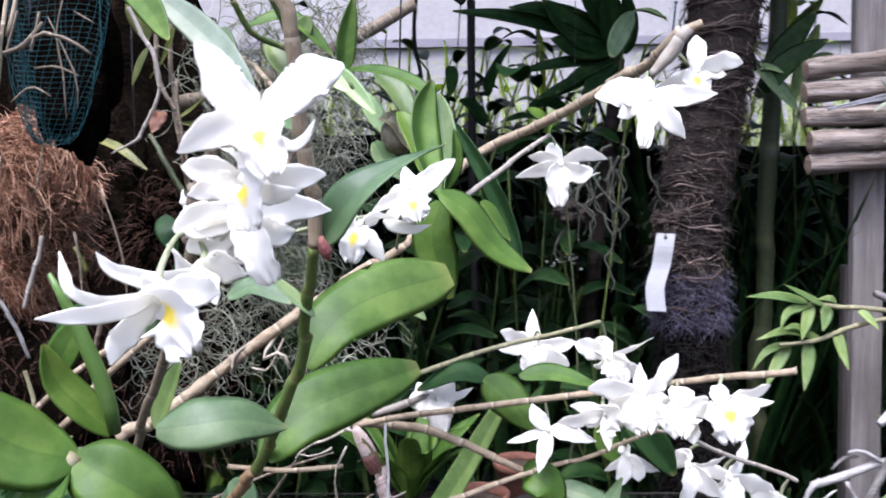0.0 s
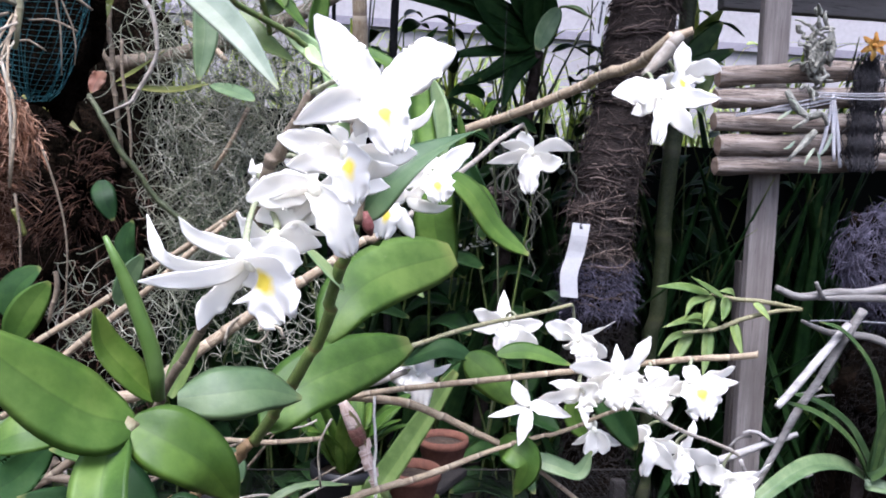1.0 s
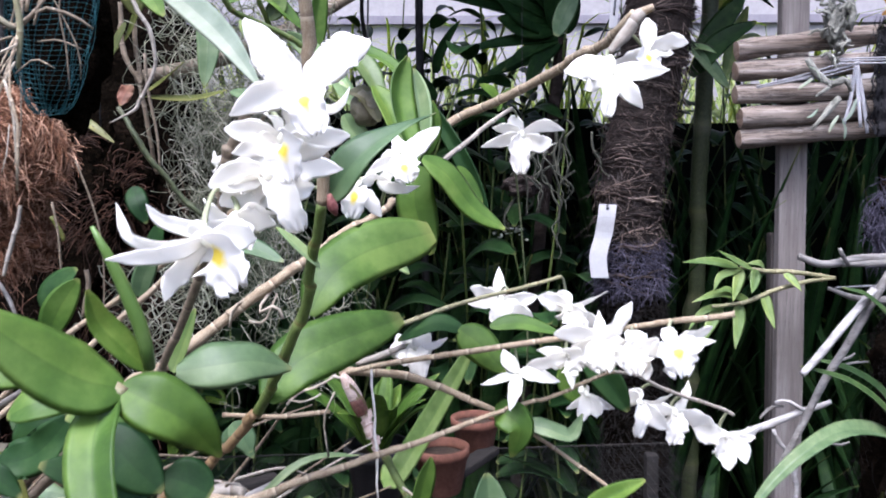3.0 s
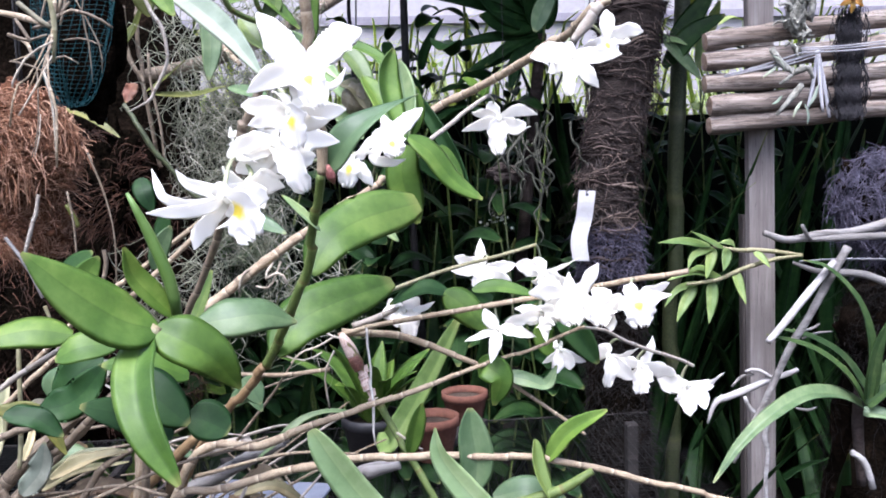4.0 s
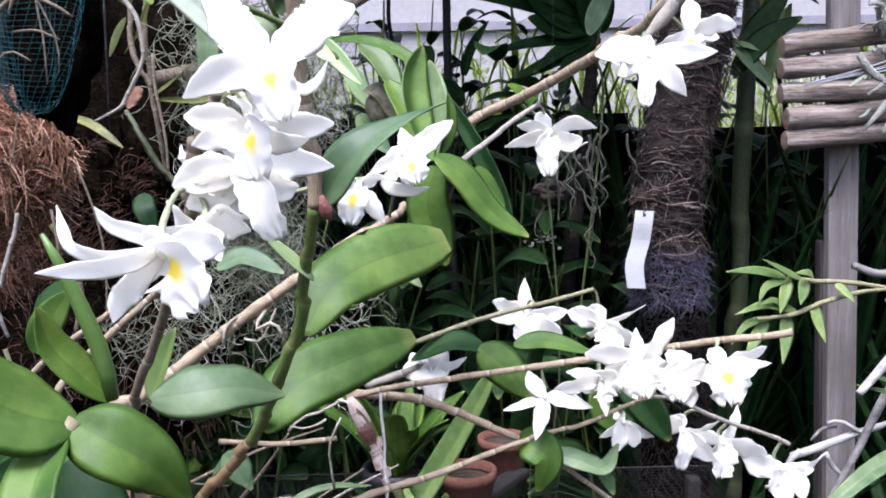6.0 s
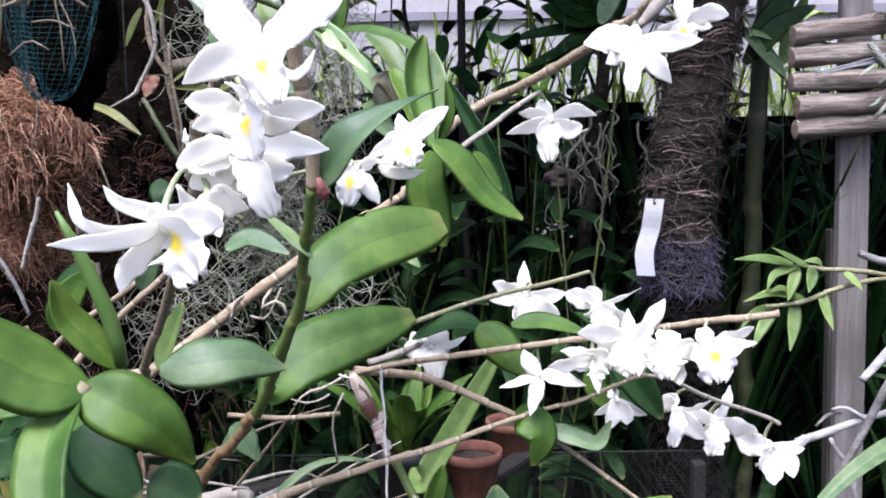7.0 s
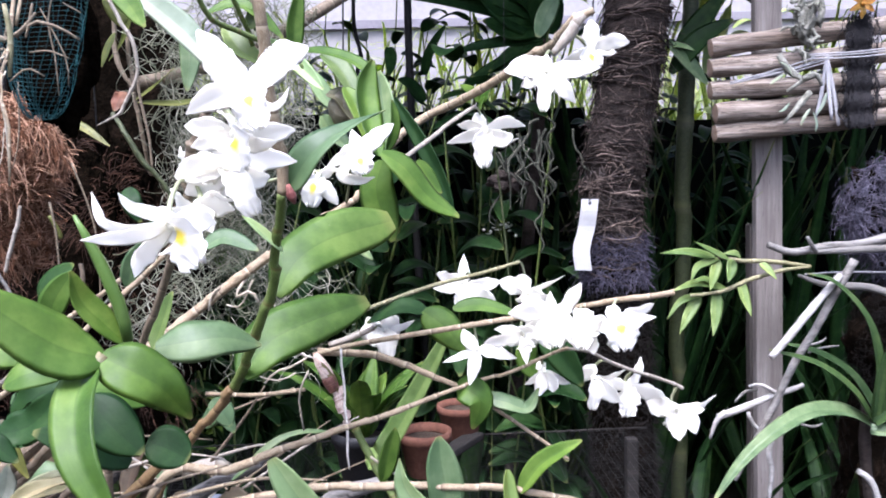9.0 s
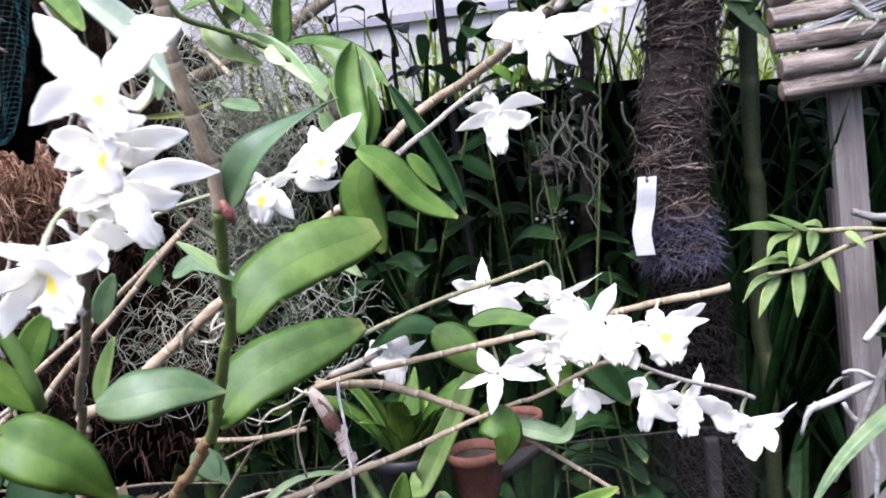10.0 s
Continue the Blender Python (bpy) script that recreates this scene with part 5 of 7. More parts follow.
cane([(-0.011, 0.800, 1.216), (0.014, 0.830, 1.239), (0.048, 0.850, 1.261), (0.097, 0.800, 1.280), (0.136, 0.740, 1.300), (0.155, 0.690, 1.310), (0.167, 0.655, 1.317), (0.178, 0.635, 1.329), (0.192, 0.630, 1.336)], [0.0042, 0.0046, 0.0048, 0.0048, 0.0048, 0.0048, 0.0048, 0.005, 0.003], CANE_OLD, 0.036)
cane([(0.153, 0.630, 1.297), (0.165, 0.630, 1.311), (0.182, 0.630, 1.331)], [0.0026, 0.0056, 0.005], CANE_PALE, 0.03, "pale peeling stub")
cane([(-0.059, 0.660, 1.052), (-0.026, 0.680, 1.061), (0.032, 0.700, 1.077), (0.091, 0.710, 1.089), (0.130, 0.713, 1.099)], [0.0022, 0.0022, 0.002, 0.0017], CANE_STRAW, 0.03)
cane([(-0.081, 0.675, 1.018), (-0.033, 0.665, 1.030), (0.054, 0.655, 1.043), (0.114, 0.650, 1.052), (0.187, 0.635, 1.065), (0.244, 0.615, 1.075), (0.258, 0.610, 1.078)], [0.0024, 0.0026, 0.0027, 0.0026, 0.0026, 0.0028, 0.0026], CANE_OLD, 0.032)
cane([(-0.078, 0.680, 1.020), (-0.017, 0.675, 1.015), (0.027, 0.670, 0.997), (0.065, 0.665, 0.981), (0.114, 0.660, 0.948), (0.167, 0.655, 0.908)], [0.004, 0.0036, 0.003, 0.002, 0.0018], CANE_OLD, 0.03)
cane([(-0.067, 0.690, 1.024), (-0.044, 0.690, 1.031), (-0.020, 0.690, 1.040)], [0.003, 0.0034, 0.0026], CANE_PALE, 0.03)
cane([ROOTSTOCK] + [(-0.218, 0.600, 0.918), (-0.153, 0.600, 0.933), (-0.090, 0.610, 0.951), (-0.007, 0.630, 0.969), (0.053, 0.650, 0.984), (0.109, 0.655, 0.998), (0.169, 0.660, 1.019)], [0.003, 0.0042, 0.0044, 0.0032, 0.0028, 0.0021, 0.0018, 0.0018], CANE_OLD, 0.034)
cane([(0.166, 0.660, 1.018), (0.192, 0.667, 1.012), (0.222, 0.680, 0.995), (0.284, 0.695, 0.969), (0.296, 0.697, 0.963)], [0.0016, 0.0018, 0.0019, 0.0019], CANE_PALE, 0.034, "pale upper part of the cane")
cane([ROOTSTOCK] + [(-0.220, 0.530, 0.904), (-0.172, 0.520, 0.924), (-0.110, 0.520, 0.938), (-0.051, 0.510, 0.947), (0.021, 0.500, 0.949), (0.107, 0.500, 0.940), (0.189, 0.500, 0.916), (0.238, 0.500, 0.902), (0.303, 0.500, 0.884)], [0.0026, 0.003, 0.0034, 0.0034, 0.0032, 0.0028, 0.0026, 0.0023, 0.002], CANE_OLD, 0.034)
cane([(-0.076, 0.655, 1.024), (-0.073, 0.655, 1.017), (-0.068, 0.655, 1.008), (-0.064, 0.655, 0.998)], [0.0021, 0.0054, 0.0064, 0.0062], BULB, 0, "papery pinkish-white sheath of the new growth", bears=False, sides=14)
cane([(-0.065, 0.654, 1.001), (-0.062, 0.654, 0.994), (-0.059, 0.654, 0.987)], [0.0064, 0.0070, 0.0059], BULB_BROWN, 0, "dark brown band on the new growth", bears=False, sides=12)
cane([(-0.059, 0.655, 0.989), (-0.054, 0.652, 0.977), (-0.050, 0.648, 0.966), (-0.045, 0.645, 0.952)], [0.0059, 0.0051, 0.0043, 0.0027], BULB, 0.008, "straw-coloured papery lower sheath", bears=False, sides=12)
leaf(orchid, [(-0.070, 0.650, 1.016), (-0.061, 0.650, 1.001), (-0.055, 0.650, 0.986)], 0.0053, LEAF_DRY, (0.3, -0.9, 0.2), "sheath", "torn dry sheath", ripple=0.4, twist=0.6, nu=12, nv=6)
tube("root", [(-0.050, 0.640, 1.031), (-0.050, 0.638, 1.012), (-0.0475, 0.636, 0.994), (-0.0485, 0.634, 0.976), (-0.046, 0.632, 0.955), (-0.0475, 0.630, 0.936), (-0.046, 0.630, 0.917)], [0.0011, 0.0013, 0.0011, 0.0014, 0.0012, 0.0008], ROOT_WHITE, orchid, "white aerial root", sides=7)
tube("root", [(-0.071, 0.660, 1.019), (-0.082, 0.660, 1.019), (-0.095, 0.660, 1.027), (-0.104, 0.660, 1.025)], [0.0011, 0.0011, 0.0005], ROOT, orchid, sides=6)
tube("root", [(-0.096, 0.660, 1.005), (-0.105, 0.660, 1.000), (-0.118, 0.660, 0.998), (-0.134, 0.660, 1.004)], [0.0011, 0.0008, 0.0005], ROOT, orchid, sides=6)
cane([(-0.041, 0.640, 0.953), (-0.029, 0.630, 0.932), (-0.010, 0.615, 0.904), (0.011, 0.600, 0.869), (0.026, 0.590, 0.838)], [0.0038, 0.0034, 0.0034], CANE_GREEN, 0.04, bears=False)
cane([ROOTSTOCK] + [(-0.230, 0.540, 0.996), (-0.204, 0.520, 1.039), (-0.181, 0.490, 1.079), (-0.163, 0.470, 1.111), (-0.142, 0.440, 1.148), (-0.128, 0.420, 1.178), (-0.121, 0.410, 1.198), (-0.114, 0.400, 1.218), (-0.098, 0.386, 1.247)], [0.0034, 0.0032, 0.003, 0.0028, 0.0028, 0.003, 0.0034, 0.003, 0.0036, 0.0024], CANE_BROWN, 0.032, "grey-brown leafless cane that bears the nearest flowers")
cane([(-0.417, 0.740, 0.985), (-0.362, 0.730, 1.033), (-0.337, 0.720, 1.053), (-0.298, 0.720, 1.080), (-0.226, 0.710, 1.131), (-0.169, 0.700, 1.173)], [0.0028, 0.0028, 0.0026, 0.0022], CANE_OLD, 0.05, bears=False)
cane([(-0.352, 0.680, 0.998), (-0.325, 0.680, 1.022), (-0.305, 0.690, 1.048), (-0.265, 0.690, 1.083), (-0.208, 0.690, 1.135), (-0.177, 0.690, 1.163)], [0.0028, 0.003, 0.0028, 0.0022], CANE_OLD, 0.045, bears=False)
cane([ROOTSTOCK] + [(-0.377, 0.620, 0.882), (-0.315, 0.600, 0.953), (-0.265, 0.600, 0.999), (-0.237, 0.600, 1.025)], [0.003, 0.0034, 0.003], CANE_BROWN, 0.04, bears=False)
cane([ROOTSTOCK] + [(-0.395, 0.600, 0.924), (-0.340, 0.600, 0.965), (-0.292, 0.600, 0.979), (-0.251, 0.600, 0.972)], [0.003, 0.0034], CANE_BROWN, 0.04, bears=False)
cane([(-0.470, 0.660, 0.912), (-0.405, 0.650, 0.965), (-0.370, 0.650, 0.997), (-0.329, 0.650, 1.032)], [0.0028, 0.0028], CANE_OLD, 0.045, bears=False)
cane([(-0.189, 0.680, 0.982), (-0.137, 0.680, 0.979), (-0.090, 0.680, 0.983)], [0.0022], CANE_OLD, 0.04, bears=False)
tube("sheath", [(-0.180, 0.401, 1.084), (-0.183, 0.399, 1.080), (-0.187, 0.397, 1.076), (-0.188, 0.393, 1.070)], [0.0042, 0.0045, 0.0042, 0.003], CANE_STRAW, orchid, "yellowish leaf sheath", sides=10)
# young folded shoot
tube("shoot", [(-0.176, 0.436, 1.085), (-0.177, 0.430, 1.107), (-0.183, 0.427, 1.128), (-0.191, 0.424, 1.151), (-0.200, 0.420, 1.173)], [0.0035, 0.0046, 0.0044, 0.0036, 0.0012], SHOOT, orchid, "young tightly folded green shoot", sides=10)
tube("bract", [(-0.064, 0.475, 1.174), (-0.066, 0.472, 1.180), (-0.068, 0.470, 1.188)], [0.001, 0.0042, 0.0015], BUDRED, orchid, "dark red bract", sides=8)
# fine white roots on the new growth and among the canes
for pts, r in (([(-0.084, 0.660, 1.006), (-0.094, 0.660, 0.982), (-0.091, 0.660, 0.947)], [0.001]), ([(-0.025, 0.620, 0.932), (-0.009, 0.610, 0.923), (-0.001, 0.610, 0.917)], [0.0012]), ([(-0.083, 0.670, 1.019), (-0.100, 0.670, 1.009), (-0.117, 0.670, 1.004), (-0.128, 0.670, 0.993)], [0.0012]), ([(-0.134, 0.640, 1.102), (-0.144, 0.630, 1.085), (-0.129, 0.630, 1.090), (-0.123, 0.630, 1.079)], [0.0014]), ([(-0.150, 0.640, 1.098), (-0.164, 0.630, 1.089), (-0.168, 0.630, 1.073)], [0.0012]), ([(-0.129, 0.640, 1.099), (-0.139, 0.630, 1.077), (-0.152, 0.630, 1.078)], [0.001])):
    tube("root", pts, r, ROOT, orchid, sides=6)

FRONT = (0.05, -0.7, 0.7)
LEAVES = [
    # points, width, material, normal, options
    ([(-0.090, 0.530, 1.099), (-0.074, 0.545, 1.126), (-0.045, 0.570, 1.142), (0.003, 0.600, 1.152)], 0.0481, LEAF, (-0.25, -0.95, 0.3), dict(fold=0.06, cup=-0.06, ripple=0.05, shape=(0.5, 0.34))),
    ([(-0.130, 0.575, 1.024), (-0.108, 0.590, 1.050), (-0.072, 0.610, 1.064), (-0.023, 0.640, 1.075)], 0.0517, LEAF, (-0.25, -0.9, 0.42), dict(fold=0.16, cup=-0.08, shape=(0.45, 0.5))),
    ([(-0.178, 0.500, 1.067), (-0.151, 0.500, 1.071), (-0.127, 0.510, 1.071), (-0.104, 0.530, 1.060)], 0.0366, LEAF_BLUE, (-0.1, -0.8, 0.6), dict(fold=0.12, cup=-0.15, ripple=0.06, shape=(0.5, 0.75))),
    ([(-0.069, 0.482, 1.186), (-0.049, 0.478, 1.212), (-0.024, 0.488, 1.228), (0.003, 0.500, 1.241)], 0.026, LEAF_BLUE, (-0.35, -0.7, 0.6), dict(fold=0.15, shape=(0.3, 0.95), twist=1.1)),
    ([(-0.079, 0.503, 1.137), (-0.091, 0.495, 1.150), (-0.105, 0.487, 1.166)], 0.011, LEAF_PALE, (0.2, -0.6, 0.8), dict(fold=0.3)),
    ([(-0.180, 0.400, 1.082), (-0.199, 0.385, 1.092), (-0.223, 0.372, 1.114), (-0.247, 0.362, 1.140)], 0.041, LEAF, (0.12, -0.75, 0.65), dict(fold=0.16, cup=-0.12, shape=(0.5, 0.85))),
    ([(-0.181, 0.400, 1.083), (-0.162, 0.395, 1.075), (-0.144, 0.400, 1.061), (-0.131, 0.415, 1.036)], 0.036, LEAF, (-0.3, -0.62, 0.7), dict(fold=0.25, cup=-0.1, shape=(0.5, 0.8))),
    ([(-0.188, 0.400, 1.078), (-0.187, 0.370, 1.060), (-0.176, 0.345, 1.033), (-0.155, 0.335, 0.999)], 0.027, LEAF, (0.0, -0.95, 0.35), dict(fold=0.35, cup=0.05, shape=(0.4, 0.6))),
    ([(-0.178, 0.436, 1.084), (-0.191, 0.430, 1.100), (-0.202, 0.425, 1.116), (-0.205, 0.420, 1.136)], 0.02, LEAF, (0.7, -0.6, 0.4), dict(fold=0.3)),
    ([(-0.186, 0.520, 1.062), (-0.178, 0.520, 1.082), (-0.168, 0.520, 1.107)], 0.018, LEAF_YOUNG, (-0.5, -0.8, 0.2), dict(fold=0.2)),
    ([(-0.305, 0.580, 1.048), (-0.337, 0.570, 1.055), (-0.378, 0.560, 1.049)], 0.034, LEAF, FRONT, dict(cup=-0.1)),
    ([(-0.223, 0.450, 1.064), (-0.246, 0.440, 1.064), (-0.264, 0.440, 1.056)], 0.026, LEAF, FRONT, dict()),
    ([(-0.187, 0.500, 1.025), (-0.213, 0.490, 1.038), (-0.248, 0.485, 1.041)], 0.034, LEAF, (0, -0.5, 0.9), dict()),
    ([(-0.219, 0.470, 1.039), (-0.200, 0.460, 1.020), (-0.178, 0.455, 1.000)], 0.036, LEAF_DARK, (-0.2, -0.6, 0.7), dict(cup=-0.1)),
    ([(-0.189, 0.500, 0.994), (-0.175, 0.500, 0.989), (-0.158, 0.500, 0.979)], 0.034, LEAF_DARK, (0, -0.8, 0.6), dict(shape=(0.5, 0.5))),
    ([(-0.203, 0.500, 0.977), (-0.232, 0.490, 0.998), (-0.265, 0.480, 1.011)], 0.03, LEAF_DARK, FRONT, dict()),
    ([(-0.271, 0.550, 1.035), (-0.291, 0.540, 1.020), (-0.306, 0.540, 1.002)], 0.03, LEAF_DARK, (0.3, -0.7, 0.5), dict(ripple=0.2)),
    ([(-0.331, 0.500, 1.002), (-0.307, 0.500, 0.998), (-0.287, 0.500, 0.982)], 0.02, LEAF_DARK, FRONT, dict(ripple=0.2)),
    ([(-0.370, 0.750, 1.046), (-0.356, 0.750, 1.075), (-0.337, 0.750, 1.101)], 0.03, LEAF, (0.3, -0.8, 0.3), dict()),
    ([(-0.265, 0.700, 1.090), (-0.258, 0.700, 1.112), (-0.246, 0.700, 1.134)], 0.02, LEAF_BLUE, (0.5, -0.8, 0.3), dict()),
    ([(-0.168, 0.620, 0.992), (-0.159, 0.620, 0.981), (-0.152, 0.620, 0.967)], 0.022, LEAF_BLUE, FRONT, dict()),
    ([(-0.178, 0.660, 1.129), (-0.156, 0.660, 1.138), (-0.124, 0.650, 1.125)], 0.02, LEAF_BLUE, FRONT, dict()),
    # leaves round the middle canes
    ([(-0.004, 0.600, 1.212), (0.016, 0.602, 1.198), (0.036, 0.606, 1.172), (0.063, 0.610, 1.153)], 0.035, LEAF, (0.5, -0.6, 0.6), dict(fold=0.2, cup=-0.2)),
    ([(-0.003, 0.620, 1.205), (-0.010, 0.620, 1.181), (-0.005, 0.620, 1.156), (0.003, 0.620, 1.132)], 0.034, LEAF, (-0.2, -0.9, 0.3), dict(fold=0.15, cup=-0.2)),
    ([(-0.009, 0.660, 1.210), (-0.020, 0.690, 1.247), (-0.022, 0.710, 1.280), (-0.013, 0.720, 1.308)], 0.03, LEAF, (0.6, -0.8, 0.2), dict(fold=0.35)),
    ([(-0.005, 0.670, 1.213), (-0.003, 0.700, 1.253), (-0.008, 0.730, 1.297)], 0.034, LEAF_BLUE, (-0.5, -0.8, 0.3), dict(fold=0.25)),
    ([(0.000, 0.630, 1.214), (0.007, 0.630, 1.237), (0.006, 0.630, 1.260)], 0.013, LEAF, (0.7, -0.7, 0.2), dict(fold=0.3)),
    ([(0.028, 0.660, 1.205), (0.038, 0.660, 1.190), (0.050, 0.660, 1.173)], 0.015, LEAF, FRONT, dict()),
    ([(-0.044, 0.620, 1.137), (-0.029, 0.620, 1.128), (-0.016, 0.620, 1.116)], 0.012, LEAF_PALE, FRONT, dict()),
    ([(0.007, 0.800, 1.276), (0.040, 0.780, 1.217), (0.057, 0.770, 1.178), (0.067, 0.760, 1.146)], 0.02, LEAF_DARK, (-0.6, -0.8, 0.2), dict(fold=0.2)),
    # leaves among the lower flowers
    ([(0.034, 0.680, 1.056), (0.007, 0.680, 1.062), (-0.027, 0.685, 1.046)], 0.026, LEAF_DARK, (0, -0.5, 0.9), dict()),
    ([(0.029, 0.675, 1.058), (0.048, 0.670, 1.044), (0.070, 0.665, 1.018)], 0.034, LEAF, (-0.2, -0.75, 0.6), dict(cup=-0.2)),
    ([(0.059, 0.690, 1.056), (0.087, 0.690, 1.059), (0.124, 0.685, 1.049)], 0.02, LEAF, (0, -0.6, 0.8), dict()),
    ([(0.135, 0.690, 1.022), (0.132, 0.690, 1.002), (0.143, 0.690, 0.981)], 0.026, LEAF, (0.3, -0.9, 0.3), dict()),
    ([(0.146, 0.685, 1.027), (0.167, 0.680, 1.005), (0.186, 0.675, 0.976)], 0.028, LEAF_DARK, (-0.4, -0.8, 0.5), dict(fold=0.2)),
    ([(0.060, 0.665, 0.984), (0.069, 0.650, 0.984), (0.081, 0.645, 0.972), (0.073, 0.650, 0.945)], 0.03, LEAF, (0.1, -0.9, 0.4), dict(twist=0.8, ripple=0.1)),
    ([(0.085, 0.660, 0.973), (0.108, 0.655, 0.968), (0.126, 0.650, 0.963), (0.139, 0.655, 0.981)], 0.02, LEAF_BLUE, (0, -0.5, 0.9), dict(twist=1.0, ripple=0.15)),
    # young plantlet leaves low in front
    ([(-0.029, 0.500, 0.892), (-0.055, 0.490, 0.922), (-0.075, 0.480, 0.956), (-0.090, 0.475, 0.985)], 0.026, LEAF_PALE, (-0.1, -0.9, 0.45), dict(fold=0.12, shape=(0.35, 0.4), twist=0.5)),
    ([(0.056, 0.480, 0.896), (0.029, 0.470, 0.930), (0.009, 0.465, 0.961), (0.005, 0.460, 0.986)], 0.022, LEAF_PALE, (-0.3, -0.85, 0.4), dict(fold=0.15, shape=(0.35, 0.8), twist=0.6)),
    ([(0.037, 0.500, 0.920), (0.039, 0.500, 0.944), (0.036, 0.500, 0.968), (0.035, 0.500, 0.988)], 0.0296, LEAF_BLUE, (0.2, -0.95, 0.2), dict(fold=0.2, shape=(0.4, 0.6))),
    ([(0.098, 0.500, 0.940), (0.116, 0.495, 0.965), (0.145, 0.485, 0.985)], 0.016, LEAF, (-0.3, -0.7, 0.6), dict(fold=0.4)),
    ([(0.088, 0.500, 0.959), (0.088, 0.490, 0.939), (0.098, 0.480, 0.912)], 0.016, LEAF_YOUNG, (0.6, -0.8, 0.1), dict(fold=0.3)),
    ([(0.056, 0.530, 0.900), (0.085, 0.520, 0.908), (0.117, 0.520, 0.896)], 0.026, LEAF_BLUE, FRONT, dict(shape=(0.5, 0.5))),
    ([(-0.014, 0.600, 0.916), (-0.008, 0.600, 0.943), (-0.001, 0.600, 0.965)], 0.02, LEAF, (0.5, -0.8, 0.2), dict(fold=0.2)),
]
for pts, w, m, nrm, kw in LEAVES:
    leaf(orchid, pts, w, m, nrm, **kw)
tube("shoot", [(0.039, 0.500, 0.904), (0.067, 0.490, 0.909), (0.104, 0.485, 0.921), (0.130, 0.480, 0.937)], [0.004, 0.0046, 0.0044, 0.003], CANE_GREEN, orchid, "curved pale green plantlet shoot", sides=9, joint=0.03)

# ---- flowers ----


def tepal(parent, c, pts, width, face, name, r):
    """One petal or sepal from the flower's centre along its bent midline, wavy at the edge and turned a little at its end."""
    c, face = np.array(c), np.array(unit(face))
    pts = [np.array(p) for p in pts]
    L = np.linalg.norm(pts[-1] - c)
    way = [c + 0.04 * (pts[0] - c)] + [p + face * L * r.uniform(0.02, 0.1) for p in pts[:-1]] + [pts[-1] - face * L * r.uniform(-0.02, 0.1)]
    tilt = face + np.array((r.gauss(0, 0.25), 0, r.gauss(0, 0.25)))
    broad = name == "petal"
    v, f, u = blade_data(way, width, tilt, cup=r.uniform(-0.1, 0.32), fold=r.uniform(0.0, 0.12), nu=22, nv=10, thick=0.0005, shape=(0.62, 0.74) if broad else (0.55, 0.9), ripple=r.uniform(0.1, 0.24), twist=r.uniform(-0.7, 0.7), phase=r.uniform(0, 6), ragged=0.045)
    return make(name, v, f, PETAL, parent, "", u)


def lip_data(c, pts, width, face, r):
    """A frilled lip: rolled into a tube at its base, opening to a broad, crimped end."""
    face = np.array(unit(face))
    c = np.array(c)
    pts = [np.array(p) for p in pts]
    L = np.linalg.norm(pts[-1] - c)
    line = spline([c + face * 0.04 * L] + [p + face * 0.12 * L for p in pts[:-1]] + [pts[-1] + face * 0.03 * L], 20)
    d = np.gradient(line, axis=0)
    ph = [r.uniform(0, 6) for _ in range(4)]
    verts, faces, uvs, nv = [], [], [], 22
    for i, p in enumerate(line):
        u = i / (len(line) - 1)
        t = unit(d[i])
        s = unit(np.cross(t, face))
        n = np.cross(s, t)
        open_ = min(1.0, u / 0.55) ** 1.4
        w = 0.5 * width * (0.42 + 0.58 * math.sin(0.5 * math.pi * min(1.0, u / 0.62)) ** 1.5) * (1.0 if u < 0.72 else math.sqrt(max(0.1, 1 - ((u - 0.72) / 0.31) ** 2)))
        for k in range(nv + 1):
            v = 2 * k / nv - 1
            a = v * (1.75 - 1.3 * open_)
            wide = math.sin(a) / max(0.6, math.sin(min(1.57, abs(1.75 - 1.3 * open_))))
            edge = abs(v) ** 2.2
            frill = 0.09 * width * edge * u * math.sin(11 * u + 3 * v + ph[0]) + 0.035 * width * edge * math.sin(29 * u + ph[1]) + 0.06 * width * u ** 5 * math.sin(9 * v + ph[2])
            rag = 1 + 0.05 * edge * math.sin(31 * u + ph[3]) * (1 if v > 0 else -1)
            end = t * 0.05 * width * (u ** 6) * math.sin(14 * v + ph[1])
            verts.append(p + s * w * wide * rag + n * (w * 0.75 * (1 - math.cos(a)) + frill) + end)
            uvs.append((u, (v + 1) / 2))
    for i in range(len(line) - 1):
        for k in range(nv):
            a = i * (nv + 1) + k
            faces.append((a, a + 1, a + nv + 2, a + nv + 1))
    return verts, faces, uvs


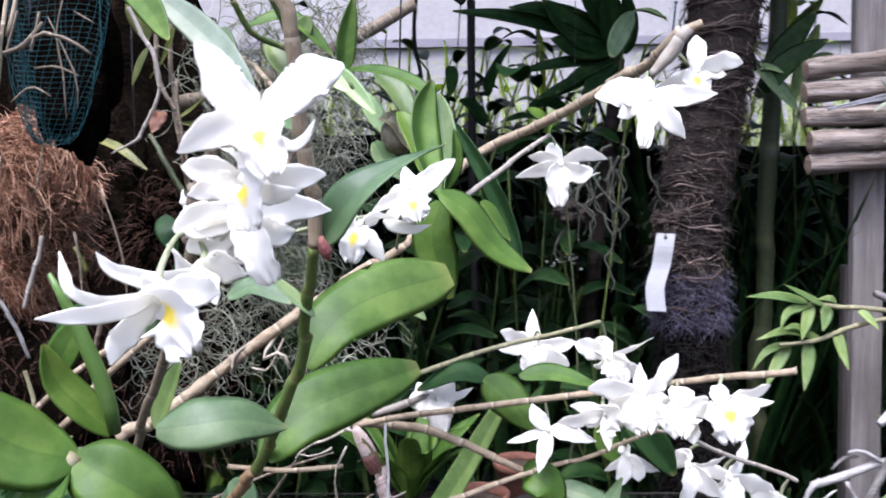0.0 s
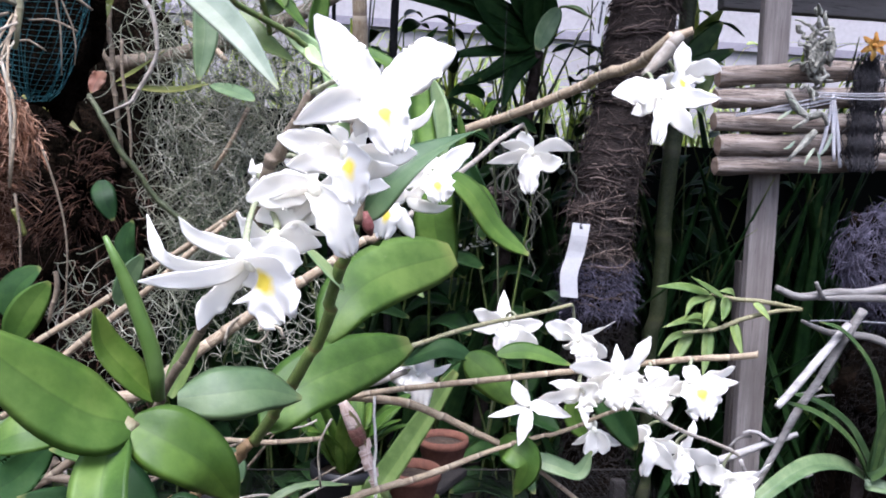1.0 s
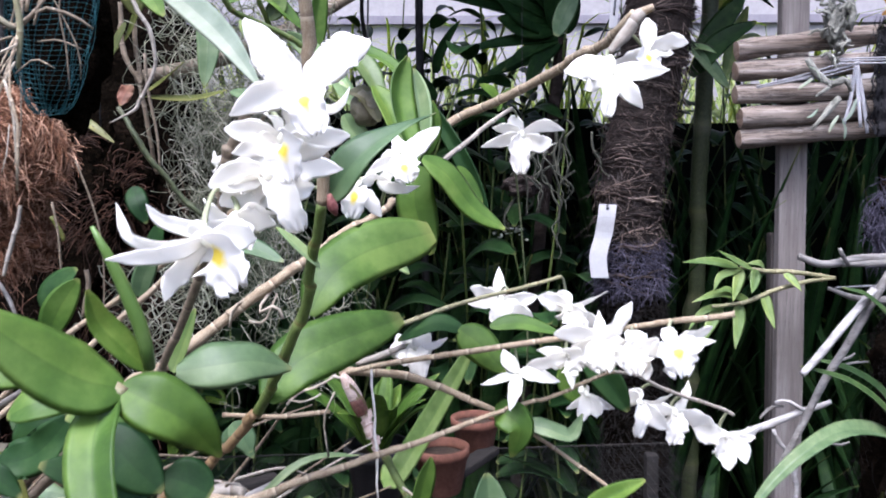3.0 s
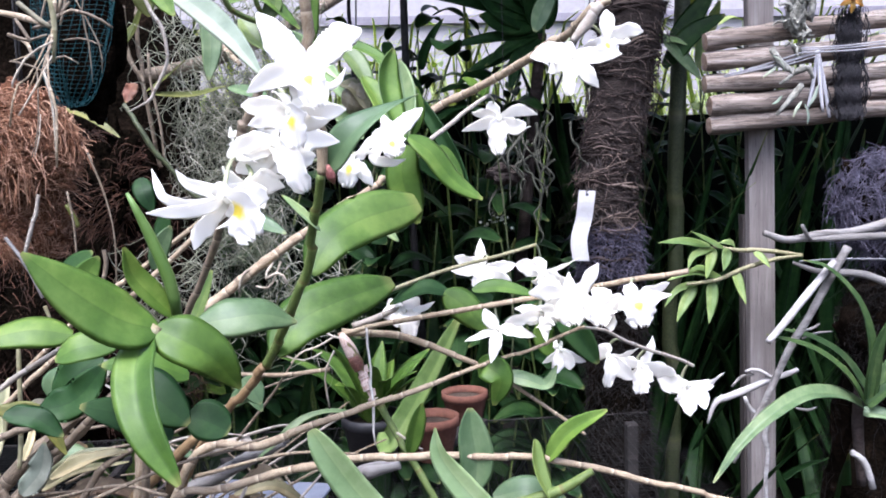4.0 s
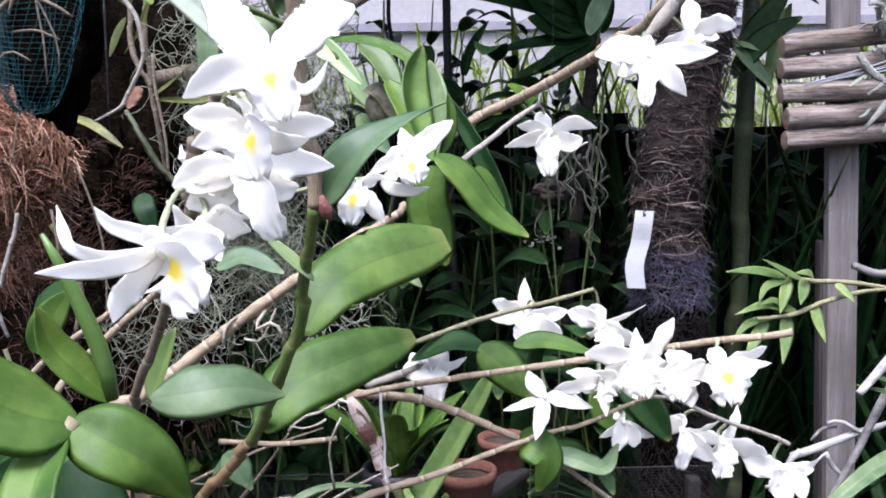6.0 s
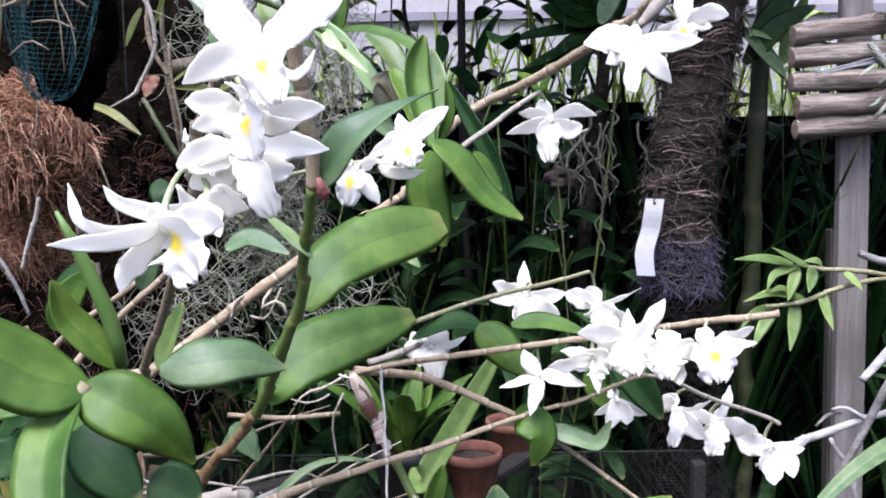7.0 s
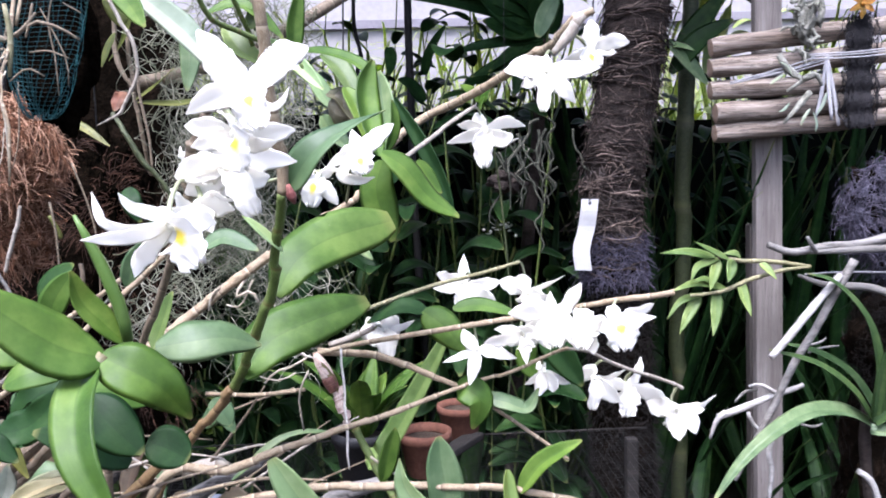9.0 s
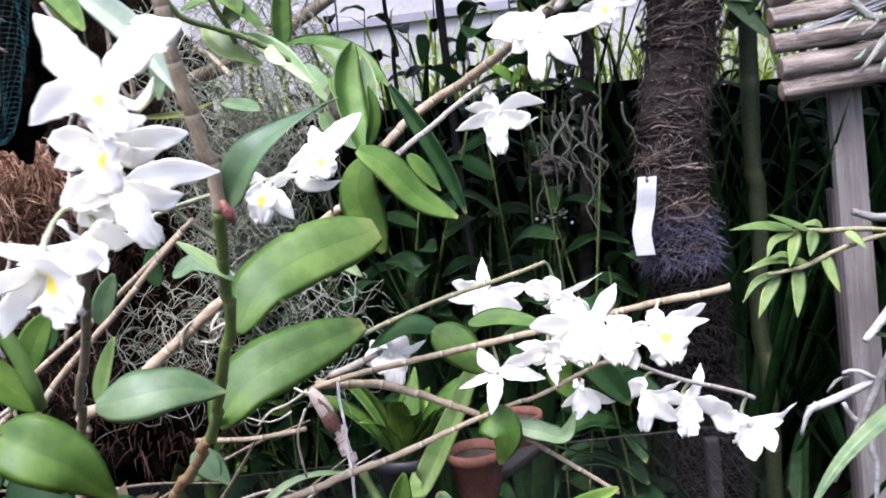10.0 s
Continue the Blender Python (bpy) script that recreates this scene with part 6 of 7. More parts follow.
def flower(owner, centre, face, tepals, lip, seed):
    """A white orchid flower: sepals and petals, a frilled lip with a yellow throat, a column and its stalk."""
    r = random.Random(seed)
    c, z = np.array(centre), np.array(unit(face))
    L = max(np.linalg.norm(np.array(p[-1]) - c) for p, w in tepals)
    low = np.array(lip[0][-1]) - c if lip else np.array((0, 0, -1.0))
    x = unit(np.cross(-low, z))
    y = np.cross(z, x)
    m = Matrix.Translation(centre) @ Matrix((x, y, z)).transposed().to_4x4()
    bm = bmesh.new()
    bmesh.ops.create_uvsphere(bm, u_segments=12, v_segments=8, radius=1.0)
    for q in bm.verts:
        q.co = m @ Vector((q.co.x * 0.07 * L, q.co.y * 0.08 * L + 0.02 * L, q.co.z * 0.14 * L))
    root = part("flower", bm, PETAL, owner, "white orchid flower")
    for k, (pts, width) in enumerate(tepals):
        tepal(root, c, pts, 1.2 * width, face, "petal" if width > 0.3 * L else "sepal", r)
    if lip:
        v, f, u = lip_data(c, lip[0], 1.25 * lip[1], face, r)
        shown = seed in THROATS
        ob = make("lip", v, f, LIP if shown else PETAL, root, "frilled white lip with a yellow throat" if shown else "frilled white lip seen from its pale back", u)
        sol = ob.modifiers.new("thickness", "SOLIDIFY")
        sol.thickness, sol.offset = 0.0005, 0
    back = c - z * 0.22 * L + y * 0.06 * L
    spots = np.concatenate(CANES)
    best = spots[int(np.argmin(np.linalg.norm(spots - c, axis=1)))]
    way = [tuple(c - z * 0.02 * L), tuple(back), tuple(0.5 * (back + best) + np.array((0, 0, 0.14 * L))), tuple(best)]
    tube("flower_stalk", way, [0.0024, 0.0018, 0.0012, 0.0013], STALK, root, "pale green flower stalk", sides=7, count=14)
    return root


THROATS = (1, 2, 5, 7, 8, 10, 17)  # flowers that turn their yellow throat towards the path
STALK = rough_material("flower_stalk", [(0.5, 0.56, 0.3), (0.6, 0.64, 0.4), (0.7, 0.72, 0.52)], 60, 300, 0.5, through_amount=0.15)
WHITE_FLOWERS = [
    # centre, way it faces, petals and sepals as (points, width), lip as (points, width), seed
    ((-0.068, 0.336, 1.240), (0.1, -0.95, -0.15), [([(-0.081, 0.338, 1.256), (-0.095, 0.340, 1.275)], 0.0156), ([(-0.051, 0.340, 1.258), (-0.035, 0.344, 1.265)], 0.0165), ([(-0.086, 0.338, 1.239), (-0.103, 0.340, 1.230)], 0.0129), ([(-0.056, 0.335, 1.232), (-0.049, 0.333, 1.235), (-0.045, 0.332, 1.242)], 0.0038), ([(-0.073, 0.342, 1.234), (-0.077, 0.348, 1.226)], 0.0098)], ([(-0.066, 0.328, 1.235), (-0.061, 0.326, 1.220)], 0.0191), 1),
    ((-0.081, 0.360, 1.219), (-0.1, -0.9, -0.3), [([(-0.094, 0.363, 1.224), (-0.112, 0.366, 1.224)], 0.0115), ([(-0.094, 0.360, 1.216), (-0.107, 0.360, 1.212)], 0.0105), ([(-0.064, 0.366, 1.220), (-0.048, 0.372, 1.221)], 0.0110), ([(-0.069, 0.360, 1.213), (-0.057, 0.360, 1.214)], 0.0086), ([(-0.085, 0.367, 1.227), (-0.091, 0.374, 1.233)], 0.0143), ([(-0.073, 0.367, 1.227), (-0.068, 0.374, 1.230)], 0.0119)], ([(-0.079, 0.352, 1.213), (-0.076, 0.350, 1.198)], 0.0182), 2),
    ((-0.095, 0.400, 1.202), (0.15, -0.9, -0.3), [([(-0.075, 0.418, 1.206), (-0.056, 0.435, 1.203)], 0.0133), ([(-0.111, 0.400, 1.201), (-0.128, 0.400, 1.194)], 0.0165), ([(-0.107, 0.404, 1.194), (-0.124, 0.408, 1.184)], 0.0160), ([(-0.102, 0.410, 1.210), (-0.112, 0.420, 1.215)], 0.0176), ([(-0.081, 0.410, 1.194), (-0.072, 0.420, 1.194)], 0.0117), ([(-0.098, 0.405, 1.192), (-0.103, 0.410, 1.180)], 0.0133)], ([(-0.088, 0.393, 1.194), (-0.082, 0.391, 1.181), (-0.077, 0.390, 1.171)], 0.0160), 3),
    ((-0.114, 0.396, 1.176), (-0.05, -0.8, -0.5), [([(-0.103, 0.396, 1.177), (-0.091, 0.396, 1.174)], 0.0142), ([(-0.108, 0.392, 1.169), (-0.104, 0.388, 1.160)], 0.0121), ([(-0.103, 0.394, 1.187), (-0.095, 0.392, 1.182), (-0.082, 0.390, 1.180)], 0.0042), ([(-0.131, 0.389, 1.174), (-0.149, 0.383, 1.179), (-0.156, 0.376, 1.186)], 0.0079), ([(-0.126, 0.406, 1.181), (-0.135, 0.416, 1.185)], 0.0153), ([(-0.119, 0.401, 1.169), (-0.125, 0.406, 1.162)], 0.0132)], None, 4),
    ((-0.121, 0.366, 1.169), (0.15, -0.75, -0.55), [([(-0.147, 0.365, 1.168), (-0.161, 0.365, 1.174), (-0.167, 0.364, 1.186)], 0.0073), ([(-0.137, 0.356, 1.166), (-0.152, 0.346, 1.163), (-0.164, 0.336, 1.161)], 0.0083), ([(-0.134, 0.363, 1.156), (-0.140, 0.361, 1.147), (-0.143, 0.358, 1.136)], 0.0112), ([(-0.108, 0.372, 1.171), (-0.099, 0.378, 1.166)], 0.0136), ([(-0.127, 0.371, 1.173), (-0.135, 0.376, 1.171)], 0.0122), ([(-0.129, 0.368, 1.162), (-0.131, 0.370, 1.152)], 0.0122)], ([(-0.115, 0.358, 1.162), (-0.105, 0.356, 1.145)], 0.0272), 5),
    ((-0.126, 0.415, 1.206), (-0.4, -0.8, -0.2), [([(-0.127, 0.415, 1.210), (-0.128, 0.415, 1.215)], 0.0044), ([(-0.125, 0.417, 1.202), (-0.123, 0.419, 1.196)], 0.0061), ([(-0.125, 0.417, 1.209), (-0.123, 0.419, 1.213)], 0.0039)], None, 6),
    ((-0.021, 0.543, 1.210), (0.1, -1, -0.1), [([(-0.009, 0.549, 1.221), (0.008, 0.555, 1.234)], 0.0124), ([(-0.023, 0.549, 1.220), (-0.026, 0.555, 1.230)], 0.0099), ([(-0.033, 0.545, 1.208), (-0.047, 0.547, 1.200)], 0.0095), ([(-0.035, 0.541, 1.194), (-0.020, 0.539, 1.189), (-0.008, 0.537, 1.191)], 0.0080), ([(-0.029, 0.548, 1.213), (-0.037, 0.553, 1.210)], 0.0088)], ([(-0.019, 0.535, 1.204), (-0.016, 0.533, 1.194)], 0.0204), 7),
    ((-0.051, 0.515, 1.193), (-0.05, -0.9, -0.3), [([(-0.043, 0.509, 1.182), (-0.036, 0.503, 1.170)], 0.0093), ([(-0.044, 0.525, 1.197), (-0.042, 0.535, 1.203)], 0.0069), ([(-0.060, 0.525, 1.198), (-0.067, 0.535, 1.196)], 0.0090), ([(-0.040, 0.525, 1.199), (-0.029, 0.535, 1.195)], 0.0062)], ([(-0.054, 0.507, 1.185), (-0.056, 0.505, 1.171)], 0.0173), 8),
    ((0.130, 0.532, 1.271), (0.05, -0.9, -0.3), [([(0.116, 0.534, 1.275), (0.098, 0.536, 1.272)], 0.0162), ([(0.153, 0.534, 1.272), (0.175, 0.536, 1.273)], 0.0117), ([(0.142, 0.526, 1.257), (0.152, 0.520, 1.243)], 0.0122), ([(0.127, 0.538, 1.278), (0.123, 0.544, 1.282)], 0.0144), ([(0.118, 0.534, 1.263), (0.112, 0.536, 1.259)], 0.0090)], ([(0.127, 0.524, 1.257), (0.125, 0.522, 1.239)], 0.0122), 9),
    ((0.195, 0.655, 1.303), (0.05, -1, -0.1), [([(0.195, 0.658, 1.319), (0.197, 0.661, 1.332)], 0.0128), ([(0.214, 0.657, 1.311), (0.232, 0.659, 1.310)], 0.0134), ([(0.180, 0.657, 1.296), (0.163, 0.659, 1.290)], 0.0118), ([(0.211, 0.660, 1.303), (0.221, 0.665, 1.302)], 0.0096), ([(0.187, 0.659, 1.297), (0.183, 0.663, 1.293)], 0.0086)], ([(0.193, 0.647, 1.295), (0.198, 0.645, 1.286)], 0.0203), 10),
    ((0.108, 0.815, 1.238), (0.05, -0.85, -0.35), [([(0.130, 0.819, 1.249), (0.156, 0.823, 1.242)], 0.0142), ([(0.125, 0.812, 1.230), (0.139, 0.809, 1.232)], 0.0168), ([(0.089, 0.818, 1.234), (0.065, 0.821, 1.225)], 0.0129), ([(0.092, 0.817, 1.245), (0.077, 0.819, 1.246)], 0.0142), ([(0.130, 0.821, 1.227), (0.149, 0.827, 1.228)], 0.0077), ([(0.101, 0.821, 1.250), (0.096, 0.827, 1.255)], 0.0155)], ([(0.104, 0.807, 1.224), (0.105, 0.805, 1.198)], 0.0232), 11),
    ((0.076, 0.745, 1.073), (-0.05, -0.85, -0.35), [([(0.075, 0.751, 1.087), (0.076, 0.757, 1.103)], 0.0113), ([(0.061, 0.747, 1.080), (0.046, 0.749, 1.084)], 0.0151), ([(0.094, 0.747, 1.072), (0.114, 0.749, 1.073)], 0.0138), ([(0.092, 0.740, 1.062), (0.107, 0.735, 1.054)], 0.0164), ([(0.058, 0.743, 1.071), (0.041, 0.741, 1.071)], 0.0101)], ([(0.074, 0.737, 1.065), (0.070, 0.735, 1.050)], 0.0214), 12),
    ((0.140, 0.720, 1.067), (-0.05, -0.85, -0.35), [([(0.160, 0.730, 1.072), (0.183, 0.740, 1.078)], 0.0086), ([(0.124, 0.722, 1.074), (0.110, 0.724, 1.077)], 0.0159), ([(0.136, 0.720, 1.061), (0.126, 0.720, 1.058)], 0.0147), ([(0.153, 0.714, 1.060), (0.165, 0.708, 1.051)], 0.0196), ([(0.134, 0.725, 1.077), (0.129, 0.730, 1.078)], 0.0147)], ([(0.144, 0.712, 1.059), (0.148, 0.710, 1.045)], 0.0220), 13),
    ((0.148, 0.628, 1.054), (0, -0.95, -0.25), [([(0.164, 0.633, 1.067), (0.179, 0.638, 1.084)], 0.0148), ([(0.148, 0.633, 1.066), (0.149, 0.638, 1.078)], 0.0099), ([(0.128, 0.630, 1.061), (0.108, 0.632, 1.060)], 0.0165), ([(0.165, 0.630, 1.046), (0.177, 0.632, 1.043)], 0.0176), ([(0.134, 0.633, 1.047), (0.126, 0.638, 1.042)], 0.0165)], ([(0.147, 0.620, 1.043), (0.149, 0.618, 1.030)], 0.0307), 14),
    ((0.123, 0.640, 1.039), (-0.1, -0.9, -0.3), [([(0.104, 0.640, 1.037), (0.085, 0.640, 1.031)], 0.0134), ([(0.108, 0.644, 1.043), (0.096, 0.648, 1.042)], 0.0089), ([(0.123, 0.635, 1.027), (0.124, 0.630, 1.011)], 0.0095), ([(0.133, 0.645, 1.048), (0.138, 0.650, 1.053)], 0.0167), ([(0.113, 0.642, 1.034), (0.104, 0.644, 1.030)], 0.0123)], ([(0.125, 0.632, 1.036), (0.132, 0.630, 1.029)], 0.0245), 15),
    ((0.173, 0.612, 1.050), (0.05, -0.95, -0.2), [([(0.180, 0.608, 1.035), (0.182, 0.604, 1.024)], 0.0108), ([(0.162, 0.614, 1.043), (0.155, 0.616, 1.039)], 0.0151), ([(0.188, 0.615, 1.052), (0.196, 0.618, 1.051)], 0.0140), ([(0.175, 0.617, 1.059), (0.178, 0.622, 1.063)], 0.0161)], ([(0.171, 0.604, 1.045), (0.171, 0.602, 1.031)], 0.0269), 16),
    ((0.201, 0.600, 1.056), (0.1, -0.95, -0.2), [([(0.219, 0.603, 1.062), (0.239, 0.606, 1.067)], 0.0127), ([(0.219, 0.598, 1.057), (0.238, 0.596, 1.057)], 0.0090), ([(0.191, 0.602, 1.052), (0.184, 0.604, 1.045)], 0.0138), ([(0.199, 0.605, 1.063), (0.196, 0.610, 1.066)], 0.0117)], ([(0.203, 0.592, 1.050), (0.206, 0.590, 1.031)], 0.0328), 17),
    ((0.079, 0.648, 1.023), (-0.1, -0.9, 0.2), [([(0.070, 0.648, 1.034), (0.066, 0.648, 1.044)], 0.0113), ([(0.062, 0.650, 1.016), (0.046, 0.652, 1.011)], 0.0068), ([(0.097, 0.648, 1.019), (0.117, 0.648, 1.013)], 0.0113), ([(0.075, 0.643, 1.007), (0.070, 0.638, 0.991)], 0.0107)], None, 18),
    ((0.148, 0.680, 0.992), (0.05, -0.88, -0.36), [([(0.139, 0.680, 0.985), (0.129, 0.680, 0.977)], 0.0076), ([(0.144, 0.676, 0.979), (0.141, 0.672, 0.968)], 0.0117), ([(0.155, 0.678, 0.981), (0.157, 0.676, 0.970)], 0.0129), ([(0.162, 0.682, 0.983), (0.176, 0.684, 0.975)], 0.0076), ([(0.146, 0.684, 0.997), (0.146, 0.688, 1.000)], 0.0094)], None, 19),
    ((0.200, 0.688, 0.981), (0.1, -0.88, -0.36), [([(0.217, 0.692, 0.982), (0.238, 0.696, 0.985)], 0.0094), ([(0.193, 0.690, 0.985), (0.187, 0.692, 0.987)], 0.0165), ([(0.212, 0.685, 0.969), (0.225, 0.682, 0.955)], 0.0153), ([(0.198, 0.693, 0.989), (0.193, 0.698, 0.988)], 0.0118)], ([(0.199, 0.680, 0.970), (0.196, 0.678, 0.951)], 0.0153), 20),
    ((0.238, 0.700, 0.966), (0.1, -0.88, -0.36), [([(0.250, 0.706, 0.979), (0.257, 0.712, 0.993)], 0.0114), ([(0.222, 0.703, 0.971), (0.214, 0.706, 0.974)], 0.0120), ([(0.258, 0.698, 0.962), (0.277, 0.696, 0.952)], 0.0168), ([(0.228, 0.700, 0.957), (0.221, 0.700, 0.953)], 0.0108)], ([(0.236, 0.692, 0.954), (0.233, 0.690, 0.939)], 0.0215), 21),
    ((0.287, 0.700, 0.942), (0.2, -0.88, -0.36), [([(0.312, 0.706, 0.943), (0.336, 0.712, 0.950)], 0.0090), ([(0.303, 0.700, 0.938), (0.321, 0.700, 0.937)], 0.0102), ([(0.273, 0.705, 0.945), (0.260, 0.710, 0.950)], 0.0191), ([(0.286, 0.693, 0.926), (0.289, 0.686, 0.910)], 0.0168), ([(0.301, 0.693, 0.931), (0.306, 0.686, 0.916)], 0.0156)], ([(0.282, 0.692, 0.937), (0.276, 0.690, 0.926)], 0.0203), 22),
    ((-0.011, 0.690, 1.036), (0, -0.75, 0.55), [([(0.007, 0.696, 1.038), (0.020, 0.702, 1.044)], 0.0067), ([(-0.024, 0.692, 1.037), (-0.035, 0.694, 1.032)], 0.0224), ([(-0.008, 0.687, 1.028), (-0.003, 0.684, 1.018)], 0.0224), ([(-0.021, 0.690, 1.032), (-0.029, 0.690, 1.028)], 0.0224), ([(-0.003, 0.695, 1.039), (0.005, 0.700, 1.034)], 0.0213)], ([(-0.009, 0.682, 1.027), (-0.007, 0.680, 1.011)], 0.0201), 28),
]
for row in WHITE_FLOWERS:
    flower(orchid, *row)

# ---- pale-leaved orchid hanging above ----
upper = plant("hanging_orchid", (-0.203, 0.850, 1.377), "hanging orchid with long pale green leaves", "orchid")
tube("cane", [(-0.207, 0.800, 1.397), (-0.194, 0.820, 1.371), (-0.164, 0.850, 1.359), (-0.122, 0.870, 1.338), (-0.094, 0.880, 1.315)], [0.003, 0.0032, 0.003], CANE_GREEN, upper, sides=9, joint=0.03)
tube("cane", [(-0.182, 0.850, 1.411), (-0.167, 0.880, 1.373), (-0.163, 0.900, 1.353)], [0.003], CANE_GREEN, upper, sides=9, joint=0.03)
tube("hanger", [(-0.207, 0.800, 1.397), (-0.212, 0.800, 1.617), (-0.215, 0.800, 1.808)], [0.0015], WIRE, upper, sides=5, count=6)
for pts, w, m, nrm, kw in (
    ([(-0.247, 0.720, 1.383), (-0.197, 0.680, 1.343), (-0.161, 0.640, 1.308), (-0.130, 0.600, 1.268)], 0.026, LEAF_SILVER, (-0.3, -0.8, 0.5), dict(fold=0.05, shape=(0.4, 0.8))),
    ([(-0.221, 0.820, 1.376), (-0.216, 0.810, 1.335), (-0.220, 0.800, 1.290)], 0.024, LEAF_BLUE, (0.2, -0.95, 0.1), dict(fold=0.2)),
    ([(-0.117, 0.920, 1.346), (-0.116, 0.920, 1.378), (-0.106, 0.920, 1.426)], 0.024, LEAF, (0.5, -0.8, 0.2), dict(fold=0.3)),
    ([(-0.117, 0.920, 1.347), (-0.076, 0.900, 1.342), (-0.032, 0.880, 1.322), (0.001, 0.860, 1.280)], 0.024, LEAF, (0.2, -0.6, 0.8), dict(fold=0.15)),
    ([(-0.148, 0.900, 1.359), (-0.110, 0.880, 1.329), (-0.077, 0.860, 1.294)], 0.022, LEAF_PALE, (-0.4, -0.8, 0.4), dict(fold=0.2)),
    ([(-0.212, 0.880, 1.389), (-0.168, 0.880, 1.395), (-0.124, 0.880, 1.357)], 0.026, LEAF, (0.1, -0.6, 0.8), dict(fold=0.2)),
    ([(-0.165, 0.880, 1.371), (-0.154, 0.880, 1.385), (-0.149, 0.880, 1.399)], 0.022, LEAF_YOUNG, (0, -1, 0.2), dict()),
    ([(-0.273, 0.700, 1.393), (-0.242, 0.680, 1.366), (-0.219, 0.660, 1.335)], 0.024, LEAF, (-0.3, -0.8, 0.4), dict()),
    ([(-0.201, 0.920, 1.378), (-0.174, 0.900, 1.344), (-0.138, 0.900, 1.325)], 0.03, LEAF_YOUNG, (0, -0.6, 0.8), dict(fold=0.2)),
    ([(-0.122, 0.870, 1.340), (-0.116, 0.860, 1.327), (-0.101, 0.850, 1.315)], 0.015, LEAF_PALE, (-0.3, -0.8, 0.5), dict()),
    ([(-0.047, 0.800, 1.289), (-0.031, 0.780, 1.258), (-0.022, 0.760, 1.224)], 0.03, LEAF, (0.5, -0.8, 0.3), dict(fold=0.3)),
):
    leaf(upper, pts, w, m, nrm, **kw)
bulbs = plant("ball_bulb_orchid", (-0.060, 0.950, 1.276), "small orchid with ochre bulbs and pale sheaths", "orchid")
part("bulb", lump((-0.061, 0.950, 1.278), (0.02, 0.018, 0.022), 0.15, 2, 3), PALEBULB, bulbs)
for pts, w, m in (([(-0.086, 0.950, 1.348), (-0.061, 0.940, 1.325), (-0.039, 0.920, 1.283)], 0.03, LEAF_YOUNG), ([(-0.081, 0.950, 1.298), (-0.059, 0.940, 1.289), (-0.046, 0.930, 1.260)], 0.03, LEAF_DRY), ([(-0.089, 0.950, 1.270), (-0.076, 0.950, 1.248), (-0.055, 0.950, 1.225)], 0.03, LEAF_PALE), ([(-0.107, 0.980, 1.331), (-0.089, 0.970, 1.300), (-0.075, 0.960, 1.277)], 0.025, LEAF_PALE)):
    leaf(bulbs, pts, w, m, fold=0.2)
tube("hanger", [(-0.061, 0.950, 1.283), (-0.054, 0.950, 1.473), (-0.037, 0.950, 1.874)], [0.0012], WIRE, bulbs, sides=5, count=6)

# ---- right side: branching driftwood, strap-leaved plant, grey fibre ball, light green fern-like orchid ----
drift = plant("driftwood_branch", (0.756, 1.250, 1.047), "bleached grey driftwood branch with cut twigs", "branch")
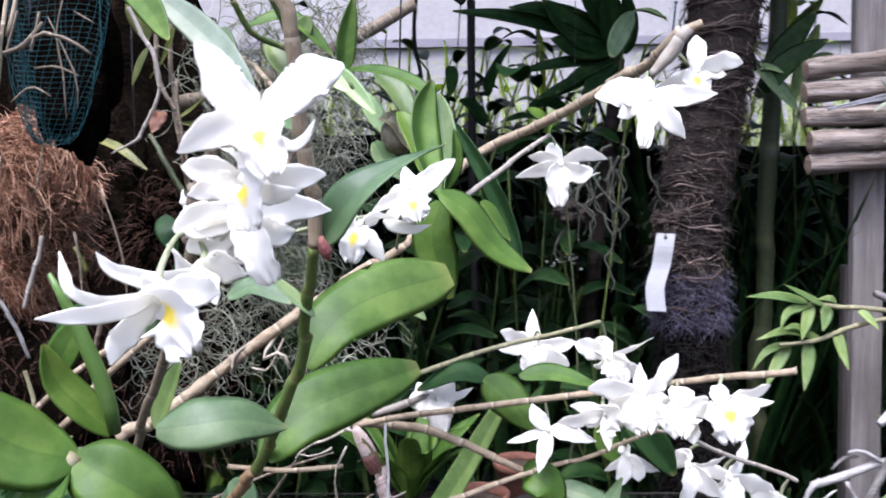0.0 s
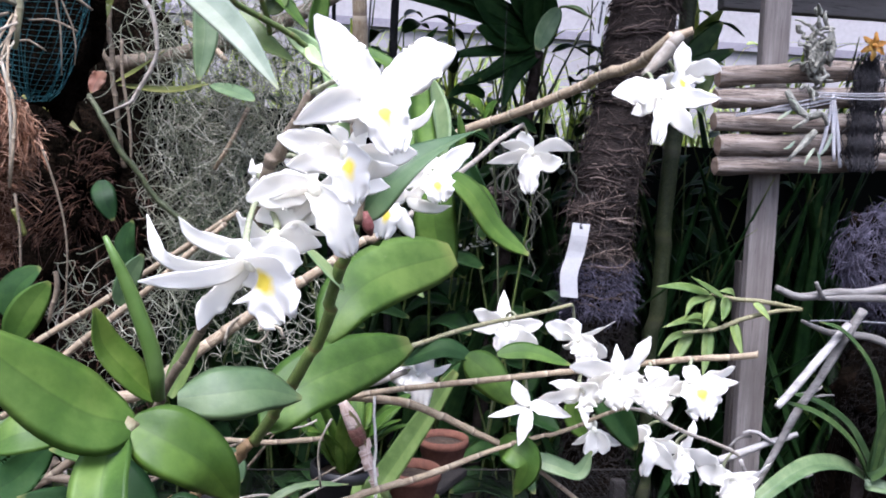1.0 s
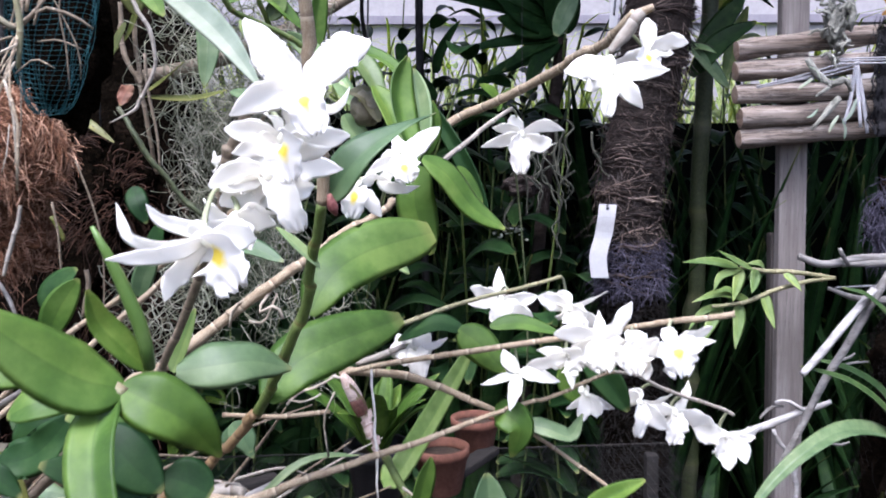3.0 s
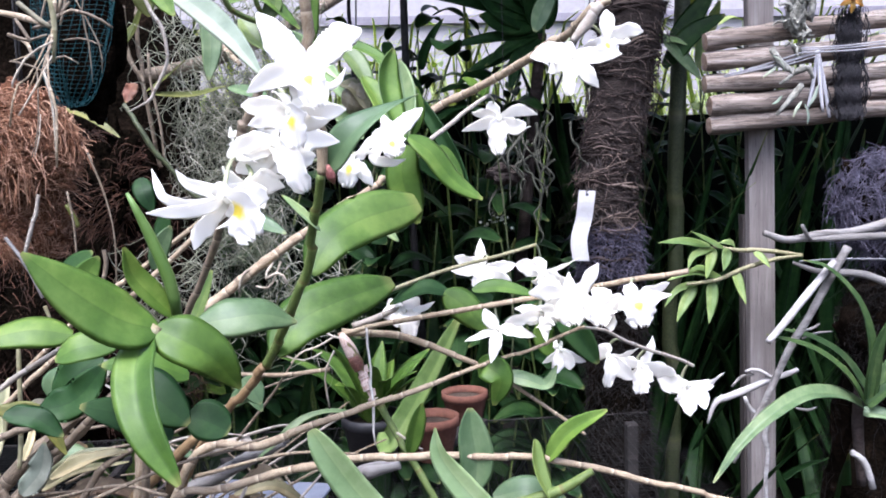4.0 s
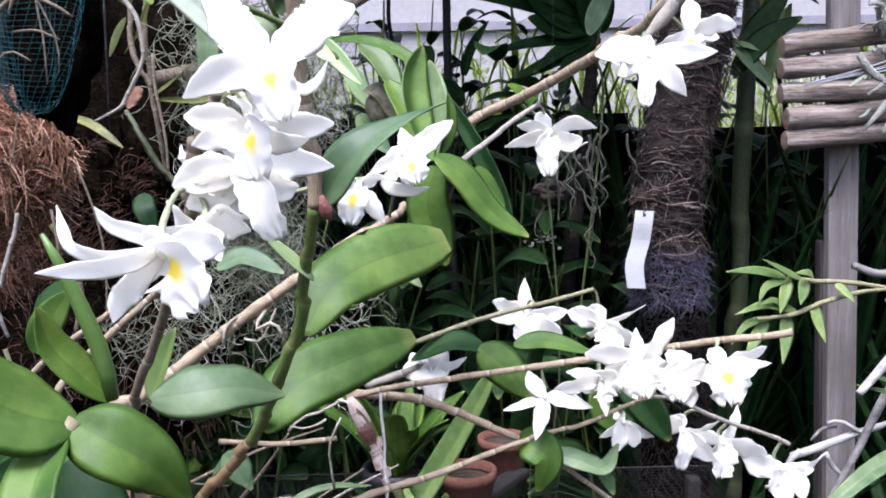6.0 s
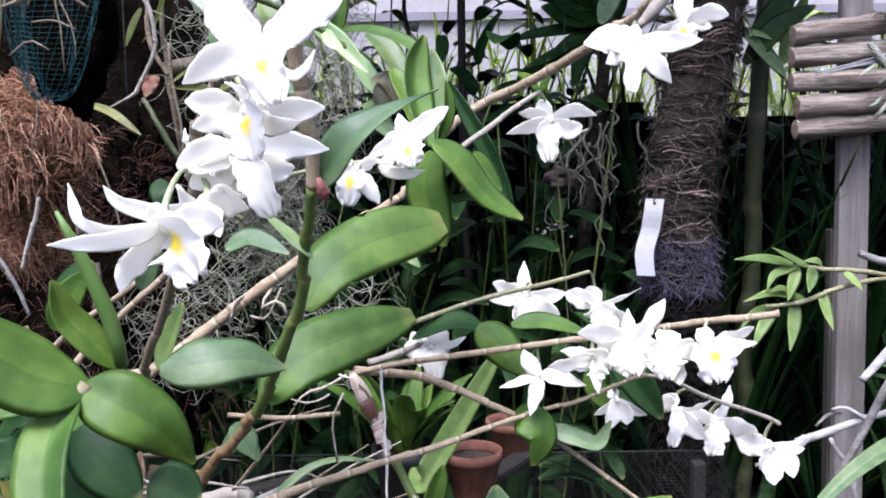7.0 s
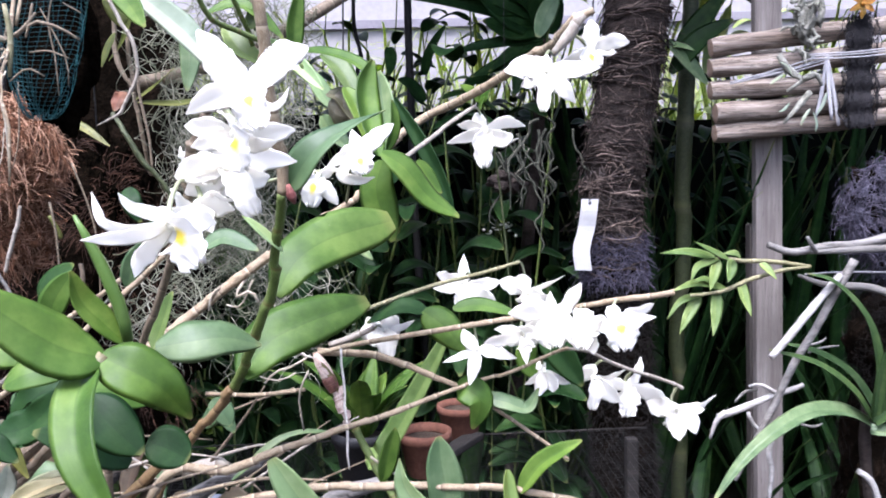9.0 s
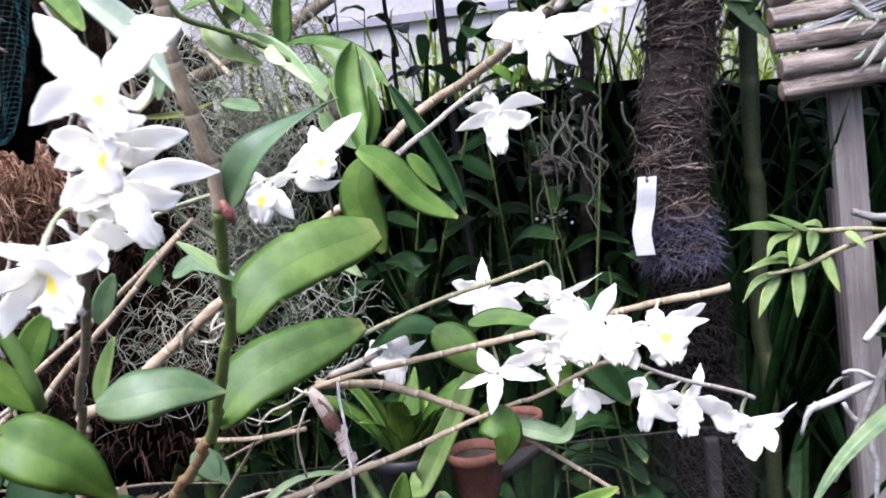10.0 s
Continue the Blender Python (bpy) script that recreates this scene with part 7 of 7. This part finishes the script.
for pts, r, m, text in (
    ([(0.631, 1.250, 1.052), (0.674, 1.250, 1.038), (0.741, 1.260, 1.045), (0.825, 1.280, 1.047), (0.986, 1.300, 1.087)], [0.0055, 0.0070, 0.0080, 0.0090], DRIFT, ""),
    ([(0.705, 1.250, 1.037), (0.782, 1.260, 1.037), (0.975, 1.280, 1.037)], [0.0040, 0.0060, 0.0070], DRIFT, ""),
    ([(0.699, 1.280, 0.993), (0.752, 1.280, 0.974), (0.827, 1.280, 0.967), (0.891, 1.280, 0.941), (0.979, 1.280, 0.890)], [0.0030, 0.0070, 0.0070, 0.0090], DRIFT, ""),
    ([(0.715, 1.250, 1.036), (0.699, 1.240, 1.055), (0.694, 1.240, 1.065)], [0.0040, 0.0030], DRIFT, ""),
    ([(0.592, 1.150, 0.880), (0.625, 1.160, 0.909), (0.662, 1.170, 0.946), (0.731, 1.200, 1.002)], [0.0053, 0.0066, 0.0066, 0.0061], BLEACHED, "white bleached broken stick"),
    ([(0.755, 1.200, 1.027), (0.723, 1.200, 0.972), (0.687, 1.200, 0.908), (0.654, 1.200, 0.855), (0.613, 1.200, 0.769), (0.587, 1.200, 0.721), (0.554, 1.200, 0.659)], [0.0073, 0.0068, 0.0064, 0.0064, 0.0055, 0.0046, 0.0041], DRIFT, "grey-brown slanting stick"),
    ([(0.715, 1.290, 0.793), (0.693, 1.290, 0.785), (0.664, 1.290, 0.778), (0.636, 1.290, 0.767), (0.600, 1.290, 0.754), (0.559, 1.290, 0.741)], [0.0044, 0.0054, 0.0058, 0.0063, 0.0068, 0.0063], BLEACHED, ""),
    ([(0.573, 1.288, 0.750), (0.556, 1.288, 0.735), (0.544, 1.288, 0.702)], [0.0058, 0.0049, 0.0024], BLEACHED, ""),
    ([(0.613, 1.285, 0.796), (0.634, 1.285, 0.799), (0.661, 1.285, 0.783), (0.675, 1.285, 0.777)], [0.0024, 0.0034, 0.0039, 0.0029], BLEACHED, ""),
    ([(0.631, 1.290, 0.788), (0.608, 1.290, 0.785), (0.590, 1.290, 0.767)], [0.0024, 0.0029, 0.0019], DRIFT, ""),
    ([(0.610, 1.280, 0.750), (0.618, 1.280, 0.731), (0.633, 1.280, 0.714), (0.639, 1.280, 0.706)], [0.0034, 0.0039, 0.0034, 0.0019], BLEACHED, ""),
    ([(0.656, 1.280, 0.707), (0.648, 1.280, 0.671), (0.654, 1.280, 0.644), (0.650, 1.280, 0.590), (0.653, 1.280, 0.539)], [0.0039, 0.0053, 0.0039, 0.0039, 0.0029], BLEACHED, ""),
    ([(0.767, 1.200, 0.665), (0.785, 1.200, 0.652), (0.797, 1.200, 0.632), (0.807, 1.200, 0.597)], [0.0050, 0.0059, 0.0059, 0.0055], BLEACHED, ""),
    ([(0.717, 1.300, 0.717), (0.740, 1.300, 0.712), (0.757, 1.300, 0.717)], [0.0025, 0.0029, 0.0015], DRIFT, ""),
    ([(0.722, 1.300, 0.862), (0.748, 1.300, 0.867), (0.761, 1.300, 0.875)], [0.0020, 0.0025, 0.0015], DRIFT, ""),
    ([(0.733, 1.310, 0.846), (0.759, 1.310, 0.855), (0.790, 1.310, 0.857)], [0.0020, 0.0025, 0.0015], DRIFT, ""),
):
    tube("limb", pts, r, m, drift, text, sides=10)
tube("tie", [(0.690, 1.240, 1.000), (0.772, 1.240, 1.001), (0.949, 1.240, 0.992)], [0.0025], TWINE, drift, "white plastic tape", sides=6, flat=0.3)
vanda = plant("strap_leaf_orchid", (0.787, 1.220, 0.744), "strap-leaved orchid with arching grey-green leaves", "orchid")
for pts, w, m in (
    ([(0.798, 1.220, 0.738), (0.732, 1.190, 0.772), (0.659, 1.160, 0.782), (0.587, 1.130, 0.761), (0.526, 1.110, 0.721), (0.475, 1.090, 0.669)], 0.0244, LEAF_BLUE),
    ([(0.806, 1.220, 0.755), (0.799, 1.200, 0.844), (0.770, 1.190, 0.929), (0.712, 1.180, 0.991), (0.661, 1.170, 1.011)], 0.0182, LEAF_VANDA),
    ([(0.800, 1.220, 0.745), (0.752, 1.200, 0.807), (0.682, 1.180, 0.858), (0.594, 1.160, 0.890)], 0.0182, LEAF_VANDA),
    ([(0.820, 1.240, 0.753), (0.771, 1.235, 0.822), (0.710, 1.225, 0.864), (0.644, 1.220, 0.887)], 0.0187, LEAF_VANDA),
    ([(0.810, 1.220, 0.754), (0.808, 1.200, 0.834), (0.820, 1.180, 0.905)], 0.0182, LEAF_VANDA),
    ([(0.808, 1.220, 0.742), (0.845, 1.200, 0.779), (0.891, 1.180, 0.768)], 0.0182, LEAF_VANDA),
    ([(0.799, 1.220, 0.728), (0.836, 1.200, 0.720), (0.874, 1.180, 0.661)], 0.0219, LEAF_BLUE),
    ([(0.826, 1.250, 0.729), (0.855, 1.250, 0.789), (0.885, 1.250, 0.838)], 0.0189, LEAF_VANDA),
):
    leaf(vanda, pts, 1.4 * w, m, (0.0, -0.55, 0.85), fold=0.45, cup=0.0, shape=(0.12, 0.6), nu=22)
tube("stem", [(0.803, 1.240, 0.769), (0.801, 1.240, 0.696), (0.823, 1.260, 0.580)], [0.009, 0.01, 0.008], TRUNK_CORE, vanda, sides=10)


def fibre_ball(centre, radii, n, seed, material, core, label):
    r = random.Random(seed)
    ob = plant("fibre_ball", centre, label, "fibre ball", "fibre balls")
    part("core", lump(centre, [0.92 * q for q in radii], 0.35, seed, 4, 2.0), core, ob)
    cs = []
    for k in range(n):
        nrm = unit((r.gauss(0, 1), r.gauss(-0.6, 1), r.gauss(0, 1)))
        t = unit(np.cross(nrm, (r.gauss(0, 1), r.gauss(0, 1), r.gauss(0, 1.4))))
        arc = r.uniform(0.3, 1.1)
        cs.append([np.array(centre) + np.array(radii) * r.uniform(0.9, 1.12) * (nrm * math.cos(g) + t * math.sin(g)) for g in np.linspace(0, arc, 9)])
    tagged(strands("fibre", cs, 0.0008, material, ob), kind="stuff")
    return ob


coir_ball((0.955, 1.420, 1.084), (0.095, 0.07, 0.1), 3600, 22, "shaggy dark mauve-grey fibre ball bound to the branch", COIR_DARK, MAUVE_FIBRE, 0.1, 0.42, False)
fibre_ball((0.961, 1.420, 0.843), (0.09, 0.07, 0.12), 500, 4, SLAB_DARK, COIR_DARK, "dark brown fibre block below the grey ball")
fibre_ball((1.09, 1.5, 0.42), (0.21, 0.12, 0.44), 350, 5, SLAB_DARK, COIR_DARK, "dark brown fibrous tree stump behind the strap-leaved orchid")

light = plant("light_green_orchid", (0.852, 1.500, 0.982), "orchid with light green pointed leaves along two stems", "orchid")
STEMS = [[(0.830, 1.500, 0.979), (0.757, 1.500, 0.991), (0.685, 1.500, 0.996), (0.639, 1.500, 1.005)], [(0.830, 1.500, 0.978), (0.765, 1.490, 0.974), (0.701, 1.480, 0.960), (0.628, 1.470, 0.938), (0.569, 1.460, 0.935)]]
for s in STEMS:
    tube("stem", s, [0.003, 0.0048, 0.0045, 0.003], CANE_STRAW, light, sides=8, joint=0.03)
for pts, w in (([(0.625, 1.480, 1.007), (0.565, 1.465, 1.021), (0.507, 1.450, 1.022)], 0.0195), ([(0.653, 1.480, 1.002), (0.612, 1.465, 1.023), (0.573, 1.450, 1.043)], 0.0143), ([(0.632, 1.480, 1.003), (0.618, 1.465, 0.973), (0.605, 1.450, 0.945)], 0.0234), ([(0.661, 1.480, 1.001), (0.652, 1.465, 0.980), (0.641, 1.450, 0.960)], 0.0234), ([(0.719, 1.480, 0.992), (0.728, 1.465, 0.979), (0.738, 1.450, 0.962)], 0.0195), ([(0.632, 1.480, 1.003), (0.586, 1.465, 0.992), (0.567, 1.450, 0.965)], 0.0169), ([(0.677, 1.480, 1.006), (0.659, 1.465, 1.015), (0.630, 1.450, 1.017)], 0.0156), ([(0.647, 1.480, 0.943), (0.586, 1.465, 0.959), (0.525, 1.450, 0.945)], 0.0195), ([(0.603, 1.480, 0.933), (0.551, 1.465, 0.923), (0.519, 1.450, 0.891)], 0.0156), ([(0.594, 1.480, 0.931), (0.567, 1.465, 0.897), (0.544, 1.450, 0.861)], 0.0247), ([(0.629, 1.480, 0.937), (0.622, 1.465, 0.897), (0.611, 1.450, 0.854)], 0.0272), ([(0.677, 1.480, 0.956), (0.681, 1.465, 0.923), (0.688, 1.450, 0.890)], 0.0234), ([(0.639, 1.480, 0.941), (0.600, 1.465, 0.966), (0.571, 1.450, 0.962)], 0.0143)):
    leaf(light, pts, w, LEAF_LIME, (0.1, -0.85, 0.5), fold=0.25, cup=0.0, nu=12, nv=6, shape=(0.4, 0.9))
# LEAF_DARK again puts the shade of this low corner into the leaves.
for k, (bx, by) in enumerate(((0.64, 1.74), (0.72, 1.9), (1.05, 1.75))):
    strap_plant((bx, by, 0.0), 9, 0.9, 0.05, LEAF_DARK, 0.5, 0.42, "green strap-leaved plant low beside the post", 400 + k, "plants beside the post")

# ---- pots on the bench ----


def pot(name, base, top_r, height, material, label):
    ob = thing(name, base, label, "flower pot", "pots on the bench")
    b, rim = top_r * 0.7, height * 0.2
    prof = [(top_r * 0.84, height * 0.82), (top_r * 0.88, height), (top_r, height), (top_r * 1.0, height - rim), (top_r * 0.93, height - rim - 0.002), (b, 0.003), (b * 0.94, 0.0), (0.001, 0.0)]
    v, f = lathe(base, prof, 36, 0.004)
    make("body", v, f, material, ob)
    v, f = lathe(base, [(top_r * 0.86, height * 0.8), (top_r * 0.5, height * 0.84), (0.001, height * 0.86)], 24, 0.05)
    make("soil", v, f, SOIL, ob, "coarse bark and soil")
    return ob


TP = (0.032, 1.130, 0.773)
pot("terracotta_pot", (TP[0], TP[1], BENCH + 0.0015), 0.042, 0.07, TERRA, "small red terracotta pot on the wire bench")
TP = (0.098, 1.300, 0.812)
pot("terracotta_pot", (TP[0], TP[1], BENCH + 0.0015), 0.042, 0.06, TERRA, "dusty terracotta pot standing further back on the bench")
bp = (-0.063, 1.120, 0.776)
bp = (bp[0], bp[1], BENCH + 0.0015)
pot("black_pot", bp, 0.05, 0.08, POTBLACK, "black plastic pot with a young leafy orchid")
young = strap_plant((bp[0], bp[1], bp[2] + 0.068), 14, 0.19, 0.04, LEAF, 0.62, 0.4, "young orchid with many narrow green leaves in a black pot", 501, "potted plants", category="orchid", shape=(0.35, 0.8))
strap = plant("strap_leaf", (bp[0] + 0.03, bp[1] - 0.02, bp[2] + 0.068), "tall bright green strap leaf in a black pot", "plant")
leaf(strap, [(bp[0] + 0.03, bp[1] - 0.02, bp[2] + 0.068)] + [(-0.036, 1.020, 0.787), (0.023, 0.990, 0.891), (0.064, 0.960, 0.974)], 0.036, LEAF_LIME, (-0.2, -0.75, 0.6), fold=0.3, cup=0.0, shape=(0.12, 0.35))
sheet = part("plastic_sheet", box_data((-0.213, 1.003, 0.727), (0.17, 0.09, 0.006), Euler((0, 0, radians(-14)))), PANEL, None, smooth=False)
tagged(sheet, "pale blue-grey plastic sheet lying on the bench", "sheet")
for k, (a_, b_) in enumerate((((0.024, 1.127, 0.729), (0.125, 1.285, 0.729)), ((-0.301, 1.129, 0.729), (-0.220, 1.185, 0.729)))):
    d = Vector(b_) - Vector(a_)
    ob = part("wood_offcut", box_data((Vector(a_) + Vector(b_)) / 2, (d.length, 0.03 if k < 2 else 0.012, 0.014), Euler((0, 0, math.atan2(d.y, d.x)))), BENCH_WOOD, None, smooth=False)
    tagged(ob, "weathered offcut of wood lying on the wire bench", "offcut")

strip = tube("plastic_strip", [(-0.266, 0.500, 0.903), (-0.208, 0.480, 0.921), (-0.138, 0.470, 0.927), (-0.067, 0.470, 0.922), (0.005, 0.470, 0.911)], [0.0015, 0.0019, 0.0016], TAGWHITE, None, sides=8)
tagged(strip, "white plastic edging strip propped across the bench front", "strip")
# dry tangle at the lower left
dr = random.Random(17)
tangle = plant("dry_leaf_litter", (-0.3, 0.6, BENCH), "tangle of dry straw-coloured leaves and twigs under the orchid", "litter")
for k in range(44):
    c = np.array((dr.uniform(-0.46, -0.14), dr.uniform(0.52, 0.8), BENCH + dr.uniform(0.02, 0.17)))
    a = dr.uniform(0, 6.28)
    d = np.array((math.cos(a), 0.5 * math.sin(a), dr.uniform(-0.3, 0.5)))
    L = dr.uniform(0.06, 0.14)
    leaf(tangle, [c, c + d * L * 0.5 + np.array((0, 0, 0.01)), c + d * L - np.array((0, 0, 0.02))], dr.uniform(0.008, 0.022), (LEAF_BROWN, LEAF_DRY, LEAF_BROWN, LEAF_BLUE, LEAF_BROWN)[k % 5], (dr.uniform(-0.5, 0.5), -0.6, 0.7), "dry_leaf", ripple=0.3, twist=dr.uniform(-1.2, 1.2), nu=12, nv=6)
leaf(tangle, [(-0.299, 0.500, 0.949), (-0.271, 0.500, 0.961), (-0.238, 0.500, 0.967)], 0.013, LEAF_DRY, (0.1, -0.6, 0.8), "dry_leaf", "straw-coloured dry leaf", fold=0.4, twist=0.9, ripple=0.2)
leaf(tangle, [(-0.312, 0.520, 0.998), (-0.284, 0.520, 1.006), (-0.257, 0.520, 1.034)], 0.03, LEAF_DARK, (0.3, -0.8, 0.5), "dry_leaf", "grey lichen-covered old leaf", ripple=0.2)
tube("stem", [(-0.369, 0.600, 0.923), (-0.369, 0.610, 0.958), (-0.369, 0.620, 1.048)], [0.002, 0.0023, 0.002], CANE_STRAW, tangle, "yellow-green dry stem", sides=8)
for k in range(95):
    c = np.array((dr.uniform(-0.52, -0.12), dr.uniform(0.5, 0.8), BENCH + dr.uniform(0.0, 0.2)))
    d = np.array((dr.uniform(-0.12, 0.2), dr.uniform(-0.05, 0.05), dr.uniform(-0.06, 0.12)))
    tube("twig", [tuple(c), tuple(c + 0.5 * d + np.array((0.01, 0, 0.01))), tuple(c + d)], [0.0019, 0.0015, 0.0008], (CANE_PALE, CANE_BROWN, CANE_BROWN, CANE_OLD)[k % 4], tangle, sides=6, count=10)
for pts, w in (([(-0.356, 0.620, 0.904), (-0.317, 0.620, 0.925), (-0.274, 0.620, 0.927)], 0.0141), ([(-0.364, 0.630, 0.892), (-0.330, 0.630, 0.908), (-0.281, 0.630, 0.914)], 0.0088), ([(-0.416, 0.660, 0.925), (-0.407, 0.660, 0.965), (-0.399, 0.660, 0.994)], 0.0148), ([(-0.416, 0.640, 0.909), (-0.403, 0.640, 0.942), (-0.404, 0.640, 0.976)], 0.0111), ([(-0.383, 0.640, 0.918), (-0.373, 0.640, 0.941), (-0.369, 0.640, 0.969)], 0.0078)):
    leaf(tangle, pts, w, LEAF_CREAM, (0.1, -0.8, 0.5), "dry_leaf", "cream and green striped strap leaf", fold=0.3, cup=0.0, shape=(0.25, 0.6), twist=0.5)
for pts, w, m in (([(-0.467, 0.660, 0.827), (-0.393, 0.660, 0.906), (-0.350, 0.660, 0.945), (-0.308, 0.660, 0.990)], 0.0074, CANE_BROWN), ([(-0.432, 0.640, 0.851), (-0.380, 0.640, 0.889), (-0.332, 0.640, 0.939), (-0.294, 0.640, 0.978)], 0.0047, CANE_BROWN), ([(-0.325, 0.660, 0.837), (-0.277, 0.660, 0.876), (-0.234, 0.660, 0.916), (-0.210, 0.660, 0.938)], 0.0057, CANE_RUST), ([(-0.312, 0.720, 0.823), (-0.243, 0.720, 0.851), (-0.173, 0.720, 0.886), (-0.141, 0.720, 0.901)], 0.0080, DRIFT), ([(-0.223, 0.700, 0.896), (-0.192, 0.700, 0.903), (-0.174, 0.700, 0.899)], 0.0072, CANE_PALE), ([(-0.411, 0.600, 0.977), (-0.367, 0.600, 1.007), (-0.324, 0.600, 1.032), (-0.298, 0.600, 1.047)], 0.0026, CANE_PALE), ([(-0.335, 0.620, 0.866), (-0.305, 0.620, 0.910), (-0.271, 0.620, 0.931)], 0.0033, CANE_BROWN), ([(-0.109, 0.850, 0.788), (-0.073, 0.850, 0.806), (-0.022, 0.850, 0.819)], 0.0105, DRIFT)):
    tube("old_cane", pts, [0.9 * w, w, 0.95 * w, 0.7 * w], m, tangle, "thick old grey-brown cane", sides=10, joint=0.045)
part("pale_bulb", lump((-0.347, 0.600, 0.979), (0.009, 0.008, 0.009), 0.12, 3, 3), PALEBULB, tangle, "pale swollen dry bulb")
for pts, w, m in (([(-0.330, 0.640, 0.967), (-0.309, 0.640, 0.995), (-0.291, 0.640, 1.011)], 0.0245, LEAF_LICHEN), ([(-0.369, 0.600, 0.899), (-0.351, 0.600, 0.920), (-0.344, 0.600, 0.947)], 0.0233, LEAF_LICHEN), ([(-0.375, 0.570, 0.987), (-0.336, 0.570, 0.982), (-0.314, 0.570, 0.944)], 0.0153, LEAF_OLIVE), ([(-0.358, 0.680, 0.957), (-0.367, 0.680, 0.987), (-0.320, 0.680, 1.009)], 0.0152, LEAF_BLUE), ([(-0.255, 0.660, 0.857), (-0.242, 0.660, 0.892), (-0.230, 0.660, 0.904)], 0.0171, LEAF_BROWN), ([(-0.187, 0.660, 0.955), (-0.171, 0.660, 0.969), (-0.158, 0.660, 0.948)], 0.0194, LEAF_BLUE)):
    leaf(tangle, pts, w, m, (0.1, -0.8, 0.5), "dry_leaf", ripple=0.25, twist=0.6)
